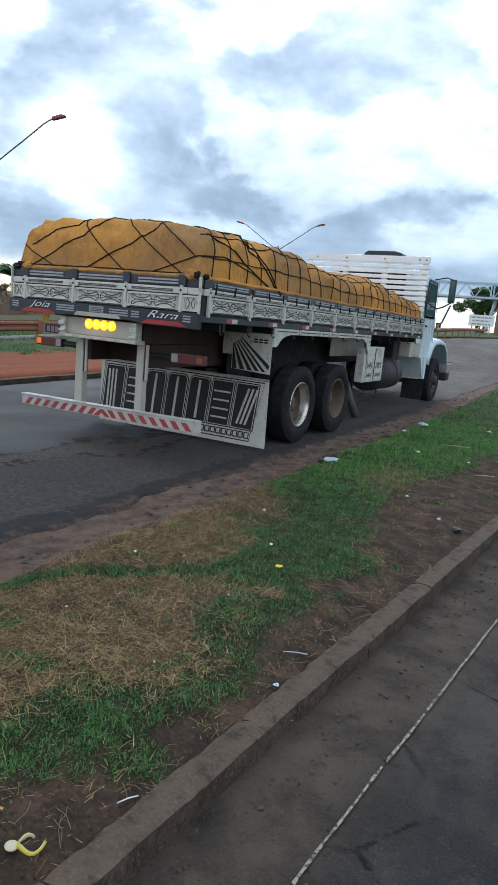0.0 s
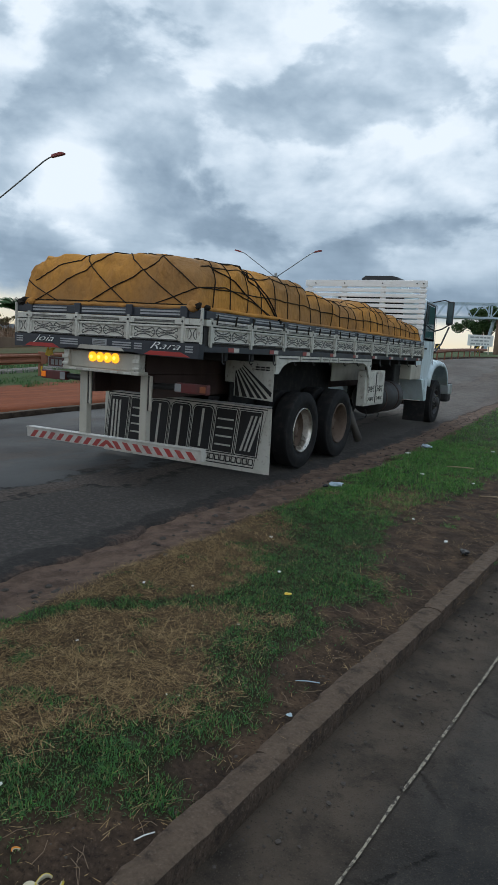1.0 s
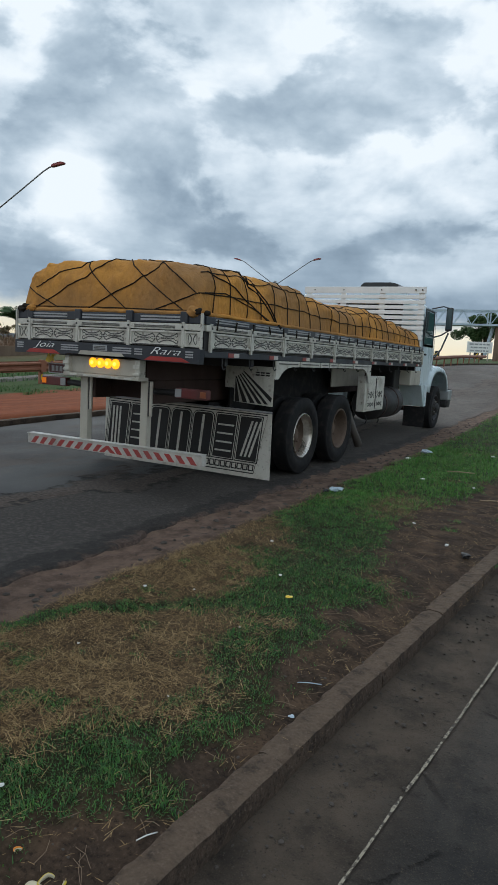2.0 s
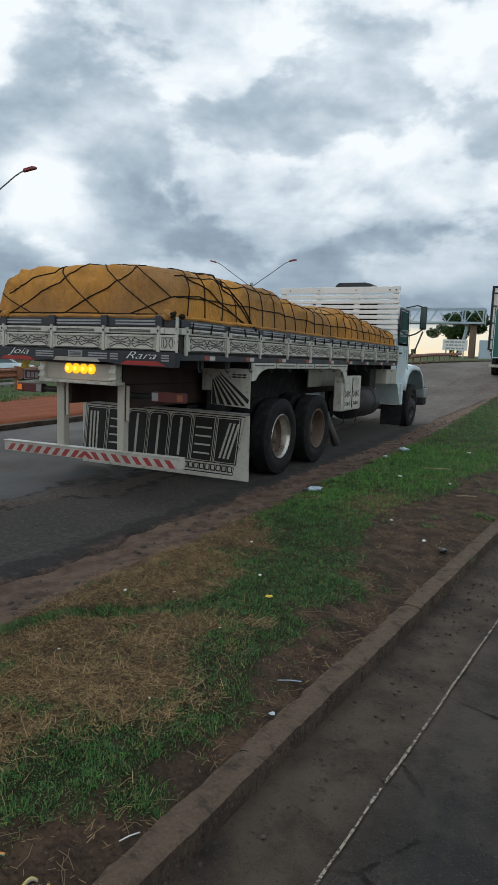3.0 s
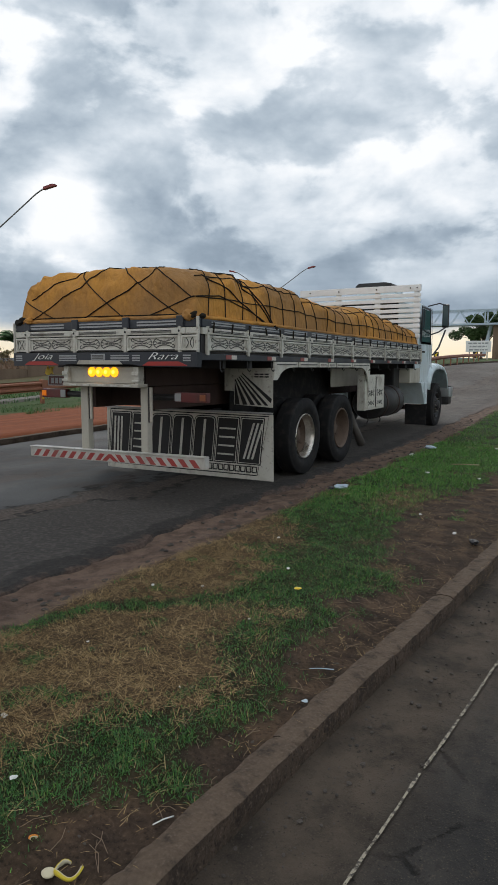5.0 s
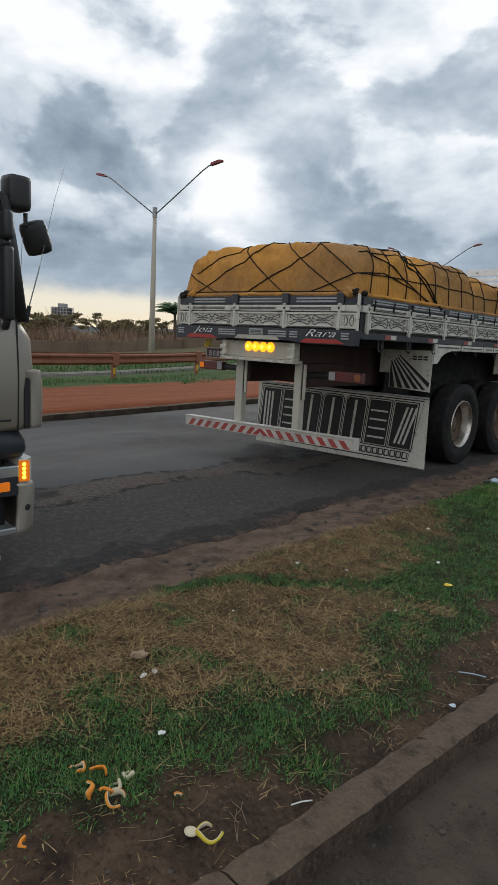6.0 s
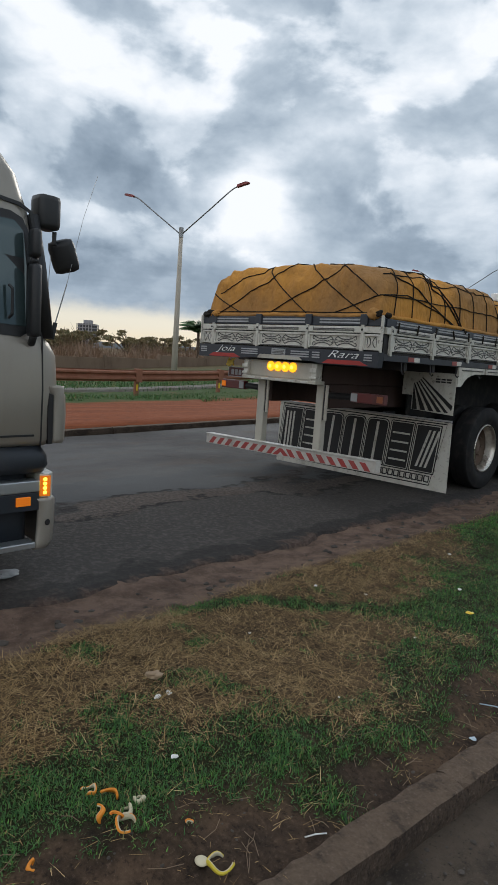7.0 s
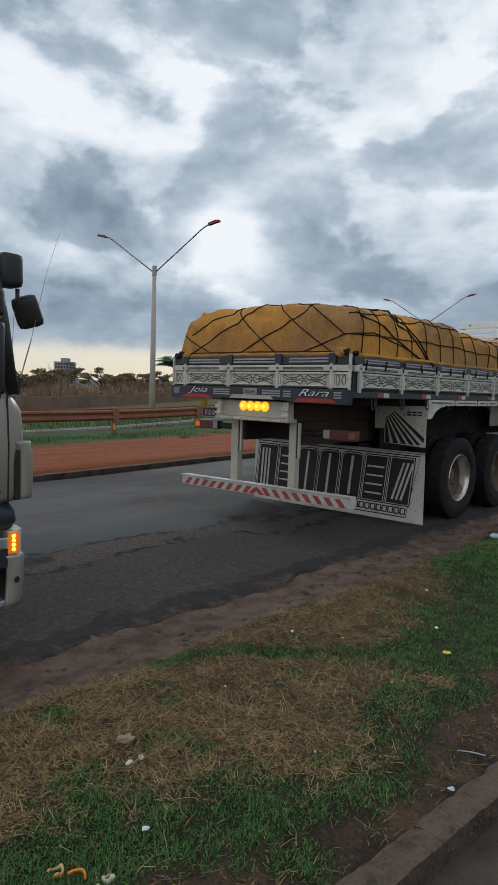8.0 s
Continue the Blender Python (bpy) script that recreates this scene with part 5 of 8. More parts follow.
    for v in (1.36, 1.33):
        for u in (1.06, 1.13, 1.20):
            box(bm, u - 0.028, u + 0.028, FY - 0.013, FY - 0.0105, v, v + 0.018)
    part("small_bars", bm, "ink", guard)
    # added black panels that stop light showing through behind the wheels
    for x in (-1.0, 1.0):
        bm = bmesh.new()
        box(bm, x * 0.62 - 0.01, x * 0.62 + 0.01, 1.70, 4.95, 0.80, 1.44)
        part("inner_guard", bm, "rubber", T)

    # axles, springs and wheels
    for k, y in enumerate((2.695, 4.045)):
        bm = bmesh.new()
        tube(bm, [(-1.0, y, 0.52), (-0.3, y, 0.52), (-0.12, y, 0.52), (0.12, y, 0.52), (0.3, y, 0.52), (1.0, y, 0.52)], [0.07, 0.08, 0.2, 0.2, 0.08, 0.07], 14)
        part("rear_axle", bm, "chassis", T, smooth=True)
        for s in (-1, 1):
            wheel(T, 1.115 * s, y, 0.52, s, "chrome" if k == 0 else "rimpaint")
            wheel(T, 0.79 * s, y, 0.52, -s, "rimpaint")
            bm = bmesh.new()
            for j in range(6):
                L = 0.62 - 0.08 * j
                box(bm, 0.46 * s - 0.04, 0.46 * s + 0.04, y - L, y + L, 0.74 - 0.022 * j, 0.758 - 0.022 * j)
            part("leaf_spring", bm, "black", T)
    bm = bmesh.new()
    tube(bm, [(-1.0, 10.45, 0.48), (1.0, 10.45, 0.48)], 0.06, 10)
    part("front_axle", bm, "chassis", T)
    for s in (-1, 1):
        wheel(T, 1.06 * s, 10.45, 0.56, s, "black", False)

    # gear along the side: rolled flap, inner guard, tool box, fuel tank
    bm = bmesh.new()
    tube(bm, [(1.10, 4.72, 0.72), (1.14, 4.90, 0.45), (1.19, 5.10, 0.16)], [0.055, 0.06, 0.072], 16)
    part("rolled_flap", bm, "dustyrubber", T, "rolled rubber behind the wheels", True)
    bm = bmesh.new()
    box(bm, 0.80, 0.82, 4.6, 6.2, 1.13, 1.44, 0.006)
    part("inner_panel", bm, "cream", T)
    bm = bmesh.new()
    box(bm, 1.12, 1.26, 5.02, 6.06, 0.73, 1.33, 0.012)
    tb = part("tool_box", bm, "white", T, "white tool box with painted scrolls")
    for k in range(2):
        bm = bmesh.new()
        box(bm, 1.261, 1.275, 5.12 + 0.45 * k, 5.52 + 0.45 * k, 0.76, 1.30, 0.006)
        d = part("box_door", bm, "white", tb)
        for zc, hh in ((1.02, 0.16), (0.85, 0.10)):
            o = part("ornament", ornament_mesh(0.30, hh), "ink", d)
            o.matrix_basis = pose(1.2785, 5.30 + 0.45 * k, zc, 0, 0, 90)
    bm = bmesh.new()
    box(bm, 1.276, 1.285, 5.515, 5.535, 0.78, 1.30)
    part("door_bar", bm, "ink", tb)
    bm = bmesh.new()
    prof = [(0.0, 0.0), (0.27, 0.0), (0.30, 0.03), (0.30, 0.70), (0.30, 1.38), (0.27, 1.41), (0.0, 1.41)]
    revolve(bm, prof, 28)
    tank = part("fuel_tank", bm, "black", T, smooth=True)
    tank.matrix_basis = pose(0.93, 6.1, 0.80, 0, 0, 90)
    for x in (0.3, 1.05):
        bm = bmesh.new()
        revolve(bm, [(0.301, x - 0.03), (0.308, x - 0.03), (0.308, x + 0.03), (0.301, x + 0.03)], 28)
        part("tank_strap", bm, "chassis", tank)
    bm = bmesh.new()
    revolve(bm, [(0.0, 0.0), (0.13, 0.0), (0.15, 0.02), (0.15, 0.9), (0.13, 0.92), (0.0, 0.92)], 20)
    part("air_tank", bm, "black", T, smooth=True).matrix_basis = pose(0.55, 4.95, 0.60, 0, 0, 90)
    bm = bmesh.new()
    box(bm, 0.62, 0.98, 7.55, 7.95, 0.75, 1.45, 0.03)
    part("air_filter", bm, "black", T)
    for y, z in ((5.9, 0.50), (6.6, 0.47)):
        bm = bmesh.new()
        tube(bm, [(1.0, y, z + 0.1), (1.02, y + 0.02, z), (1.0, y, z - 0.06)], 0.012, 6)
        part("drain_tap", bm, "black", T)
    build_cab(T)
    return T


def build_cab(T):
    # slatted headboard rack
    x0, x1, Y = -1.56, 1.24, 8.43
    rack = part("headboard_rack", box(bmesh.new(), x0, x1, Y, Y + 0.04, 3.06, 3.20, 0.008), "rackpaint", T, "white slatted headboard rack")
    for k in range(9):
        z = 2.985 - 0.108 * k
        part("slat", box(bmesh.new(), x0, x1, Y, Y + 0.035, z - 0.038, z + 0.038, 0.008), "rackpaint", rack)
    for x in (x0 + 0.10, -0.62, 0.28, x1 - 0.10):
        part("upright", box(bmesh.new(), x - 0.06, x + 0.06, Y + 0.036, Y + 0.09, 1.55, 3.20, 0.008), "rackpaint", rack)
    for x in (-1.3, -0.6, 0.27, 1.02, 1.16):
        part("bolt", tube(bmesh.new(), [(x, Y - 0.022, 3.13), (x, Y - 0.001, 3.13)], 0.014, 8), "ink", rack)

    # cab body: a shell with rounded roof
    bm = bmesh.new()
    ring = []
    stations = [(8.62, 1.08, 2.92), (8.72, 1.15, 2.98), (9.6, 1.16, 3.00), (10.0, 1.12, 2.93)]
    for y, hw, zt in stations:
        pts = [(-hw, 1.12), (-hw - 0.01, 1.9), (-hw + 0.06, 2.55), (-hw + 0.16, zt - 0.12), (-hw + 0.35, zt), (hw - 0.35, zt), (hw - 0.16, zt - 0.12), (hw - 0.06, 2.55), (hw + 0.01, 1.9), (hw, 1.12)]
        ring.append([bm.verts.new((x, y, z)) for x, z in pts])
    for a, b in zip(ring, ring[1:]):
        for j in range(len(a) - 1):
            bm.faces.new((a[j], a[j + 1], b[j + 1], b[j]))
    bm.faces.new(ring[0])
    bm.faces.new(ring[-1][::-1])
    cab = part("cab", bm, "cabpaint", T, "pale blue-white bonneted cab")
    part("rear_window", box(bmesh.new(), -0.80, 0.72, 8.60, 8.618, 2.28, 2.86, 0.004), "ink", cab)
    for s in (-1, 1):
        bm = bmesh.new()
        prism(bm, [(-0.42, 2.02), (0.36, 2.02), (0.28, 2.72), (-0.40, 2.74)], 0.02)
        w = part("door_window", bm, "glass", cab)
        w.matrix_basis = pose(1.165 * s, 9.32, 0, 0, 0, 90 * s) @ pose(0, -0.004, 0)
        bm = bmesh.new()
        o = [(-0.44, 2.0), (0.38, 2.0), (0.30, 2.75), (-0.42, 2.77)]
        ribbon(bm, o + [o[0], o[1]], 0.05, 0.02)
        w = part("window_seal", bm, "black", cab)
        w.matrix_basis = pose(1.165 * s, 9.32, 0, 0, 0, 90 * s) @ pose(0, -0.012, 0)
        bm = bmesh.new()
        ribbon(bm, [(-0.50, 1.20), (-0.50, 2.80), (0.42, 2.78), (0.50, 2.0), (0.50, 1.20)], 0.012, 0.004)
        w = part("door_gap", bm, "ink", cab)
        w.matrix_basis = pose(1.17 * s, 9.32, 0, 0, 0, 90 * s) @ pose(0, -0.006, 0)
        bm = bmesh.new()
        box(bm, 1.19 * s - 0.015, 1.19 * s + 0.015, 8.95, 9.08, 1.78, 1.82, 0.006)
        part("door_handle", bm, "black", cab)
        # front pillar guard and mirror
        bm = bmesh.new()
        tube(bm, [(1.05 * s, 9.80, 2.86), (1.30 * s, 9.86, 2.92), (1.43 * s, 9.88, 2.88), (1.45 * s, 9.90, 2.80)], 0.014, 8)
        arm = part("mirror_arm", bm, "black", cab)
        bm = bmesh.new()
        tube(bm, [(1.12 * s, 9.75, 2.20), (1.30 * s, 9.85, 2.27), (1.45 * s, 9.90, 2.38)], 0.016, 8)
        part("mirror_arm", bm, "black", cab)
        bm = bmesh.new()
        box(bm, 1.44 * s - 0.075, 1.44 * s + 0.075, 9.87, 9.95, 2.37, 2.90, 0.03)
        mr = part("mirror", bm, "plastic", cab, "tall black wing mirror")
        bm = bmesh.new()
        box(bm, 1.44 * s - 0.058, 1.44 * s + 0.058, 9.862, 9.869, 2.41, 2.86)
        part("mirror_glass", bm, "glass", mr)
        bm = bmesh.new()
        tube(bm, [(1.16 * s, 9.98, 1.75), (1.22 * s, 10.3, 1.95), (1.30 * s, 10.55, 2.35)], 0.02, 8)
        part("fender_mirror_stalk", bm, "black", cab)
    # bonnet
    bm = bmesh.new()
    rings = []
    for y, hw, zt in ((10.0, 0.86, 1.98), (10.6, 0.82, 1.92), (11.4, 0.76, 1.80), (11.75, 0.70, 1.68), (11.85, 0.66, 1.2)):
        pts = [(-hw, 1.0), (-hw, zt - 0.22), (-hw + 0.16, zt - 0.04), (-hw + 0.35, zt), (hw - 0.35, zt), (hw - 0.16, zt - 0.04), (hw, zt - 0.22), (hw, 1.0)]
        rings.append([bm.verts.new((x, y, z)) for x, z in pts])
    for a, b in zip(rings, rings[1:]):
        for j in range(len(a) - 1):
            bm.faces.new((a[j], a[j + 1], b[j + 1], b[j]))
    bm.faces.new(rings[-1][::-1])
    part("bonnet", bm, "cabpaint", T, smooth=True)
    # fenders: swept arches over the front wheels
    for s in (-1, 1):
        bm = bmesh.new()
        path = [(9.42, 0.98), (9.50, 1.18), (9.68, 1.40), (9.98, 1.53), (10.45, 1.57), (10.95, 1.52), (11.28, 1.36), (11.45, 1.15), (11.52, 0.95)]
        rows = []
        for y, z in path:
            cy, cz = 10.45, 0.75
            n = Vector((0, y - cy, z - cz)).normalized()
            pts = [(0.62, 0.0), (1.05, 0.0), (1.17, -0.02), (1.225, -0.07), (1.235, -0.14), (1.21, -0.15), (1.19, -0.08), (0.62, -0.035)]
            rows.append([bm.verts.new((s * x, y + n.y * o, z + n.z * o)) for x, o in pts])
        for a, b in zip(rows, rows[1:]):
            for j in range(len(a)):
                bm.faces.new((a[j], a[(j + 1) % len(a)], b[(j + 1) % len(a)], b[j]))
        bm.faces.new(rows[0])
        bm.faces.new(rows[-1][::-1])
        part("fender", bm, "cabpaint", T, "pale swept front fender", True)
        bm = bmesh.new()
        prism(bm, [(8.86, 1.12), (9.42, 1.12), (9.42, 0.64), (9.22, 0.64)], 0.5, pose(0, 0, 0))
        sp = part("step_panel", bm, "cabpaint", T, "pale step panel behind the wheel")
        sp.matrix_basis = pose(1.2 if s > 0 else -0.7, 0, 0, 0, 0, 90)
        bm = bmesh.new()
        box(bm, s * 0.95 - 0.25, s * 0.95 + 0.25, 7.95, 8.75, 1.13, 1.44, 0.02)
        part("battery_box", bm, "cream", T)
        bm = bmesh.new()
        box(bm, s * 0.98 - 0.24, s * 0.98 + 0.24, 9.30, 9.315, 0.16, 0.62)
        part("front_flap", bm, "rubber", T)
        bm = bmesh.new()
        box(bm, s * 1.0 - 0.20, s * 1.0 + 0.22, 11.62, 11.95, 0.50, 1.0, 0.07)
        be = part("bumper_end", bm, "black", T, "black front bumper end")
        bm = bmesh.new()
        box(bm, s * 1.0 - 0.215, s * 1.0 + 0.235, 11.60, 11.965, 0.70, 0.96, 0.03)
        part("bumper_cover", bm, "alu", be, "dull grey metal bumper cover")
    bm = bmesh.new()
    box(bm, -1.0, 1.0, 11.75, 11.95, 0.55, 0.85, 0.04)
    part("front_bumper", bm, "black", T)
    # roof unit
    bm = bmesh.new()
    prism(bm, [(-0.42, 3.20), (0.52, 3.20), (0.42, 3.33), (0.28, 3.36), (-0.34, 3.36), (-0.42, 3.30)], 0.7, pose(0, 9.0, 0))
    part("roof_unit", bm, "plastic", cab, "dark rounded roof cooling unit")
    part("roof_plinth", box(bmesh.new(), -0.4, 0.5, 9.02, 9.68, 2.95, 3.199, 0.02), "cabpaint", cab)


# ---------------------------------------------------------------- the load under its sheet
def load_top(y):
    return knots(y, [(0.0, 2.50), (1.2, 2.53), (2.4, 2.50), (3.0, 2.43), (3.6, 2.38), (4.3, 2.41), (5.0, 2.47), (5.8, 2.45), (6.6, 2.38), (7.4, 2.31), (8.3, 2.26)])


LOAD_Z = 1.92


def load_point(c, e):
    """A point of the sheet: c runs round the edge in metres from the back left corner, e from the rail (0) over the shoulder (1) to the ridge (2)."""
    W, Lg, r = 1.235, 8.30, 0.12
    peri = [(2 * W, 0), (Lg, 1), (2 * W, 2), (Lg, 3)]
    total = 4 * W + 2 * Lg
    c = c % total
    k = 0
    while c > peri[k][0]:
        c -= peri[k][0]
        k += 1
    if k == 0:
        p, n = Vector((-W + c, 0.03)), Vector((0, -1))
    elif k == 1:
        p, n = Vector((W, 0.03 + c)), Vector((1, 0))
    elif k == 2:
        p, n = Vector((W - c, 0.03 + Lg)), Vector((0, 1))
    else:
        p, n = Vector((-W, 0.03 + Lg - c)), Vector((-1, 0))
    ph = min(e, 1.0) * math.pi / 2
    inset = 0.30 * (1 - math.cos(ph)) ** 1.1
    ins_y = inset * (0.75 if k in (0, 2) else 1.0)
    rise_e = math.sin(ph) ** 0.92
    sx, sy = (W - inset) / W, (Lg / 2 - ins_y) / (Lg / 2)
    cx, cy = p.x * sx, 0.03 + Lg / 2 + (p.y - 0.03 - Lg / 2) * sy
    # round the plan corners as it rises
    kx = max(abs(p.x) / W - 0.86, 0) / 0.14
    ky = max(abs(p.y - 0.03 - Lg / 2) / (Lg / 2) - 0.965, 0) / 0.035
    pull = 0.06 * kx * ky * min(e, 1.0)
    cx -= math.copysign(pull, cx)
    cy += pull * (1 if cy < Lg / 2 else -1)
    if e > 1:
        f = e - 1
        cx *= 1 - f
        ymid = min(max(cy, 0.9), Lg - 0.9)
        cy += (ymid - cy) * f
    top = load_top(cy) - 0.05 * smooth(0.2, 1.1, cx) * (1 if cy < 1.5 else 0.6)
    z = LOAD_Z + (top - LOAD_Z) * rise_e
    if e > 1:
        z += 0.035 * math.sin((e - 1) * math.pi / 2)
    # sacks below and creases of the sheet
    s = Vector((cx, cy, z))
    amp = min(e * 2.2, 1.0)
    lump = (0.055 - 0.035 * smooth(0.6, 1.0, e)) * noise.noise(s * 1.7) + 0.028 * noise.noise(s * 3.6 + Vector((5, 2, 1)))
    q = s + Vector((0.10 * noise.noise(s * 2.3), 0.10 * noise.noise(s * 2.1 + Vector((3, 1, 4))), 0))
    for f, a, tilt in ((2.4, 0.075, 0.8), (5.0, 0.055, -0.5), (10.0, 0.024, 1.2)):
        fold = abs(noise.noise(Vector((q.x * f + q.y * f * 0.9, q.z * f * 0.55 + tilt * q.x * f * 0.6, q.y * f * 0.35))))
        lump += amp * a * (0.35 - fold) * (1.0 if e < 0.8 else max(0.22, 1.0 - 5.0 * (e - 0.8)))
    out = Vector((n.x, n.y, 0.6 if e < 1 else 1.5)).normalized()
    return s + out * lump * amp


def build_load():
    W, Lg = 1.235, 8.30
    total = 4 * W + 2 * Lg
    nc, es = 720, list(np.linspace(0, 1, 34)) + list(np.linspace(1.05, 2, 18))
    verts = [load_point(total * i / nc, e) for e in es for i in range(nc)]
    faces = [(j * nc + i, j * nc + (i + 1) % nc, (j + 1) * nc + (i + 1) % nc, (j + 1) * nc + i) for j in range(len(es) - 1) for i in range(nc)]
    # hem tucked inside the boards
    hem = [(v[0] * 0.99, v[1], LOAD_Z - 0.10) for v in verts[:nc]]
    k0 = len(verts)
    verts += hem
    faces += [(k0 + i, k0 + (i + 1) % nc, (i + 1) % nc, i) for i in range(nc)]
    tarp = base("tarpaulin", pose(0, 0, 0), "ochre canvas tarpaulin stretched over a lumpy load on the truck bed", "tarpaulin")
    raw("sheet", verts, faces, "canvas", True).parent = tarp
    # hem rolled along the rails, and cloth bunched at the back corners
    for c0, c1 in ((0.06, 2 * W - 0.06), (2 * W + 0.06, 2 * W + Lg - 0.06)):
        pts = []
        for k in range(80):
            p = load_point(c0 + (c1 - c0) * k / 79, 0.03)
            pts.append(p + Vector((0.012 if c0 > 1 else 0, -0.012 if c0 < 1 else 0, 0.012 * noise.noise(p * 5))))
        part("hem", tube(bmesh.new(), pts, [0.024 + 0.008 * noise.noise(p * 4) for p in pts], 8), "canvas", tarp, smooth=True)
    for x, y, s in ((-1.20, 0.03, 0.075), (-1.08, 0.0, 0.055), (1.16, 0.02, 0.065)):
        bm = bmesh.new()
        bmesh.ops.create_icosphere(bm, subdivisions=4, radius=s, matrix=Matrix.Translation((x, y, 1.965)) @ Matrix.Diagonal((1.5, 0.9, 0.75, 1)))
        for v in bm.verts:
            v.co += v.normal * s * (0.55 * noise.noise(v.co * 9) - 0.5 * abs(noise.noise(v.co * 21)))
        part("bunched_cloth", bm, "rope" if x < -1.15 else "canvas", tarp, smooth=True)

    net = base("cargo_net", pose(0, 0, LOAD_Z), "black rope net lashed over the ochre tarpaulin", "net")

    def rope(path, r=0.007, n=None):
        """A rope over the sheet through (c, e) points."""
        pts = []
        for (c0, e0), (c1, e1) in zip(path, path[1:]):
            k = n or max(4, int(math.hypot(c1 - c0, e1 - e0) / 0.10))
            pts += [load_point(c0 + (c1 - c0) * t / k, e0 + (e1 - e0) * t / k) for t in range(k)]
        pts.append(load_point(*path[-1]))
        mid = Vector((0, 4.2, 1.9))
        lifted = []
        for p in pts:
            o = Vector((p.x, p.y - min(max(p.y, 0.7), 7.6), max(p.z - 2.0, 0.05))).normalized()
            lifted.append(p + o * 0.007 - Vector((0, 0, LOAD_Z)))
        part("rope", tube(bmesh.new(), lifted, r, 6), "rope", net, smooth=True)

    # back: two crossing families and one straight tie, in (x, share of the height)
    def over_back(points, r=0.0062, beyond=0.0):
        path = []
        for (x0, f0), (x1, f1) in zip(points, points[1:]):
            for k in range(7):
                t = k / 7
                f = min(max(f0 + (f1 - f0) * t, 0.0), 1.0)
                path.append((x0 + (x1 - x0) * t + 1.235, math.asin(f ** 1.087) * 2 / math.pi))
        x, f = points[-1]
        path.append((x + 1.235, math.asin(min(f, 1.0) ** 1.087) * 2 / math.pi))
        if beyond:
            path.append((x + 1.235 + beyond, 1.35))
        rope(path, r, 5)

    over_back([(-0.52, 0.0), (-1.22, 0.5)])
    over_back([(0.39, 0.0), (-0.45, 1.0)], beyond=-0.3)
    over_back([(1.13, 0.0), (0.24, 1.0)], beyond=-0.3)
    over_back([(1.20, 0.42), (0.76, 1.0)], beyond=-0.3)
    over_back([(-1.17, 0.0), (0.11, 1.0)], beyond=0.3)
    over_back([(-0.34, 0.0), (0.92, 1.0)], beyond=0.2)
    over_back([(-1.08, 0.5), (-0.43, 0.97)])
    over_back([(0.47, 0.0), (1.22, 0.42)])
    over_back([(-1.2, 0.13), (0.0, 0.12), (1.2, 0.11)], 0.0052)
    rope([(2.455, 0.26), (2.9, 0.30), (3.6, 0.16), (4.05, 0.02)], 0.0062)
    # right side: square mesh
    s0 = 2 * W
    for k in range(24):
        y = 0.22 + 0.345 * k
        j = random.Random(k).uniform(-0.04, 0.04)
        rope([(s0 + y, 0.0), (s0 + y + j, 0.35), (s0 + y - 0.10 + j, 0.85), (s0 + y - 0.14, 1.10)], 0.0058)
    for e in (0.26, 0.60):
        rope([(s0 + 0.02, e), (s0 + 2.5, e + 0.03), (s0 + 5.0, e - 0.02), (s0 + 8.28, e + 0.02)], 0.0058)
    rope([(s0 + 0.05, 1.02), (s0 + 0.8, 0.75), (s0 + 1.66, 0.0)], 0.0085)
    rope([(s0 + 0.35, 1.08), (s0 + 1.0, 0.70), (s0 + 1.70, 0.0)], 0.0085)
    rope([(s0 + 0.12, 0.62), (s0 + 0.8, 0.30), (s0 + 1.5, 0.02)], 0.007)
    rope([(s0 + 0.2, 1.25), (s0 + 3.0, 1.12), (s0 + 5.5, 1.10), (s0 + 8.2, 1.05)], 0.0058)
    # left side and front, seldom seen
    for k in range(10):
        c = s0 + Lg + s0 + 0.4 + 0.8 * k
        rope([(c, 0.0), (c, 1.1)], 0.0058)
    # knots on the back corner and tie ends below the rails
    for x, y, z in ((1.25, -0.01, 1.97), (1.28, 0.10, 1.96), (1.29, 1.66, 1.92)):
        bm = bmesh.new()
        bmesh.ops.create_icosphere(bm, subdivisions=2, radius=0.032, matrix=Matrix.Translation((x, y, z - LOAD_Z)))
        for v in bm.verts:
            v.co += Vector((1, 1, 1)) * 0.022 * noise.noise(v.co * 30)
        part("knot", bm, "rope", net, smooth=True)
    rnd = random.Random(8)
    for k in range(22):
        y = 0.25 + 0.37 * k
        part("tie_end", tube(bmesh.new(), [(1.262, y, 0.0), (1.312, y + 0.01, -0.02), (1.318, y + rnd.uniform(-0.03, 0.03), -0.09 - rnd.uniform(0, 0.03))], 0.009, 6), "rope", net)


build_truck()
build_load()


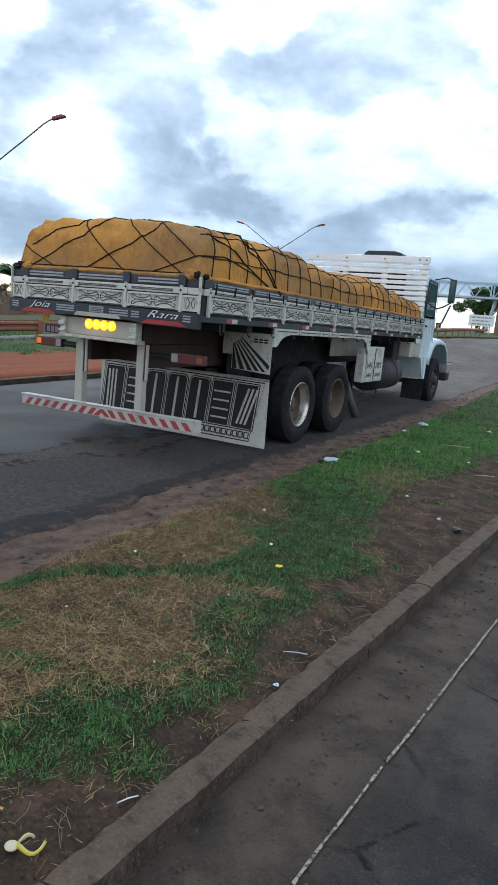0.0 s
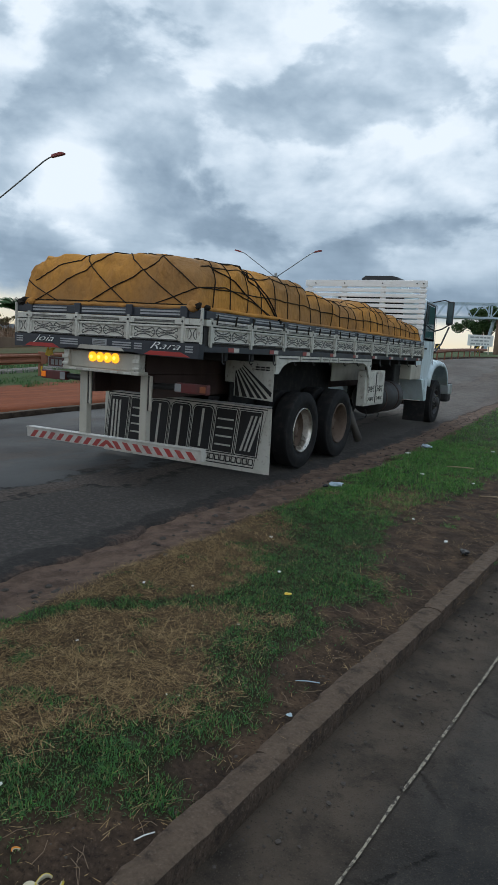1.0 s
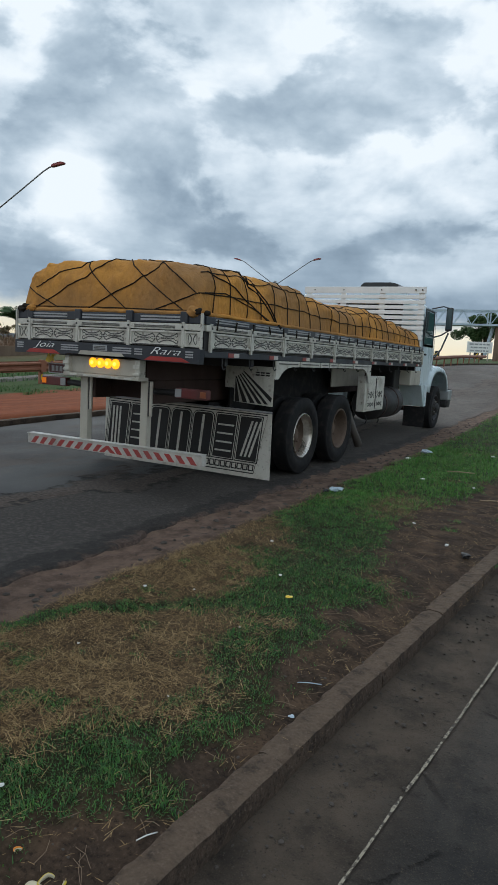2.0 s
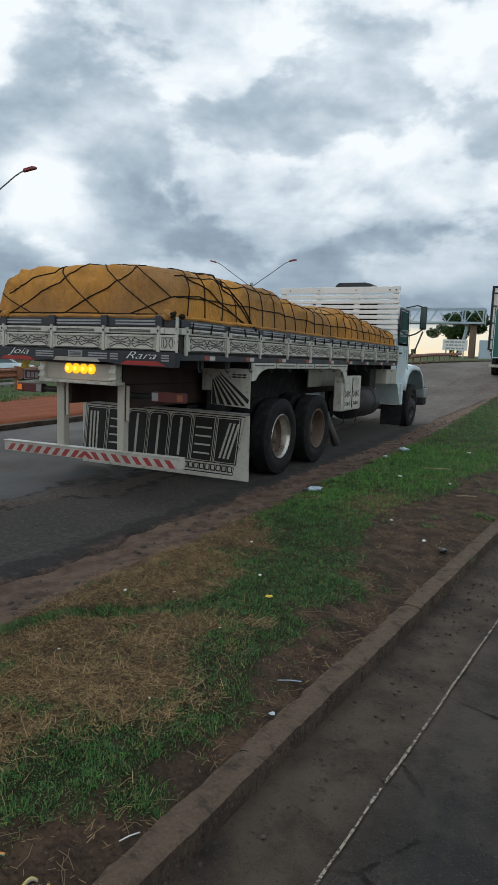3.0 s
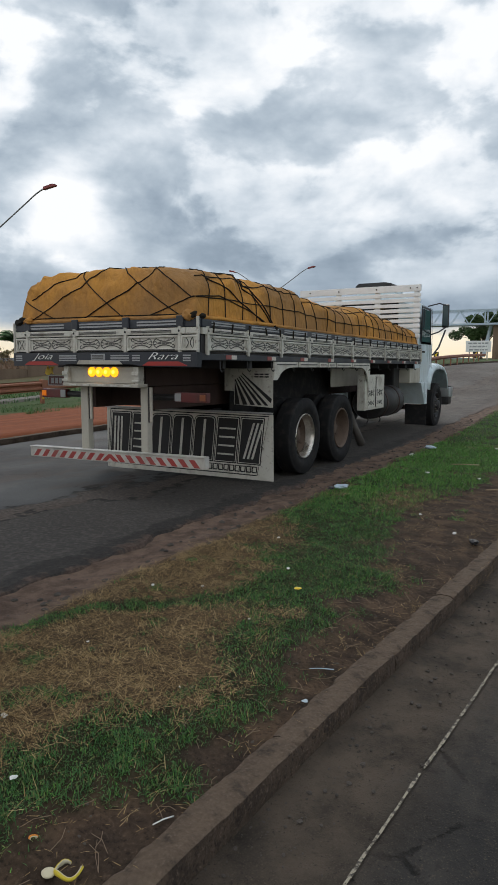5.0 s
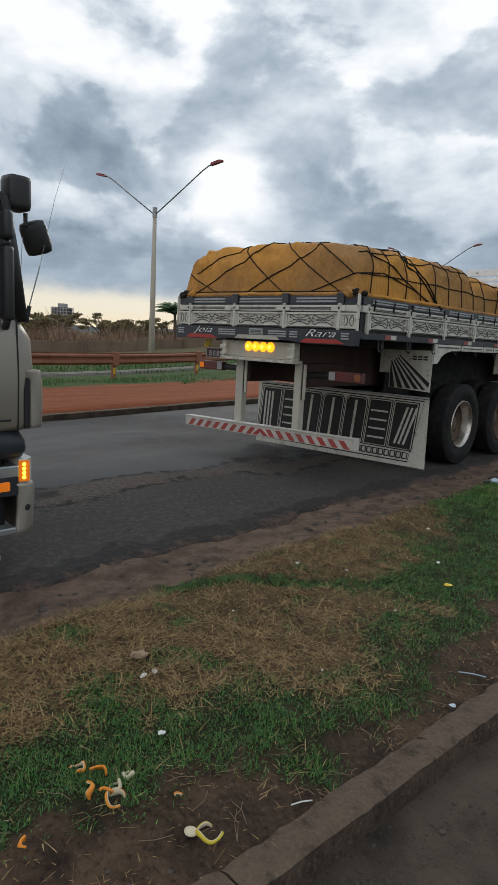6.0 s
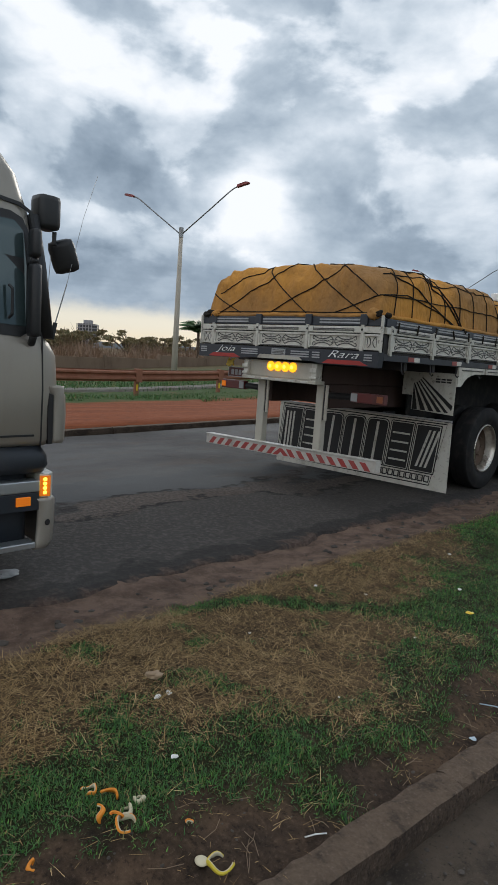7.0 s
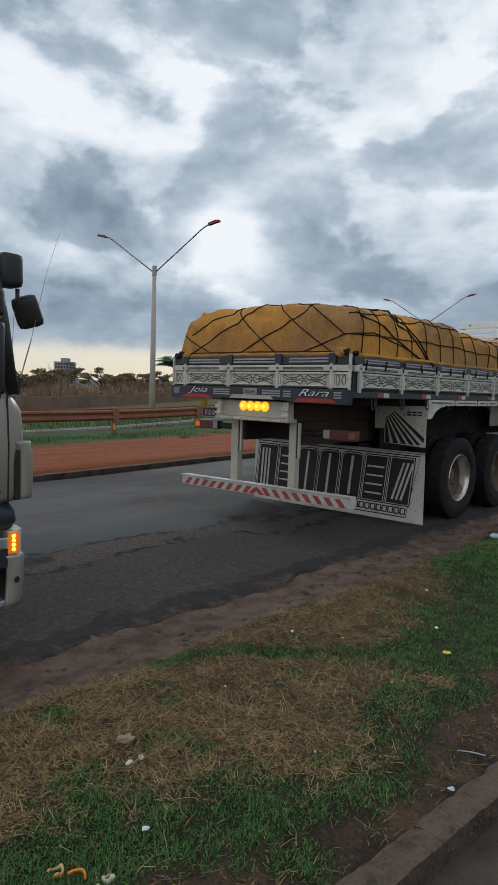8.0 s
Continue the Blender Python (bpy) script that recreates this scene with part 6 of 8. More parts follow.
# ---------------------------------------------------------------- second truck, standing behind
def build_silver_truck():
    S = base("tractor_truck", pose(-0.022, -3.277, 0), "champagne silver cab-over truck with its amber indicator lit", "truck")

    def shell(levels, hw, back, r, name, material, label=""):
        """A body with rounded front corners; levels are (z, y of the front, inset of the side)."""
        bm = bmesh.new()
        rings = []
        for z, f, ins in levels:
            w = hw - ins
            pts = [(-w, back), (-w, f - r)]
            pts += [(-w + r * (1 - math.cos(a)), f - r + r * math.sin(a)) for a in (0.4, 0.8, 1.2)]
            pts += [(-w + r, f), (-w * 0.5, f + 0.02), (0, f + 0.03), (w * 0.5, f + 0.02), (w - r, f)]
            pts += [(w - r * (1 - math.cos(a)), f - r + r * math.sin(a)) for a in (1.2, 0.8, 0.4)]
            pts += [(w, f - r), (w, back)]
            rings.append([bm.verts.new((x, y, z)) for x, y in pts])
        for a, b in zip(rings, rings[1:]):
            for j in range(len(a)):
                bm.faces.new((a[j], a[(j + 1) % len(a)], b[(j + 1) % len(a)], b[j]))
        bm.faces.new(rings[0][::-1])
        bm.faces.new(rings[-1])
        return part(name, bm, material, S, label, True)

    cab = shell([(0.865, -0.04, 0.03), (0.90, -0.03, 0.0), (1.16, 0.0, 0.0), (1.40, -0.02, 0.0), (1.47, -0.06, 0.005), (1.52, -0.11, 0.01), (1.9, -0.15, 0.03), (2.22, -0.19, 0.06), (2.30, -0.22, 0.07), (2.40, -0.255, 0.07), (2.50, -0.34, 0.08), (2.62, -0.52, 0.11), (2.74, -0.85, 0.17), (2.80, -1.2, 0.28), (2.82, -1.6, 0.42)], 1.25, -2.1, 0.11, "cab", "silver", "champagne silver cab shell")
    # side windows with seal, door seams and trim
    for s in (-1, 1):
        m = pose(1.245 * s, 0, 0, 0, -2.2 * s, 90 * s)
        k = 1 if s > 0 else -1

        def flip(pts):
            return pts if s > 0 else [(-u, v) for u, v in pts][::-1]

        def side_sheet(name, pts, off, thick, material, label=""):
            """A sheet lying on the cab's leaning side."""
            bm = bmesh.new()
            ins = lambda z: float(np.interp(z, [0.9, 1.47, 1.52, 1.9, 2.22, 2.30], [0.0, 0.005, 0.01, 0.03, 0.06, 0.07]))
            a = [bm.verts.new((s * (1.25 - ins(z) + off), y, z)) for y, z in pts]
            b = [bm.verts.new((s * (1.25 - ins(z) + off - thick), y, z)) for y, z in pts]
            bm.faces.new(a)
            bm.faces.new(b[::-1])
            for q in range(len(a)):
                bm.faces.new((a[q], b[q], b[(q + 1) % len(a)], a[(q + 1) % len(a)]))
            part(name, bm, material, cab, label)

        side_sheet("window_seal", [(-1.20, 1.54), (-0.28, 1.50), (-0.215, 1.54), (-0.215, 1.9), (-0.23, 2.10), (-0.26, 2.16), (-0.33, 2.19), (-1.20, 2.20)], 0.005, 0.03, "plastic")
        side_sheet("door_window", [(-1.14, 1.60), (-0.25, 1.56), (-0.245, 1.9), (-0.26, 2.09), (-0.31, 2.14), (-1.14, 2.16)], 0.009, 0.01, "glass", "dark side window reflecting the sky")
        bm = bmesh.new()
        ribbon(bm, flip([(-0.145, 0.87), (-0.14, 1.2), (-0.15, 1.50), (-0.17, 1.56)]), 0.009, 0.004)
        part("door_seam", bm, "ink", cab).matrix_basis = pose(1.252 * s, 0, 0, 0, 0, 90 * s)
        bm = bmesh.new()
        box(bm, -0.40, -0.19, -0.004, 0.004, 0.925, 0.937)
        part("door_trim", bm, "plastic", cab).matrix_basis = pose(1.252, 0, 0, 0, 0, 90) if s > 0 else pose(-1.252, -0.59, 0, 0, 0, -90)
        bm = bmesh.new()
        ribbon(bm, flip([(-1.3, 2.27), (-0.45, 2.255), (-0.28, 2.235), (-0.21, 2.20), (-0.185, 2.1), (-0.18, 1.55)]), 0.02, 0.01)
        part("roof_gutter", bm, "plastic", cab).matrix_basis = pose(1.20 * s, 0, 0, 0, 0, 90 * s)
        # black front pillar
        bm = bmesh.new()
        tube(bm, [(1.19 * s, -0.10, 1.50), (1.165 * s, -0.135, 1.9), (1.13 * s, -0.165, 2.2)], [0.05, 0.042, 0.036], 10)
        part("front_pillar", bm, "plastic", cab, smooth=True)
        # corner wing, with a black sheet painting the shaded air gap behind it
        bm = bmesh.new()
        rows = []
        for z, f in ((0.88, 0.035), (0.90, 0.05), (1.05, 0.055), (1.16, 0.05), (1.21, 0.02), (1.225, -0.02)):
            rows.append([bm.verts.new((s * x, y, z)) for x, y in ((1.245, -0.075 - (0.03 if z > 1.2 else 0)), (1.262, -0.045), (1.25, 0.0), (1.20, f - 0.012), (1.10, f), (1.10, f - 0.04), (1.2, -0.04))])
        for a, b in zip(rows, rows[1:]):
            for j in range(len(a)):
                bm.faces.new((a[j], a[(j + 1) % len(a)], b[(j + 1) % len(a)], b[j]))
        bm.faces.new(rows[0])
        bm.faces.new(rows[-1][::-1])
        part("corner_wing", bm, "silver", cab, smooth=True)
        bm = bmesh.new()
        prism(bm, flip([(-0.10, 0.875), (-0.07, 0.875), (-0.07, 1.17), (-0.095, 1.18), (-0.105, 1.1)]), 0.02)
        part("air_gap", bm, "ink", cab).matrix_basis = pose(1.2535 * s, 0, 0, 0, 0, 90 * s)
        # mirrors
        bm = bmesh.new()
        box(bm, s * 1.31 - 0.045, s * 1.31 + 0.045, -0.265, -0.205, 1.50, 1.91, 0.028)
        part("mirror", bm, "plastic", cab, "black mirror housing", True)
        bm = bmesh.new()
        box(bm, s * 1.30 - 0.045, s * 1.30 + 0.045, -0.26, -0.205, 1.94, 2.10, 0.026)
        part("mirror", bm, "plastic", cab, "black mirror housing", True)
        for z0, z1 in ((1.47, 1.49), (1.905, 1.915)):
            bm = bmesh.new()
            tube(bm, [(1.20 * s, -0.20, z0), (1.26 * s, -0.22, z0), (1.31 * s, -0.235, z1 + 0.02)], 0.022, 10)
            part("mirror_arm", bm, "plastic", cab, smooth=True)
        bm = bmesh.new()
        tube(bm, [(1.262 * s, -0.36, 1.60), (1.285 * s, -0.35, 1.62), (1.285 * s, -0.35, 1.76), (1.262 * s, -0.36, 1.78)], 0.008, 8)
        part("grab_rail", bm, "plastic", cab)
        bm = bmesh.new()
        box(bm, s * 1.10 - 0.07, s * 1.10 + 0.07, -0.14, 0.0, 2.135, 2.335, 0.035)
        part("visor_mirror", bm, "plastic", cab, "black mirror housing under the visor", True)
        bm = bmesh.new()
        tube(bm, [(1.08 * s, 0.0, 2.14), (1.08 * s, 0.0, 2.07), (1.08 * s, 0.06, 2.045)], 0.014, 8)
        part("mirror_arm", bm, "plastic", cab)
        bm = bmesh.new()
        box(bm, -0.08, 0.08, -0.045, 0.045, -0.10, 0.10, 0.04)
        part("kerb_mirror", bm, "plastic", cab, "small black downward mirror", True).matrix_basis = pose(1.065 * s, 0.075, 2.01, 15, -16 * s, 55 * s)
        # antennas
        bm = bmesh.new()
        tube(bm, [(1.12 * s, -0.02, 1.50), (1.12 * s, 0.0, 1.60)], 0.014, 8)
        an = part("antenna_base", bm, "plastic", cab)
        bm = bmesh.new()
        tube(bm, [(1.12 * s, 0.0, 1.60), (1.12 * s, 0.07, 1.84)], 0.004, 6)
        part("antenna_rod", bm, "steelwire", an)
        bm = bmesh.new()
        tube(bm, [(1.12 * s, 0.07, 1.84), (1.12 * s, 0.17, 2.25), (1.12 * s, 0.26, 2.52)], 0.0016, 5)
        part("antenna_whip", bm, "steelwire", an)
        bm = bmesh.new()
        tube(bm, [(1.08 * s, -0.05, 1.50), (1.08 * s, -0.02, 2.0)], 0.002, 5)
        part("antenna_whip", bm, "steelwire", an)
    bm = bmesh.new()
    prism(bm, [(-1.05, 1.54), (1.05, 1.54), (1.0, 2.20), (-1.0, 2.20)], 0.02)
    part("windscreen", bm, "glass", cab).matrix_basis = pose(0, -0.15, 0, -6.6, 0, 180) @ pose(0, -0.19, 0)
    bm = bmesh.new()
    box(bm, -0.95, 0.95, 0.02, 0.05, 0.92, 1.42, 0.01)
    gr = part("grille", bm, "plastic", cab)
    for k in range(5):
        part("grille_bar", box(bmesh.new(), -0.93, 0.93, 0.05, 0.06, 0.97 + 0.09 * k, 1.01 + 0.09 * k, 0.003), "silver", gr)

    # lower front: skirt, steps, lamps and bumper corners
    shell([(0.70, -0.07, 0.02), (0.74, -0.05, 0.01), (0.80, -0.06, 0.01), (0.86, -0.09, 0.03)], 1.25, -0.75, 0.10, "bumper_top", "bluegrey", "dark blue-grey bumper top")
    shell([(0.26, -0.16, 0.10), (0.70, -0.16, 0.10)], 1.25, -0.7, 0.06, "step_well", "bluegrey")
    for s in (-1, 1):
        for z0, z1, y1 in ((0.585, 0.655, -0.135), (0.235, 0.275, -0.155)):
            bm = bmesh.new()
            box(bm, s * 1.24 - 0.10, s * 1.24, -0.75, y1, z0, z1, 0.008)
            part("step", bm, "alu", S, "ribbed aluminium step")
        bm = bmesh.new()
        box(bm, s * 1.235 - 0.05, s * 1.235, -0.75, -0.135, 0.47, 0.583, 0.006)
        part("step_riser", bm, "bluegrey", S)
        bm = bmesh.new()
        box(bm, s * 1.238 - 0.006 * s, s * 1.238 + 0.008 * s, -0.285, -0.195, 0.505, 0.56, 0.004)
        part("side_marker", bm, "amberdull", S, "orange side marker lamp")
        # headlamp with lit indicator
        bm = bmesh.new()
        rows = []
        for z in (0.545, 0.69):
            rows.append([bm.verts.new((s * x, y, z)) for x, y in ((1.225, -0.13), (1.24, -0.08), (1.20, -0.035), (1.05, -0.01), (0.80, 0.0), (0.80, -0.13))])
        for j in range(6):
            bm.faces.new((rows[0][j], rows[0][(j + 1) % 6], rows[1][(j + 1) % 6], rows[1][j]))
        bm.faces.new(rows[0][::-1])
        bm.faces.new(rows[1])
        hl = part("headlamp", bm, "clearlens", S, "wrap-round headlamp")
        bm = bmesh.new()
        prism(bm, [(-0.032, 0.555), (0.032, 0.555), (0.032, 0.68), (-0.032, 0.68)], 0.01)
        part("indicator", bm, "amberdull", hl, "amber indicator lens").matrix_basis = pose(1.244 * s, -0.105, 0, 0, 0, 74 * s)
        for k in range(4):
            bm = bmesh.new()
            bmesh.ops.create_icosphere(bm, subdivisions=2, radius=0.012, matrix=Matrix.Translation((1.244 * s, -0.105, 0.578 + 0.027 * k)))
            part("indicator_bulb", bm, "ambercore", hl, smooth=True)
        # silver bumper corner
        bm = bmesh.new()
        rows = []
        for z, o in ((0.225, -0.03), (0.26, -0.01), (0.40, 0.0), (0.52, 0.0), (0.54, -0.015)):
            rows.append([bm.verts.new((s * x, y + o, z)) for x, y in ((1.225, -0.145), (1.245, -0.13), (1.24, -0.06), (1.19, -0.01), (1.05, 0.015), (0.7, 0.03), (0.7, -0.02), (1.15, -0.06))])
        for a, b in zip(rows, rows[1:]):
            for j in range(len(a)):
                bm.faces.new((a[j], a[(j + 1) % len(a)], b[(j + 1) % len(a)], b[j]))
        bm.faces.new(rows[0])
        bm.faces.new(rows[-1][::-1])
        bc = part("bumper_corner", bm, "silver", S, "silver bumper corner", True)
        # raised black disc gives the dark inside of a hole by colour
        bm = bmesh.new()
        revolve(bm, [(0.0, 0.004), (0.014, 0.004), (0.02, 0.0)], 14)
        part("tow_hole", bm, "ink", bc).matrix_basis = pose(1.247 * s, -0.085, 0.39, 0, 0, 10 if s > 0 else 170)
        wheel(S, 1.08 * s, -1.45, 0.50, s, "rimpaint", False).scale = (0.96, 0.96, 0.96)
        bm = bmesh.new()
        tube(bm, [(1.12 * s, -1.45 + 0.62 * math.cos(a), 0.5 + 0.62 * math.sin(a)) for a in (math.pi * k / 12 for k in range(13))], 0.05, 8)
        part("wheel_arch", bm, "plastic", S, smooth=True)
    bm = bmesh.new()
    box(bm, -0.7, 0.7, -0.05, 0.02, 0.26, 0.68, 0.02)
    part("bumper", bm, "plastic", S)
    for x in (-0.4, 0.4):
        bm = bmesh.new()
        box(bm, x - 0.05, x + 0.05, -3.6, -0.3, 0.62, 0.84, 0.006)
        part("chassis_rail", bm, "black", S)
    bm = bmesh.new()
    tube(bm, [(-1.0, -1.45, 0.48), (1.0, -1.45, 0.48)], 0.06, 8)
    part("front_axle", bm, "black", S)


# ---------------------------------------------------------------- across the road
def build_guard_rail():
    R = base("guard_rail", pose(-11.3, 0, 0), "rust-red dusted steel guard rail on posts", "guard rail")
    prof = [(0.0, 0.86), (-0.02, 0.845), (0.055, 0.80), (0.055, 0.75), (-0.02, 0.70), (-0.02, 0.66), (0.055, 0.61), (0.055, 0.56), (-0.02, 0.51), (0.0, 0.495)]
    posts = [-5.2 + 4.0 * k for k in range(14)]

    def at(y):
        return LEFT(y) + bend(y), y, rise(y) - 0.03

    for a, b in zip(posts, posts[1:]):
        bm = bmesh.new()
        rows = []
        for y in np.linspace(a - 0.12, b + 0.12, 5):
            ox, oy, oz = at(float(y))
            rows.append([bm.verts.new((ox + u + (0.006 if y > b else 0), oy, oz + v)) for u, v in prof] + [bm.verts.new((ox + u - 0.012, oy, oz + v)) for u, v in prof[::-1]])
        n = len(rows[0])
        for p, q in zip(rows, rows[1:]):
            for j in range(n):
                bm.faces.new((p[j], p[(j + 1) % n], q[(j + 1) % n], q[j]))
        part("rail_beam", bm, "guard", R, smooth=False)
    first = None
    for y in posts:
        ox, oy, oz = at(y)
        if first is None:
            bm = bmesh.new()
            box(bm, -0.13, -0.03, -0.07, 0.07, -0.3, 0.90, 0.01)
            box(bm, -0.03, 0.075, -0.12, 0.12, 0.47, 0.885, 0.01)
            first = part("rail_post", bm, "guard", R)
            bm = bmesh.new()
            box(bm, -0.029, -0.022, -0.035, 0.035, 0.20, 0.40, 0.002)
            refl = part("reflector", bm, "yellow", first, "yellow reflector strip")
            first.matrix_basis = pose(ox, oy, oz)
        else:
            o = again("rail_post", first, R, pose(ox, oy, oz))
            again("reflector", refl, o, Matrix())


def build_drain():
    ys = spaced([(-12, 1.0), (60, 2)])
    prof = [(-13.86, -0.10), (-13.86, 0.10), (-13.80, 0.10), (-13.77, 0.04), (-13.50, 0.04), (-13.47, 0.08), (-13.4, 0.08), (-13.4, -0.10)]
    verts = [(u + LEFT(y) + bend(y), y, v + rise(y) - 0.04) for y in ys for u, v in prof]
    n = len(prof)
    faces = [(j * n + i, j * n + i + 1, (j + 1) * n + i + 1, (j + 1) * n + i) for j in range(len(ys) - 1) for i in range(n - 1)]
    tagged(raw("drain_channel", verts, faces, "concrete"), "pale concrete drain channel in the grass", "drain", kind="structure")
    bm = bmesh.new()
    for k in range(24):
        up = 0.88 * rise(-18 + 4.0 * k) - 0.04
        shift = LEFT(-18 + 4.0 * k) * 0.7
        box(bm, -27.2 + shift, -27.0 + shift, -20 + 4.0 * k, -16.03 + 4.0 * k, up - 0.9, up + 0.62 + 0.04 * (k % 3), 0.01)
        box(bm, -27.24 + shift, -26.96 + shift, -20.15 + 4.0 * k, -20.03 + 4.0 * k, up - 0.9, up + 0.72, 0.01)
    tagged(mesh_object("wall_low", bm, "wallbrown"), "low stained brown wall", "wall", kind="structure")


def street_lamp(m, turn):
    L = base("street_lamp", m, "tall concrete street lamp with two slanting arms and red heads", "street lamp", "street lamps")
    bm = bmesh.new()
    tube(bm, [(0, 0, -0.3), (0, 0, 3.0), (0, 0, 7.75)], [0.18, 0.145, 0.10], 14)
    part("pole", bm, "pole", L, smooth=True)
    bm = bmesh.new()
    tube(bm, [(0, 0, 7.55), (0, 0, 8.05)], [0.125, 0.12], 12)
    part("collar", bm, "stripe", L)
    for s in (-1, 1):
        bm = bmesh.new()
        tube(bm, [(0.1 * s, 0, 7.75), (1.75 * s, 0, 8.85), (2.9 * s, 0, 9.63), (3.22 * s, 0, 9.80), (3.45 * s, 0, 9.86)], 0.034, 8)
        arm = part("arm", bm, "armgrey", L, smooth=True)
        bm = bmesh.new()
        prism(bm, [(-0.34, -0.04), (0.32, -0.05), (0.35, 0.015), (0.18, 0.08), (-0.27, 0.07)], 0.2, pose(0, -0.10, 0))
        part("lamp_head", bm, "lampred", arm, "red lamp head").matrix_basis = pose(3.68 * s, 0, 9.91, 0, -12 * s, 0)
    return L


def leaves_mesh(centres, radii, count, size, rnd, flat=0.8):
    """Many small leaf quads spread through clumps."""
    c = np.array(centres)
    r = np.array(radii)
    pick = rnd.integers(0, len(c), count)
    d = rnd.normal(size=(count, 3))
    d /= np.linalg.norm(d, axis=1)[:, None]
    p = c[pick] + d * (r[pick] * rnd.random(count) ** 0.45)[:, None] * np.array([1, 1, flat])
    a = rnd.normal(size=(count, 3))
    a /= np.linalg.norm(a, axis=1)[:, None]
    b = np.cross(a, rnd.normal(size=(count, 3)))
    b /= np.linalg.norm(b, axis=1)[:, None]
    s = (size * rnd.uniform(0.6, 1.4, count))[:, None]
    v = np.stack([p - a * s, p - b * s * 0.5, p + a * s, p + b * s * 0.5], 1).reshape(-1, 3)
    f = np.arange(count)[:, None] * 4 + np.array([[0, 1, 2, 3]])
    return v, f


def tree(m, height, spread, crown_low, leaf, label, seed, limbs=8, clumps=26, count=9000, size=0.12, clump_r=0.8, flat=0.75, group="trees"):
    rnd = np.random.default_rng(seed)
    T = base("tree", m, label, "tree", group)
    bm = bmesh.new()
    sway = rnd.uniform(-0.25, 0.25, 2)
    fork = crown_low * 0.8
    tube(bm, [(0, 0, -0.2), (sway[0] * 0.3, sway[1] * 0.3, fork * 0.5), (sway[0], sway[1], fork)], [height * 0.035, height * 0.026, height * 0.022], 9)
    tips = []
    for k in range(limbs):
        a = 2 * math.pi * (k + rnd.uniform(-0.3, 0.3)) / limbs
        r = spread * rnd.uniform(0.45, 0.85)
        top = crown_low + (height - crown_low) * rnd.uniform(0.35, 0.95)
        end = (sway[0] + r * math.cos(a), sway[1] + r * math.sin(a), top)
        mid = (sway[0] + r * 0.4 * math.cos(a), sway[1] + r * 0.4 * math.sin(a), fork + (top - fork) * 0.6)
        tube(bm, [(sway[0], sway[1], fork * 0.95), mid, end], [height * 0.018, height * 0.010, height * 0.003], 6)
        tips += [end, mid]
        for j in range(2):
            e2 = (end[0] + rnd.uniform(-0.3, 0.3) * spread, end[1] + rnd.uniform(-0.3, 0.3) * spread, top + rnd.uniform(-0.15, 0.2) * (height - crown_low))
            tube(bm, [mid, e2], [height * 0.007, height * 0.002], 5)
            tips.append(e2)
    part("trunk", bm, "bark", T, smooth=True)
    cs = [tips[i] for i in rnd.integers(0, len(tips), clumps)]
    cs = [(x + rnd.uniform(-0.4, 0.4) * clump_r, y + rnd.uniform(-0.4, 0.4) * clump_r, min(z, height - clump_r * 0.5)) for x, y, z in cs]
    v, f = leaves_mesh(cs, rnd.uniform(0.5, 1.1, clumps) * clump_r, count, size, rnd, flat)
    o = raw("crown", v, f, leaf)
    o.parent = T
    return T


def palm(m, height):
    P = base("palm_tree", m, "palm with drooping fronds behind the street lamp", "palm")
    bm = bmesh.new()
    tube(bm, [(0, 0, -0.2), (0.05, 0, height * 0.5), (0.02, 0, height)], [0.16, 0.13, 0.11], 10)
    part("trunk", bm, "bark", P, smooth=True)
    rnd = random.Random(3)
    for k in range(46):
        a = 2 * math.pi * k / 46 + rnd.uniform(-0.15, 0.15)
        up, ln = rnd.uniform(0.55, 1.55), rnd.uniform(1.6, 2.5)
        verts, faces, prev = [], [], None
        for j in range(25):
            t = j / 24
            r = ln * (t * math.cos(up) + 0.15 * t * t)
            z = ln * (t * math.sin(up) - 0.60 * t * t)
            c = Vector((r * math.cos(a), r * math.sin(a), height + z))
            side = Vector((-math.sin(a), math.cos(a), 0))
            fl = 0.42 * math.sin(math.pi * min(t * 0.9 + 0.1, 1.0)) + 0.03
            verts.append(c)
            mid = len(verts) - 1
            if prev is not None:
                verts.append(c + Vector((0, 0, 0.03)))
                faces.append((prev, mid, mid + 1))
            prev = mid
            for s in (-1, 1):
                n = len(verts) - 1
                e = c + side * s * fl + Vector((math.cos(a), math.sin(a), 0)) * 0.12 - Vector((0, 0, fl * 0.55))
                verts += [c + Vector((math.cos(a), math.sin(a), -0.1)) * 0.09, e]
                faces.append((mid, n + 1, n + 2))
        o = raw("frond", verts, faces, "palmleaf")
        o.parent = P


def tower(m):
    B = base("apartment_building", m, "distant unfinished concrete tower block", "building")
    part("core", box(bmesh.new(), -7.2, 7.2, -6, 6, 0, 42), "towerdark", B)
    for k in range(15):
        part("floor_slab", box(bmesh.new(), -8, 8, -7, 7, 2.9 * k, 2.9 * k + 0.7), "tower", B)
    for x in (-7.7, -4.6, -1.6, 1.6, 4.6, 7.7):
        for y in (-6.7, 6.7):
            part("column", box(bmesh.new(), x - 0.35, x + 0.35, y - 0.25, y + 0.25, 0, 42), "tower", B)
    part("roof_room", box(bmesh.new(), -3, 4, -3, 3, 42, 45.5), "tower", B)


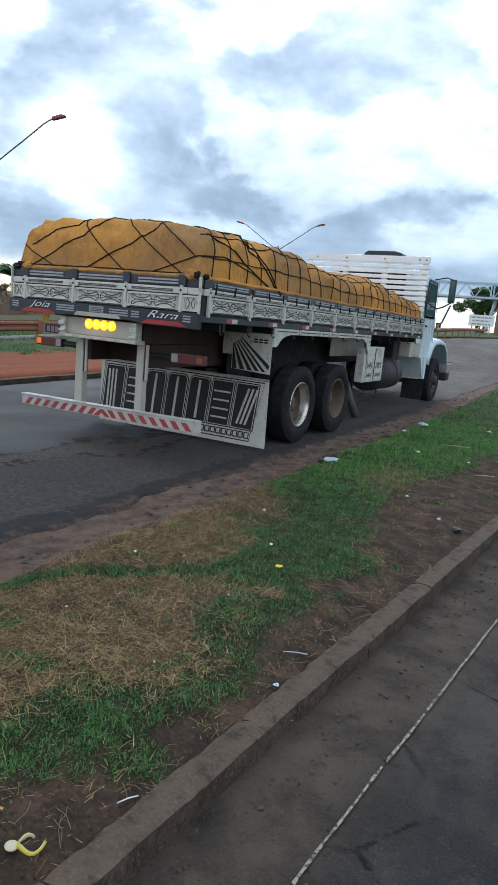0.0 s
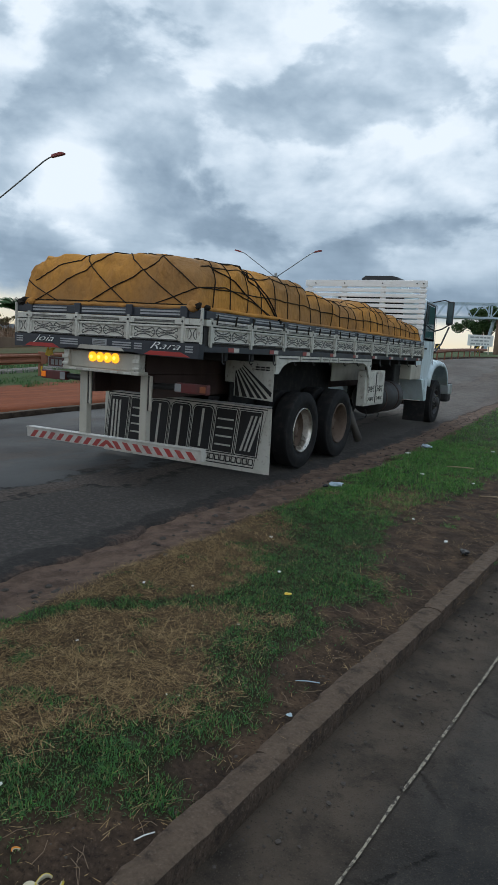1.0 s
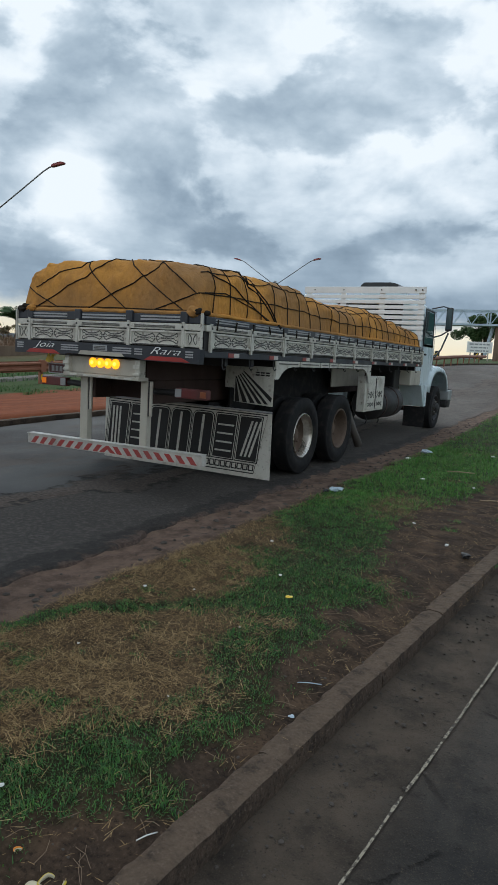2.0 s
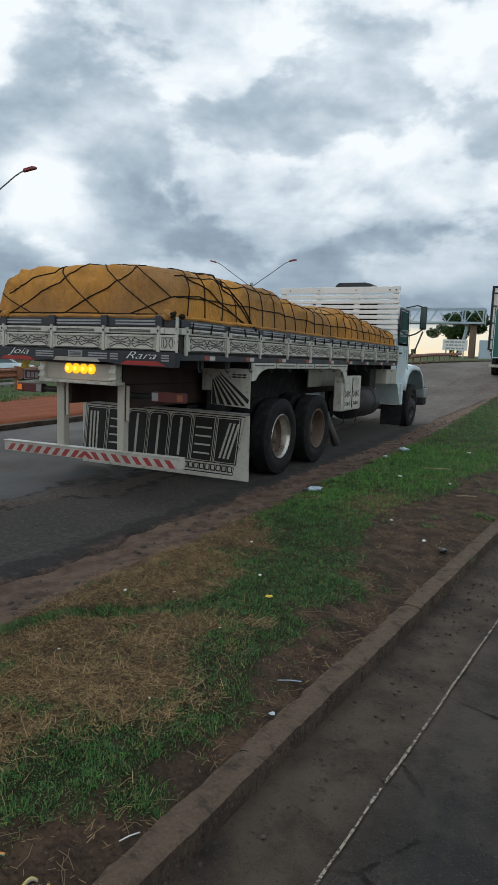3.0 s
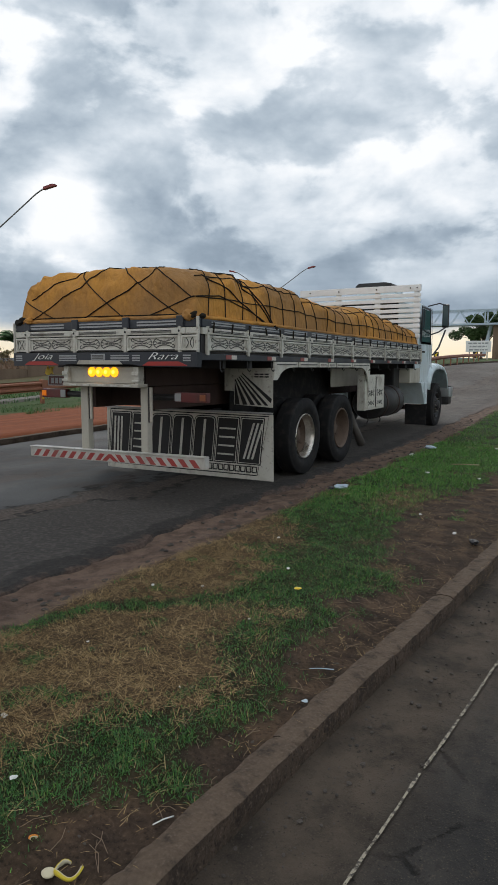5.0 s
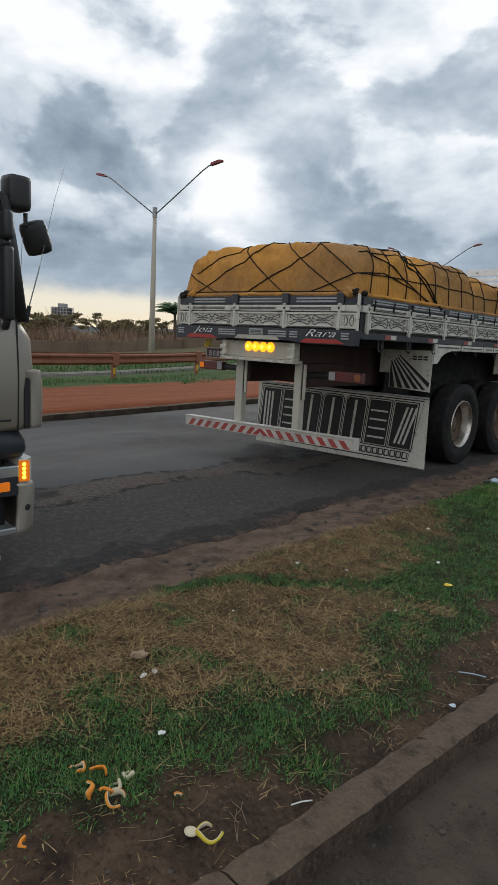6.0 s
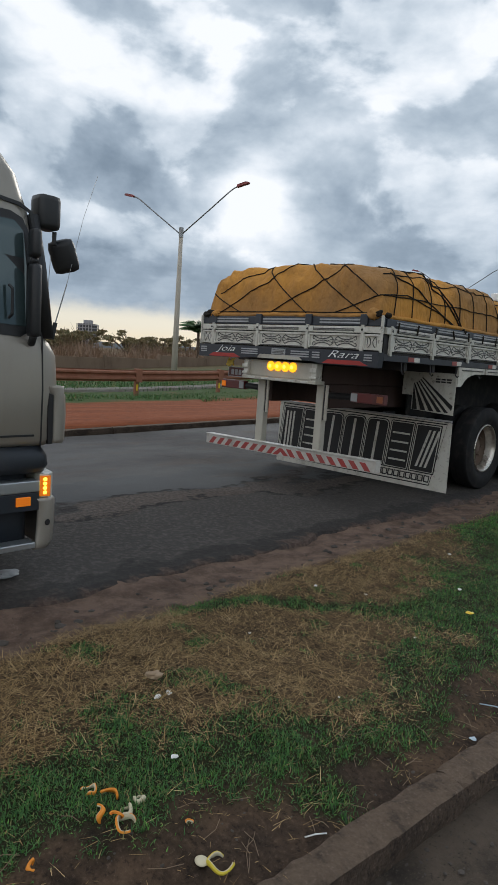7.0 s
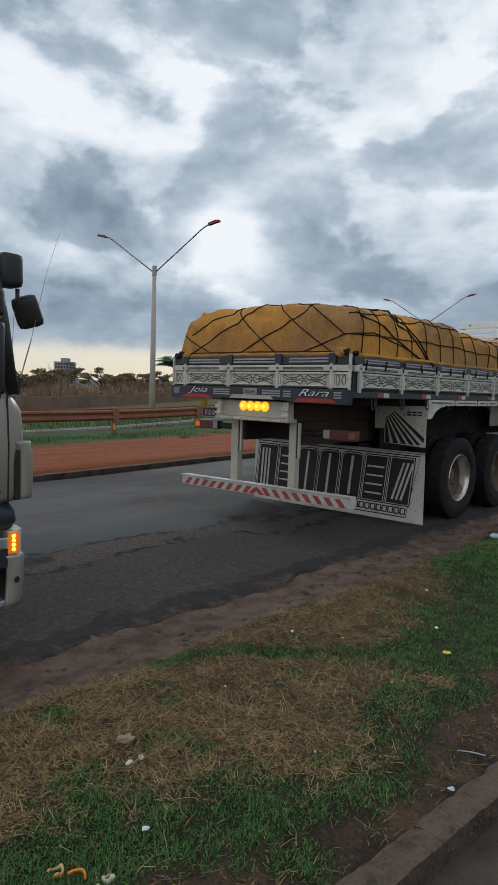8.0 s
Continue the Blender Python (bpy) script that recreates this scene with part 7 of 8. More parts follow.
def build_far_side():
    a = math.degrees(math.atan2(1.7, 7.5))
    street_lamp(pose(-22.3, 16.4, -0.12, 0, 0, a), 0)
    street_lamp(pose(-21.8, 45.6, 0.0, 0, 0, 8), 0)
    palm(pose(-36.8, 30.4, -0.6), 3.9)
    for k, (x, y, h, sp, seed) in enumerate(((-62, 41.5, 4.2, 2.6, 1), (-60, 44.5, 4.0, 3.0, 2), (-58, 38.5, 4.4, 2.4, 3), (-61, 34.0, 4.3, 2.6, 4), (-63, 48.0, 4.0, 2.6, 12), (-56, 36.5, 3.6, 2.2, 14), (-57, 46.5, 4.3, 2.6, 15), (-59, 31.5, 4.0, 2.4, 16), (-55, 41.0, 3.9, 2.2, 17), (-60, 52.0, 4.3, 2.6, 18))):
        tree(pose(x, y, -1.15), h * 1.12, sp * 1.15, 1.6, "dryleaf", "thin flat-topped tree among dry brush", seed, 8, 20, 2000, 0.13, 0.7, 0.35)
    for x, y, h, seed in ((-50, 24.6, 3.5, 6), (-53, 22.5, 3.5, 7), (-48, 20.0, 3.6, 8), (-52, 52, 3.8, 9), (-55, 60, 4.4, 10)):
        tree(pose(x, y, -0.9), h, 2.4, 1.2, "dryleaf", "leafy dusty tree behind the low wall", seed, 8, 22, 3400, 0.14, 0.8, 0.7)
    rnd = np.random.default_rng(9)
    n = 60000
    pts = np.stack([rnd.uniform(-56, -34, n), rnd.uniform(0, 75, n), np.full(n, -0.8)], 1)
    hs = [1.0 + 2.6 * max(0.0, 0.55 + wob(x, y, 0.25, 2.0)) * q for (x, y, _), q in zip(pts, rnd.random(n))]
    blade_field("brush", "brown dry brush and reeds behind the wall", "brush", pts, hs, 0.035, (0.0, 0.4), (0.0, 0.5), rnd, "brush")
    tower(pose(-545, 326.6, -19.0, 0, 0, 30))
    # low hills along the skyline, haze painted in as blue-grey
    verts, faces = [], []
    k = 0
    for i in range(121):
        t = radians(-100 + 200 * i / 120)
        r = 2600
        h = 26 + 22 * noise.noise(Vector((i * 0.11, 0.3, 0))) + 7 * noise.noise(Vector((i * 0.5, 2.0, 0)))
        verts += [(r * math.sin(t), r * math.cos(t), -20), (r * math.sin(t), r * math.cos(t), max(h, 4)), ((r + 350) * math.sin(t), (r + 350) * math.cos(t), max(h, 4) * 0.6)]
    for i in range(120):
        for j in (0, 1):
            faces.append((3 * i + j, 3 * i + 3 + j, 3 * i + 4 + j, 3 * i + 1 + j))
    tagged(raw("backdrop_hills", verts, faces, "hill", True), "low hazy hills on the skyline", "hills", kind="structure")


# ---------------------------------------------------------------- up the road
def build_green_sign():
    y = 15.7
    S = base("road_sign", pose(2.28, y, rise(y) + 0.02), "green road sign with white capitals on steel posts", "sign")
    g = rise(y) + 0.02
    z0, z1, w = 1.83 - g, 3.37 - g, 2.6
    bm = bmesh.new()
    box(bm, 0, w, 0, 0.03, z0, z1, 0.01)
    pan = part("panel", bm, "signgreen", S)
    bm = bmesh.new()
    b = 0.035
    ribbon(bm, [(b, z0 + b), (w - b, z0 + b), (w - b, z1 - b), (b, z1 - b), (b, z0 + b)], 0.02, 0.003, pose(0, -0.003, 0))
    part("border", bm, "letter", pan)
    for text, u, v in (("P", 0.89, z1 - 0.47), ("PERNO", 0.19, z1 - 0.93), ("DO P", 0.43, z1 - 1.35 + 0.0)):
        lettering("letters", text, 0.30, pose(u, -0.004, v + 0.0, 90), "letter", pan, 0, 0.002, 0.008, 1.12)
    for x in (0.57, w - 0.57):
        part("post", box(bmesh.new(), x - 0.04, x + 0.04, 0.035, 0.115, -0.3, z1 - 0.1, 0.008), "pole", S)


def build_box_trailer():
    y = 27.7
    g = 1.12
    B = base("box_trailer", pose(1.93, y, g), "white box trailer seen from behind on the road", "trailer")
    part("box_body", box(bmesh.new(), -1.27, 1.27, 0.03, 12, 1.28, 4.25, 0.03), "boxwhite", B)
    for s in (-1, 1):
        d = part("rear_door", box(bmesh.new(), 0.01 if s > 0 else -1.2, 1.2 if s > 0 else -0.01, 0.0, 0.028, 1.36, 4.17, 0.006), "boxwhite", B)
        for x in (0.28, 0.42):
            part("lock_bar", tube(bmesh.new(), [(x * s, -0.03, 1.40), (x * s, -0.03, 4.13)], 0.02, 8), "stripe", d)
        for z in (1.7, 2.5, 3.3, 3.9):
            part("hinge", box(bmesh.new(), s * 1.12 - 0.09, s * 1.12 + 0.09, -0.03, -0.001, z, z + 0.06, 0.004), "ink", d)
        part("frame_post", box(bmesh.new(), s * 1.27 - 0.05, s * 1.27 + 0.05, -0.02, 0.06, 1.24, 4.28, 0.01), "ink", B)
        bm = bmesh.new()
        box(bm, s * 0.95 - 0.22, s * 0.95 + 0.22, 0.05, 0.12, 0.98, 1.12, 0.01)
        part("tail_lamp", bm, "redlens", B)
        wheel(B, 1.08 * s, 1.6, 0.52, s, "rimpaint")
        wheel(B, 1.08 * s, 2.9, 0.52, s, "rimpaint")
        wheel(B, 0.76 * s, 1.6, 0.52, -s, "rimpaint")
        part("chassis_rail", box(bmesh.new(), s * 0.45 - 0.05, s * 0.45 + 0.05, 0.3, 11, 0.95, 1.27), "black", B)
    part("top_frame", box(bmesh.new(), -1.22, 1.22, -0.02, 0.06, 4.19, 4.28, 0.01), "ink", B)
    part("sill", box(bmesh.new(), -1.22, 1.22, -0.02, 0.10, 1.16, 1.30, 0.01), "chassis", B)
    part("under_bar", box(bmesh.new(), -1.2, 1.2, 0.02, 0.12, 0.42, 0.56, 0.01), "cream", B)
    for x in (-0.5, 0.5):
        part("bar_bracket", box(bmesh.new(), x - 0.04, x + 0.04, 0.1, 0.2, 0.5, 1.16), "black", B)


def build_footbridge():
    y, x1 = 100.0, -9.4
    F = base("footbridge", pose(-11.0, y, 2.5), "pale blue steel truss footbridge over the road", "footbridge")
    z0, z1, x0 = 5.6, 7.75, -40.0
    for yy in (-1.2, 1.2):
        part("bottom_chord", box(bmesh.new(), x0, 1.6, yy - 0.12, yy + 0.12, z0 - 0.15, z0 + 0.15), "bridge", F)
        part("top_chord", box(bmesh.new(), x0, 1.6, yy - 0.1, yy + 0.1, z1 - 0.12, z1 + 0.12), "bridge", F)
        n = 15
        for k in range(n):
            a, b = x0 + (1.6 - x0) * k / n, x0 + (1.6 - x0) * (k + 1) / n
            mid = (a + b) / 2
            if yy > 0:
                continue
            part("diagonal", tube(bmesh.new(), [(a, yy, z0), (mid, yy, z1)], 0.08, 6), "bridge", F)
            part("diagonal", tube(bmesh.new(), [(mid, yy, z1), (b, yy, z0)], 0.08, 6), "bridge", F)
        for x in (-1.6, 1.5):
            part("end_post", box(bmesh.new(), x - 0.1, x + 0.1, yy - 0.1, yy + 0.1, z0, z1), "bridge", F)
    part("deck", box(bmesh.new(), x0, 1.6, -1.1, 1.1, z0 - 0.1, z0), "stripe", F)
    part("pier", box(bmesh.new(), -0.45, 0.45, -0.5, 0.5, -1.0, z0 - 0.16, 0.05), "wallbrown", F)
    part("strut", tube(bmesh.new(), [(-1.8, 0, 0.6), (-0.9, 0, z0 - 0.2)], 0.28, 8), "bridge", F)
    part("stair", box(bmesh.new(), 1.2, 3.4, -1.2, 1.2, -0.5, 3.0, 0.05), "bridge", F)


def build_roadside():
    S = base("road_sign", pose(-8.35, 70, 2.35), "white road sign with lines of grey writing", "sign")
    part("panel", box(bmesh.new(), -1.36, 1.36, 0, 0.05, 0.86, 2.08, 0.02), "signwhite", S)
    for k, (a, b) in enumerate(((-1.1, 1.1), (-0.95, 0.9), (-1.0, 1.0))):
        bm = bmesh.new()
        u = a
        r = random.Random(k)
        while u < b:
            w = r.uniform(0.18, 0.5)
            box(bm, u, min(u + w, b), -0.006, -0.002, 1.72 - 0.36 * k, 1.88 - 0.36 * k)
            u += w + 0.09
        part("writing_bar", bm, "signgrey", S)
    for x in (-0.95, 0.95):
        part("post", box(bmesh.new(), x - 0.06, x + 0.06, 0.06, 0.16, -0.6, 1.9), "pole", S)
    for x, y, z, c in ((-7.2, 62.0, 2.2, "yellow"), (-10.6, 60.0, 2.15, "ink")):
        C = base("chevron_sign", pose(x, y, z), "small yellow and black chevron marker", "sign", "chevron markers")
        part("panel", box(bmesh.new(), -0.25, 0.25, 0, 0.03, 0.2, 0.85, 0.01), "ink", C)
        bm = bmesh.new()
        prism(bm, [(0.12, 0.26), (-0.16, 0.52), (0.12, 0.78), (0.2, 0.78), (0.02, 0.52), (0.2, 0.26)], 0.006, pose(0, -0.008, 0))
        part("chevron", bm, "yellow", C)
        part("post", box(bmesh.new(), -0.04, 0.04, 0.035, 0.1, -0.6, 0.8), "pole", C)
    R = base("guard_rail", pose(-4.3, 30, 1.1), "short rust-red guard rail by the bend", "guard rail")

    def at(y):
        return 0.0, y - 30, rise(y) + 0.08 - 1.1

    for k in range(5):
        a = 30 + 4.0 * k
        bm = bmesh.new()
        p, q = at(a), at(a + 4)
        tube(bm, [(p[0], p[1], p[2] + 0.52), (q[0], q[1], q[2] + 0.52)], 0.11, 6)
        part("rail_beam", bm, "guard", R)
        for j in range(2):
            yy = a + 2.0 * j
            p = at(yy)
            part("rail_post", box(bmesh.new(), p[0] - 0.16, p[0] - 0.10, p[1] - 0.06, p[1] + 0.06, p[2] - 0.3, p[2] + 0.6), "guard", R)
    tree(pose(-15.4, 113, 2.7), 8.6, 5.2, 2.6, "leaf", "broad dark-leaved tree beside the footbridge", 21, 10, 46, 17000, 0.20, 1.25, 0.75)
    tree(pose(-5.5, 118, 2.7), 7.6, 5.0, 3.0, "leaf", "broad dark-leaved tree beside the footbridge", 22, 9, 40, 15000, 0.22, 1.6, 0.6)


# ---------------------------------------------------------------- litter and small things
def ground_at(x, y):
    return verge_height(x, y)


def scrap(name, x, y, size, material, label, category, seed, group="litter on the verge", flat=0.45, z=None):
    """A crumpled scrap."""
    bm = bmesh.new()
    bmesh.ops.create_icosphere(bm, subdivisions=3, radius=size)
    r = random.Random(seed)
    off = Vector((r.uniform(0, 50), r.uniform(0, 50), 3))
    ax = r.uniform(0.6, 1.0)
    for v in bm.verts:
        n = noise.noise(v.co * (2.2 / size) * 0.5 + off) + 0.6 * noise.noise(v.co * (5.0 / size) * 0.5 + off)
        v.co *= 1 + 0.55 * n
        v.co.z *= flat
        v.co.y *= ax
    low = min(v.co.z for v in bm.verts)
    ob = mesh_object(name, bm, material, False)
    ob.matrix_basis = pose(x, y, (ground_at(x, y) if z is None else z) - low - 0.004 + (0.018 if z is None and cover(x, y)[0] > 0.4 else 0.0), 0, 0, r.uniform(0, 360))
    return tagged(ob, label, category, group)


def peel(x, y, radius, sweep, width, rind, label, seed, tilt=(0, 0)):
    """A curled strip of fruit peel, rind outside and pith within."""
    r = random.Random(seed)
    P = base("fruit_peel", pose(x, y, ground_at(x, y) + 0.006, tilt[0], tilt[1], r.uniform(0, 360)), label, "peel", "fruit peels")
    radius, width = radius * 0.85, width * 0.8
    for name, mat, r0, r1 in (("rind", rind, radius, radius - 0.003), ("pith", "pith" if rind == "lemon" or seed % 2 == 0 else rind, radius - 0.0032, radius - 0.006)):
        bm = bmesh.new()
        rows = []
        for k in range(19):
            t = k / 18
            a = sweep * t
            w = width * (0.35 + 0.65 * math.sin(math.pi * min(t * 1.15 + 0.05, 1.0)))
            rr = 1 + 0.22 * t
            lift = 0.006 * math.sin(3 * a)
            rows.append([bm.verts.new((q * rr * math.cos(a), q * rr * math.sin(a), h + lift)) for q, h in ((r0 * 0.93, 0.0), (r0, w * 0.5), (r0 * 0.94, w), (r1 * 0.94, w), (r1, w * 0.5), (r1 * 0.93, 0.0))])
        for p, q in zip(rows, rows[1:]):
            for j in range(6):
                bm.faces.new((p[j], p[(j + 1) % 6], q[(j + 1) % 6], q[j]))
        bm.faces.new(rows[0])
        bm.faces.new(rows[-1][::-1])
        part(name, bm, mat, P, smooth=True)
    return P


def build_litter():
    for k, (x, y, r, sw, w, c, t) in enumerate(((3.10, -4.20, 0.028, 4.9, 0.020, "orange", (0, 0)), (3.17, -4.17, 0.036, 2.6, 0.024, "orange", (25, 0)), (3.22, -4.24, 0.034, 2.4, 0.026, "orange", (60, 10)), (3.26, -4.21, 0.030, 2.0, 0.03, "orange", (70, 0)), (3.30, -4.19, 0.042, 4.4, 0.022, "orange", (0, 15)), (3.235, -4.10, 0.024, 5.4, 0.020, "pith", (20, 0)), (3.255, -4.16, 0.026, 5.0, 0.018, "pith", (25, 20)), (3.55, -4.035, 0.045, 5.2, 0.020, "lemon", (0, 8)), (3.40, -4.03, 0.018, 2.4, 0.016, "orange", (60, 0)), (3.28, -4.48, 0.026, 2.6, 0.02, "orange", (40, 0)))):
        peel(x, y, r, sw, w, c, "curled orange fruit peel on the soil" if c == "orange" else "curled white pith of a fruit peel" if c == "pith" else "curled yellow-green fruit peel with white pith", k, t)
    bm = bmesh.new()
    revolve(bm, [(0.0, 0.004), (0.016, 0.004), (0.021, 0.001), (0.019, -0.003), (0.0, -0.003)], 24)
    c = mesh_object("peel_cap", bm, "pith", True)
    c.matrix_basis = pose(3.515, -4.075, ground_at(3.515, -4.075) + 0.010, 0, -84, 40)
    tagged(c, "round white pith cap of a fruit peel", "peel", "fruit peels")
    white = ((2.79, -3.69, 0.022), (2.78, -3.62, 0.024), (3.14, -3.88, 0.018), (3.245, -3.05, 0.011), (3.29, -3.02, 0.012), (2.96, -1.36, 0.022), (2.49, -0.58, 0.02), (3.14, -2.23, 0.014), (2.79, 3.22, 0.04), (3.73, 0.39, 0.035), (2.07, 5.09, 0.06), (2.35, -2.1, 0.018), (2.6, -1.9, 0.014), (3.45, 3.2, 0.03), (3.3, 0.9, 0.022), (2.55, -2.9, 0.012), (3.2, 6.4, 0.04))
    for k, (x, y, s) in enumerate(white):
        scrap("paper_scrap", x, y, s * 0.75, "paper", "crumpled scrap of white paper in the grass", "paper", 40 + k, flat=0.3)
    scrap("plastic_wrapper", 2.14, 1.73, 0.085, "bluefilm", "pale blue plastic wrapper at the grass edge", "wrapper", 70, flat=0.3)
    scrap("plastic_wrapper", 2.06, 1.62, 0.05, "plastic", "black plastic scrap at the grass edge", "wrapper", 75, flat=0.3)
    scrap("plastic_wrapper", 2.17, 5.84, 0.08, "bluefilm", "pale blue plastic wrapper at the grass edge", "wrapper", 71, flat=0.4)
    scrap("plastic_wrapper", 3.74, -2.78, 0.015, "bluefilm", "pale blue plastic wrapper on bare soil", "wrapper", 72, flat=0.25)
    scrap("leaf", 3.18, -1.67, 0.022, "yellow", "fallen yellow leaf in the grass", "leaf", 73, flat=0.25)
    scrap("clod", 2.67, -3.62, 0.035, "stick", "brown clod of dried earth", "clod", 74)
    scrap("clod", 3.93, 0.22, 0.05, "black", "dark clump of soil by the kerb", "clod", 76)
    scrap("paper_bag", 0.98, -3.50, 0.085, "stripe", "torn grey paper bag on the asphalt", "paper", 77, z=0.0, flat=0.16)
    for x, y, ln, a, mat, lab in ((3.66, -3.72, 0.075, 62, "paper", "thin white lollipop stick on the soil"), (3.10, 4.12, 0.38, 20, "stick", "pale dry stick in the grass"), (3.70, -2.50, 0.12, 25, "bluefilm", "pale blue drinking straw on the soil"), (4.06, 0.35, 0.14, 60, "black", "dark twig in the gutter"), (3.75, 2.6, 0.25, 30, "stick", "pale dry stick on the soil")):
        near = x > KERB(y) + KERB_W * 0.5
        z = (NEAR_Z + 0.02 if near else ground_at(x, y)) + 0.012
        bm = bmesh.new()
        d = Vector((math.cos(radians(a)), math.sin(radians(a)), 0)) * ln / 2
        tube(bm, [-d, Vector((0, 0, 0.004)), d], 0.0026 if ln < 0.2 else 0.008, 6)
        o = mesh_object("stick", bm, mat, True)
        o.matrix_basis = pose(x + (0.08 if near else 0), y, z + (0.03 if y > 3 else 0))
        tagged(o, lab, "stick")
    # thin dry twigs and stems on the bare soil
    bm = bmesh.new()
    tr = random.Random(31)
    for _ in range(230):
        y = tr.uniform(-5.2, 5.0)
        x = tr.uniform(knots(y, SOIL_EDGE) - 0.1, KERB(y) - 0.02)
        a, ln = tr.uniform(0, math.pi), tr.uniform(0.03, 0.13)
        z = ground_at(x, y) + 0.004
        d = Vector((math.cos(a), math.sin(a), 0)) * ln / 2
        side = Vector((-d.y, d.x, 0)) * tr.uniform(-0.3, 0.3)
        tube(bm, [Vector((x, y, z)) - d, Vector((x, y, z + 0.006)) + side, Vector((x, y, z + tr.uniform(0, 0.012))) + d], 0.0012, 4)
    tagged(mesh_object("twigs", bm, "twig"), "thin dry twigs scattered on the bare soil", "twigs", kind="stuff")
    # loose stones in the gutters
    rnd = random.Random(12)
    verts, faces = [], []
    ico = bmesh.new()
    bmesh.ops.create_icosphere(ico, subdivisions=1, radius=1.0)
    iv = [v.co.copy() for v in ico.verts]
    fi = [tuple(v.index for v in f.verts) for f in ico.faces]
    ico.free()

    def stone(x, y, z, s):
        k = len(verts)
        q = [rnd.uniform(0.6, 1.2) for _ in range(3)]
        verts.extend((x + v.x * s * q[0] * rnd.uniform(0.8, 1.2), y + v.y * s * q[1] * rnd.uniform(0.8, 1.2), z + v.z * s * q[2] * 0.7) for v in iv)
        faces.extend(tuple(k + i for i in f) for f in fi)

    for _ in range(1300):
        y = rnd.uniform(-6, 6)
        u = abs(rnd.gauss(0, 0.20)) + KERB_W + 0.01
        stone(KERB(y) + u, y, NEAR_Z + 0.008, rnd.choice((0.003, 0.004, 0.005, 0.008, 0.012)))
    for _ in range(420):
        y = rnd.uniform(-5, 12)
        x = rnd.uniform(1.5, 2.1)
        stone(x, y, verge_height(x, y), rnd.choice((0.006, 0.008, 0.012, 0.02, 0.03)))
    for _ in range(260):
        y = rnd.uniform(-5, 4)
        x = rnd.uniform(3.3, KERB(y))
        stone(x, y, verge_height(x, y), rnd.choice((0.003, 0.004, 0.006, 0.009)))
    for x, y, s in ((1.72, 0.35, 0.05), (1.80, 0.55, 0.07), (1.66, 0.10, 0.04), (1.86, 0.95, 0.05), (1.74, -0.75, 0.06), (1.80, -0.35, 0.04), (1.9, 1.25, 0.04)):
        stone(x, y, verge_height(x, y) - s * 0.35, s)
    tagged(raw("gravel", verts, faces, "gravel"), "loose stones and grit in the gutters", "gravel", kind="stuff")


build_silver_truck()
build_guard_rail()
build_drain()
build_far_side()
build_green_sign()
build_box_trailer()
build_footbridge()
build_roadside()
build_litter()


# ---------------------------------------------------------------- the car that passes behind the guard rail
def lane(y):
    return Vector((-14.9 + LEFT(y) + bend(min(y, 130.0)), y, rise(y) - 0.16))


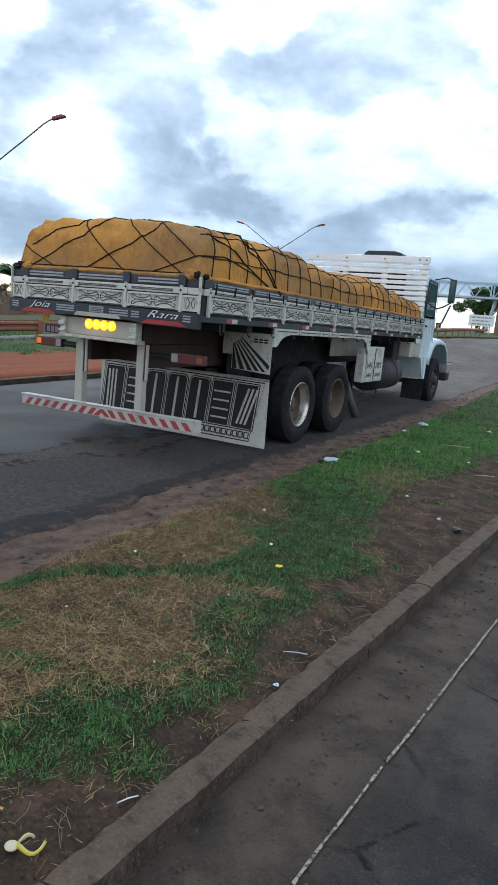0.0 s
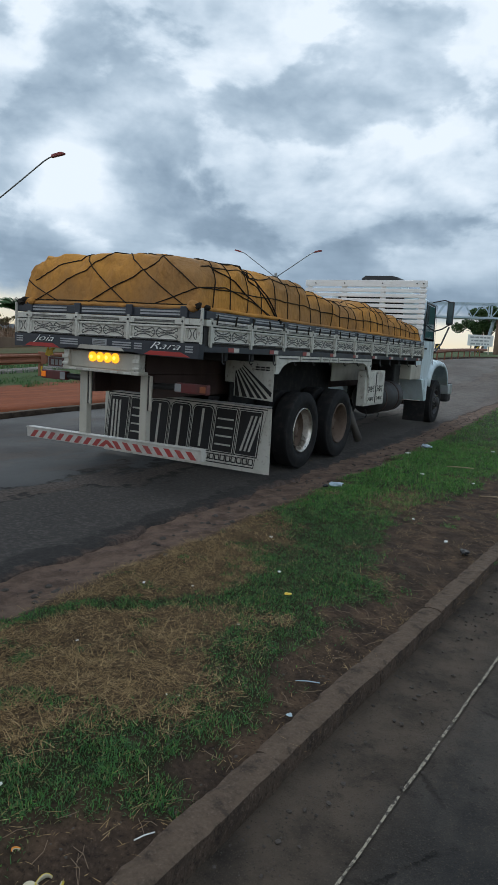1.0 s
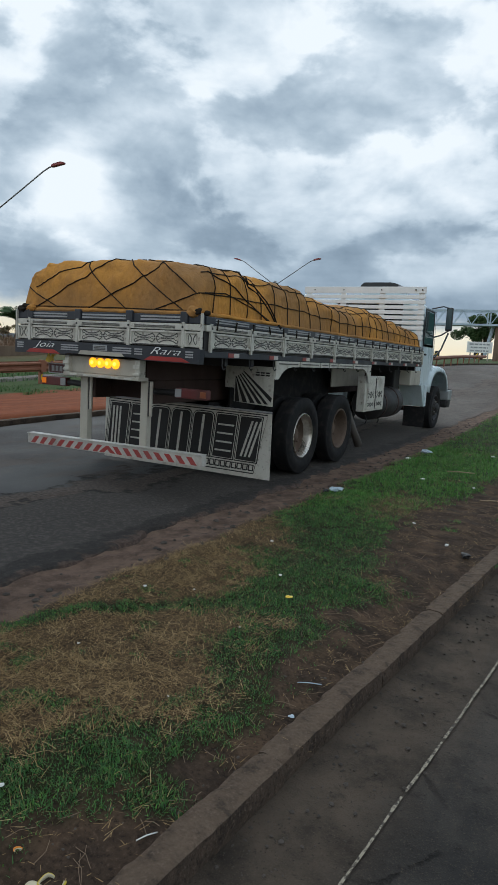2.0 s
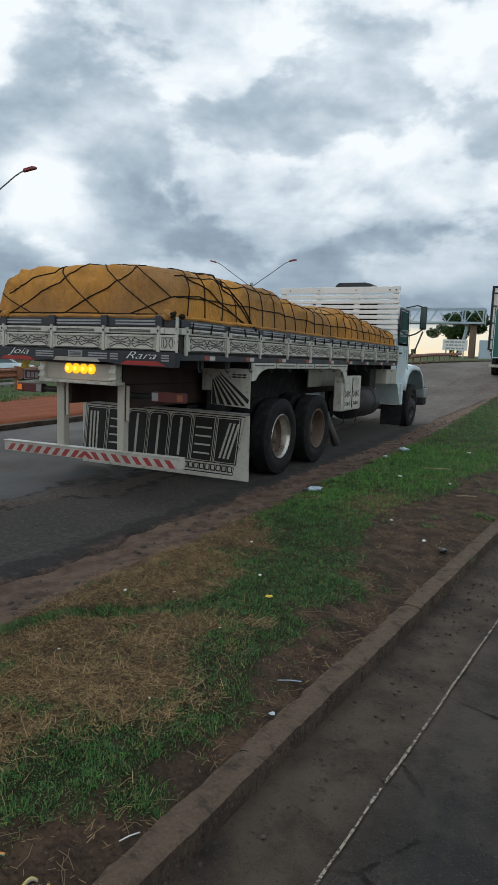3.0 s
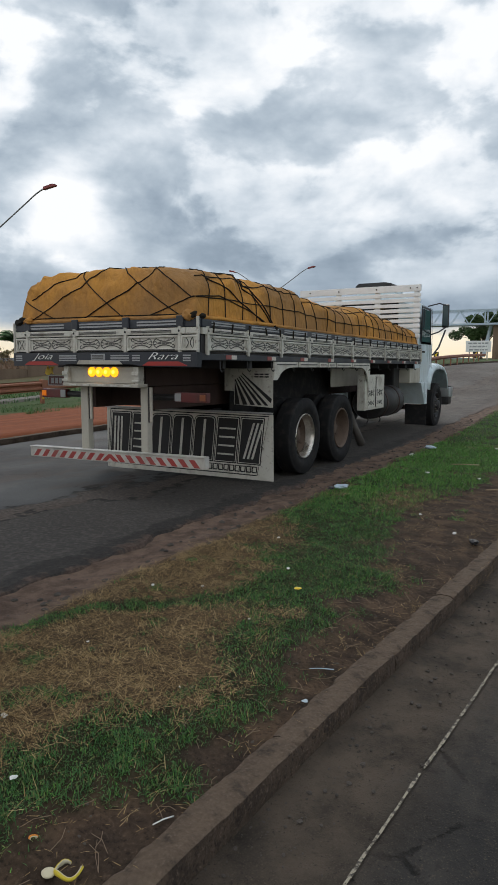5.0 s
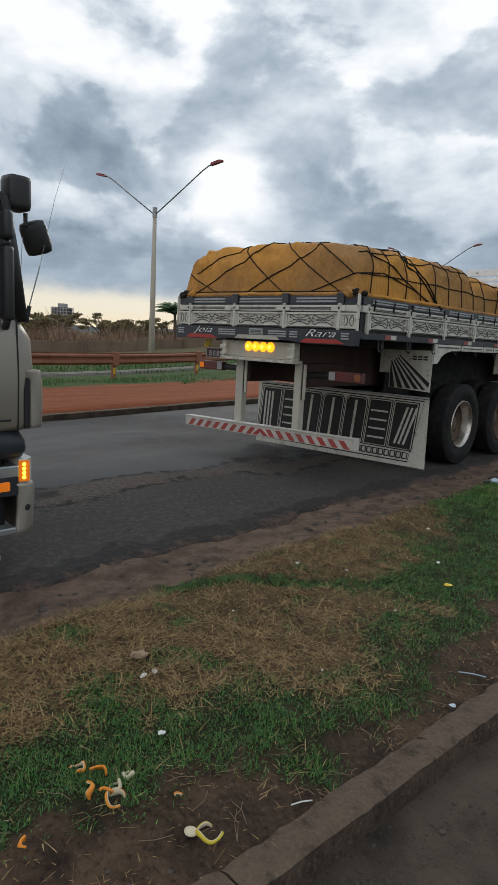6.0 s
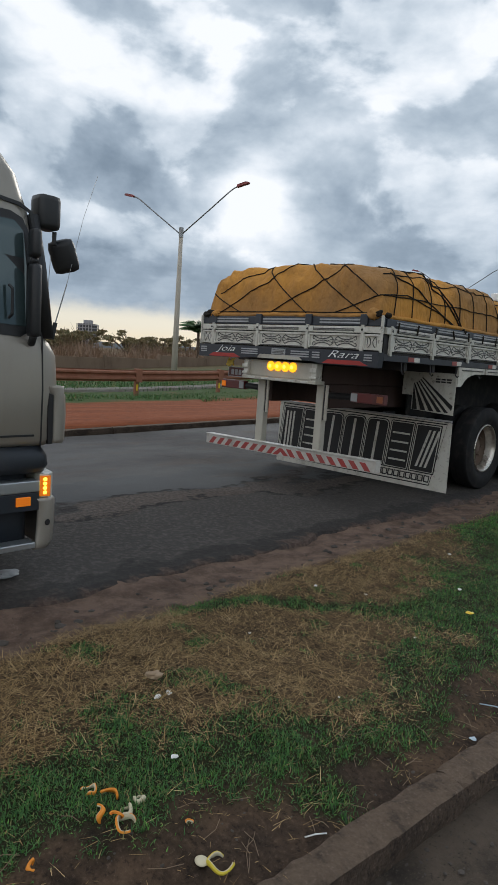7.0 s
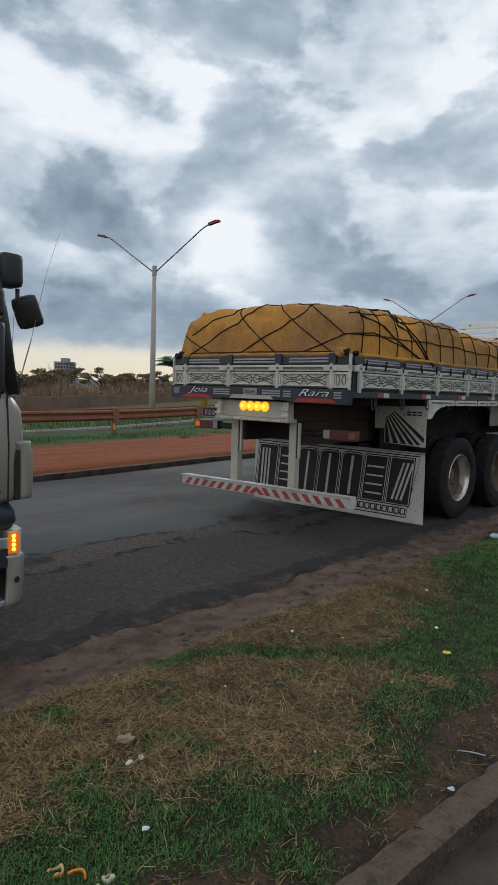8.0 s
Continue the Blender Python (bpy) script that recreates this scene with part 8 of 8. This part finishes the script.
def build_car():
    C = base("passing_car", Matrix(), "small white hatchback driving past behind the guard rail", "car")
    bm = bmesh.new()
    prism(bm, [(-2.02, 0.30), (-2.08, 0.48), (-2.06, 0.86), (-1.96, 0.98), (0.75, 0.95), (1.75, 0.80), (2.0, 0.66), (2.06, 0.45), (2.0, 0.26)], 1.66, pose(0.83, 0, 0, 0, 0, 90))
    bmesh.ops.bevel(bm, geom=bm.edges[:], offset=0.05, segments=2, affect="EDGES")
    body = part("body", bm, "cabpaint", C, smooth=True)
    low = [(-0.76, -1.98, 0.93), (0.76, -1.98, 0.93), (0.76, 0.85, 0.92), (-0.76, 0.85, 0.92)]
    top = [(-0.58, -1.55, 1.46), (0.58, -1.55, 1.46), (0.58, 0.05, 1.46), (-0.58, 0.05, 1.46)]
    bm = bmesh.new()
    vs = [bm.verts.new(p) for p in low + top]
    for f in ((3, 2, 1, 0), (4, 5, 6, 7), (0, 1, 5, 4), (1, 2, 6, 5), (2, 3, 7, 6), (3, 0, 4, 7)):
        bm.faces.new([vs[k] for k in f])
    bmesh.ops.bevel(bm, geom=bm.edges[:], offset=0.06, segments=3, affect="EDGES")
    part("cabin", bm, "cabpaint", C, smooth=True)

    def pane(name, a, b, c, d, spans):
        a, b, c, d = Vector(a), Vector(b), Vector(c), Vector(d)
        out = (b - a).cross(d - a).normalized()
        for u0, u1 in spans:
            bm = bmesh.new()
            at = lambda u, v: (a + (b - a) * u) * (1 - v) + (d + (c - d) * u) * v
            corner = [at(u0, 0.12), at(u1, 0.12), at(u1, 0.84), at(u0, 0.84)]
            f = [bm.verts.new(p + out * 0.006) for p in corner]
            g = [bm.verts.new(p - out * 0.02) for p in corner]
            bm.faces.new(f)
            for k in range(4):
                bm.faces.new([f[k], g[k], g[(k + 1) % 4], f[(k + 1) % 4]])
            part(name, bm, "glass", C)

    pane("side_window", low[1], low[2], top[2], top[1], ((0.07, 0.28), (0.31, 0.58), (0.61, 0.90)))
    pane("side_window", low[3], low[0], top[0], top[3], ((0.10, 0.39), (0.42, 0.69), (0.72, 0.93)))
    pane("windscreen", low[2], low[3], top[3], top[2], ((0.07, 0.93),))
    pane("rear_window", low[0], low[1], top[1], top[0], ((0.07, 0.93),))
    for x in (-0.70, 0.70):
        for y in (-1.30, 1.25):
            bm = bmesh.new()
            revolve(bm, [(0.0, -0.09), (0.26, -0.09), (0.30, -0.07), (0.31, 0.0), (0.30, 0.09), (0.20, 0.10), (0.18, 0.08), (0.0, 0.09)], 28)
            w = part("wheel", bm, "rubber", C, smooth=True)
            w.matrix_basis = pose(x, y, 0.31, 0, 90 if x > 0 else -90, 0)
            bm = bmesh.new()
            revolve(bm, [(0.0, 0.098), (0.06, 0.10), (0.17, 0.092), (0.18, 0.085)], 20)
            part("hubcap", bm, "stripe", w, "grey hubcap")
        part("tail_light", box(bmesh.new(), x - 0.09, x + 0.09, -2.085, -1.96, 0.70, 0.92, 0.02), "redlens", C, "red tail light")
        part("headlight", box(bmesh.new(), x - 0.14, x + 0.14, 1.86, 1.99, 0.62, 0.74, 0.02), "clearlens", C, "clear headlight")
    return C


car = build_car()


def motions():
    rows = []
    for k in range(33):
        t = 0.25 * k
        y = 12.9 + 20.0 * (t - 3.0)
        p, q = lane(y), lane(y + 1.0)
        rows.append((t, pose(p.x, p.y, p.z, math.degrees(math.asin((q - p).normalized().z)), 0, -math.degrees(math.atan2(q.x - p.x, q.y - p.y)))))
    walk(car, rows)


motions()
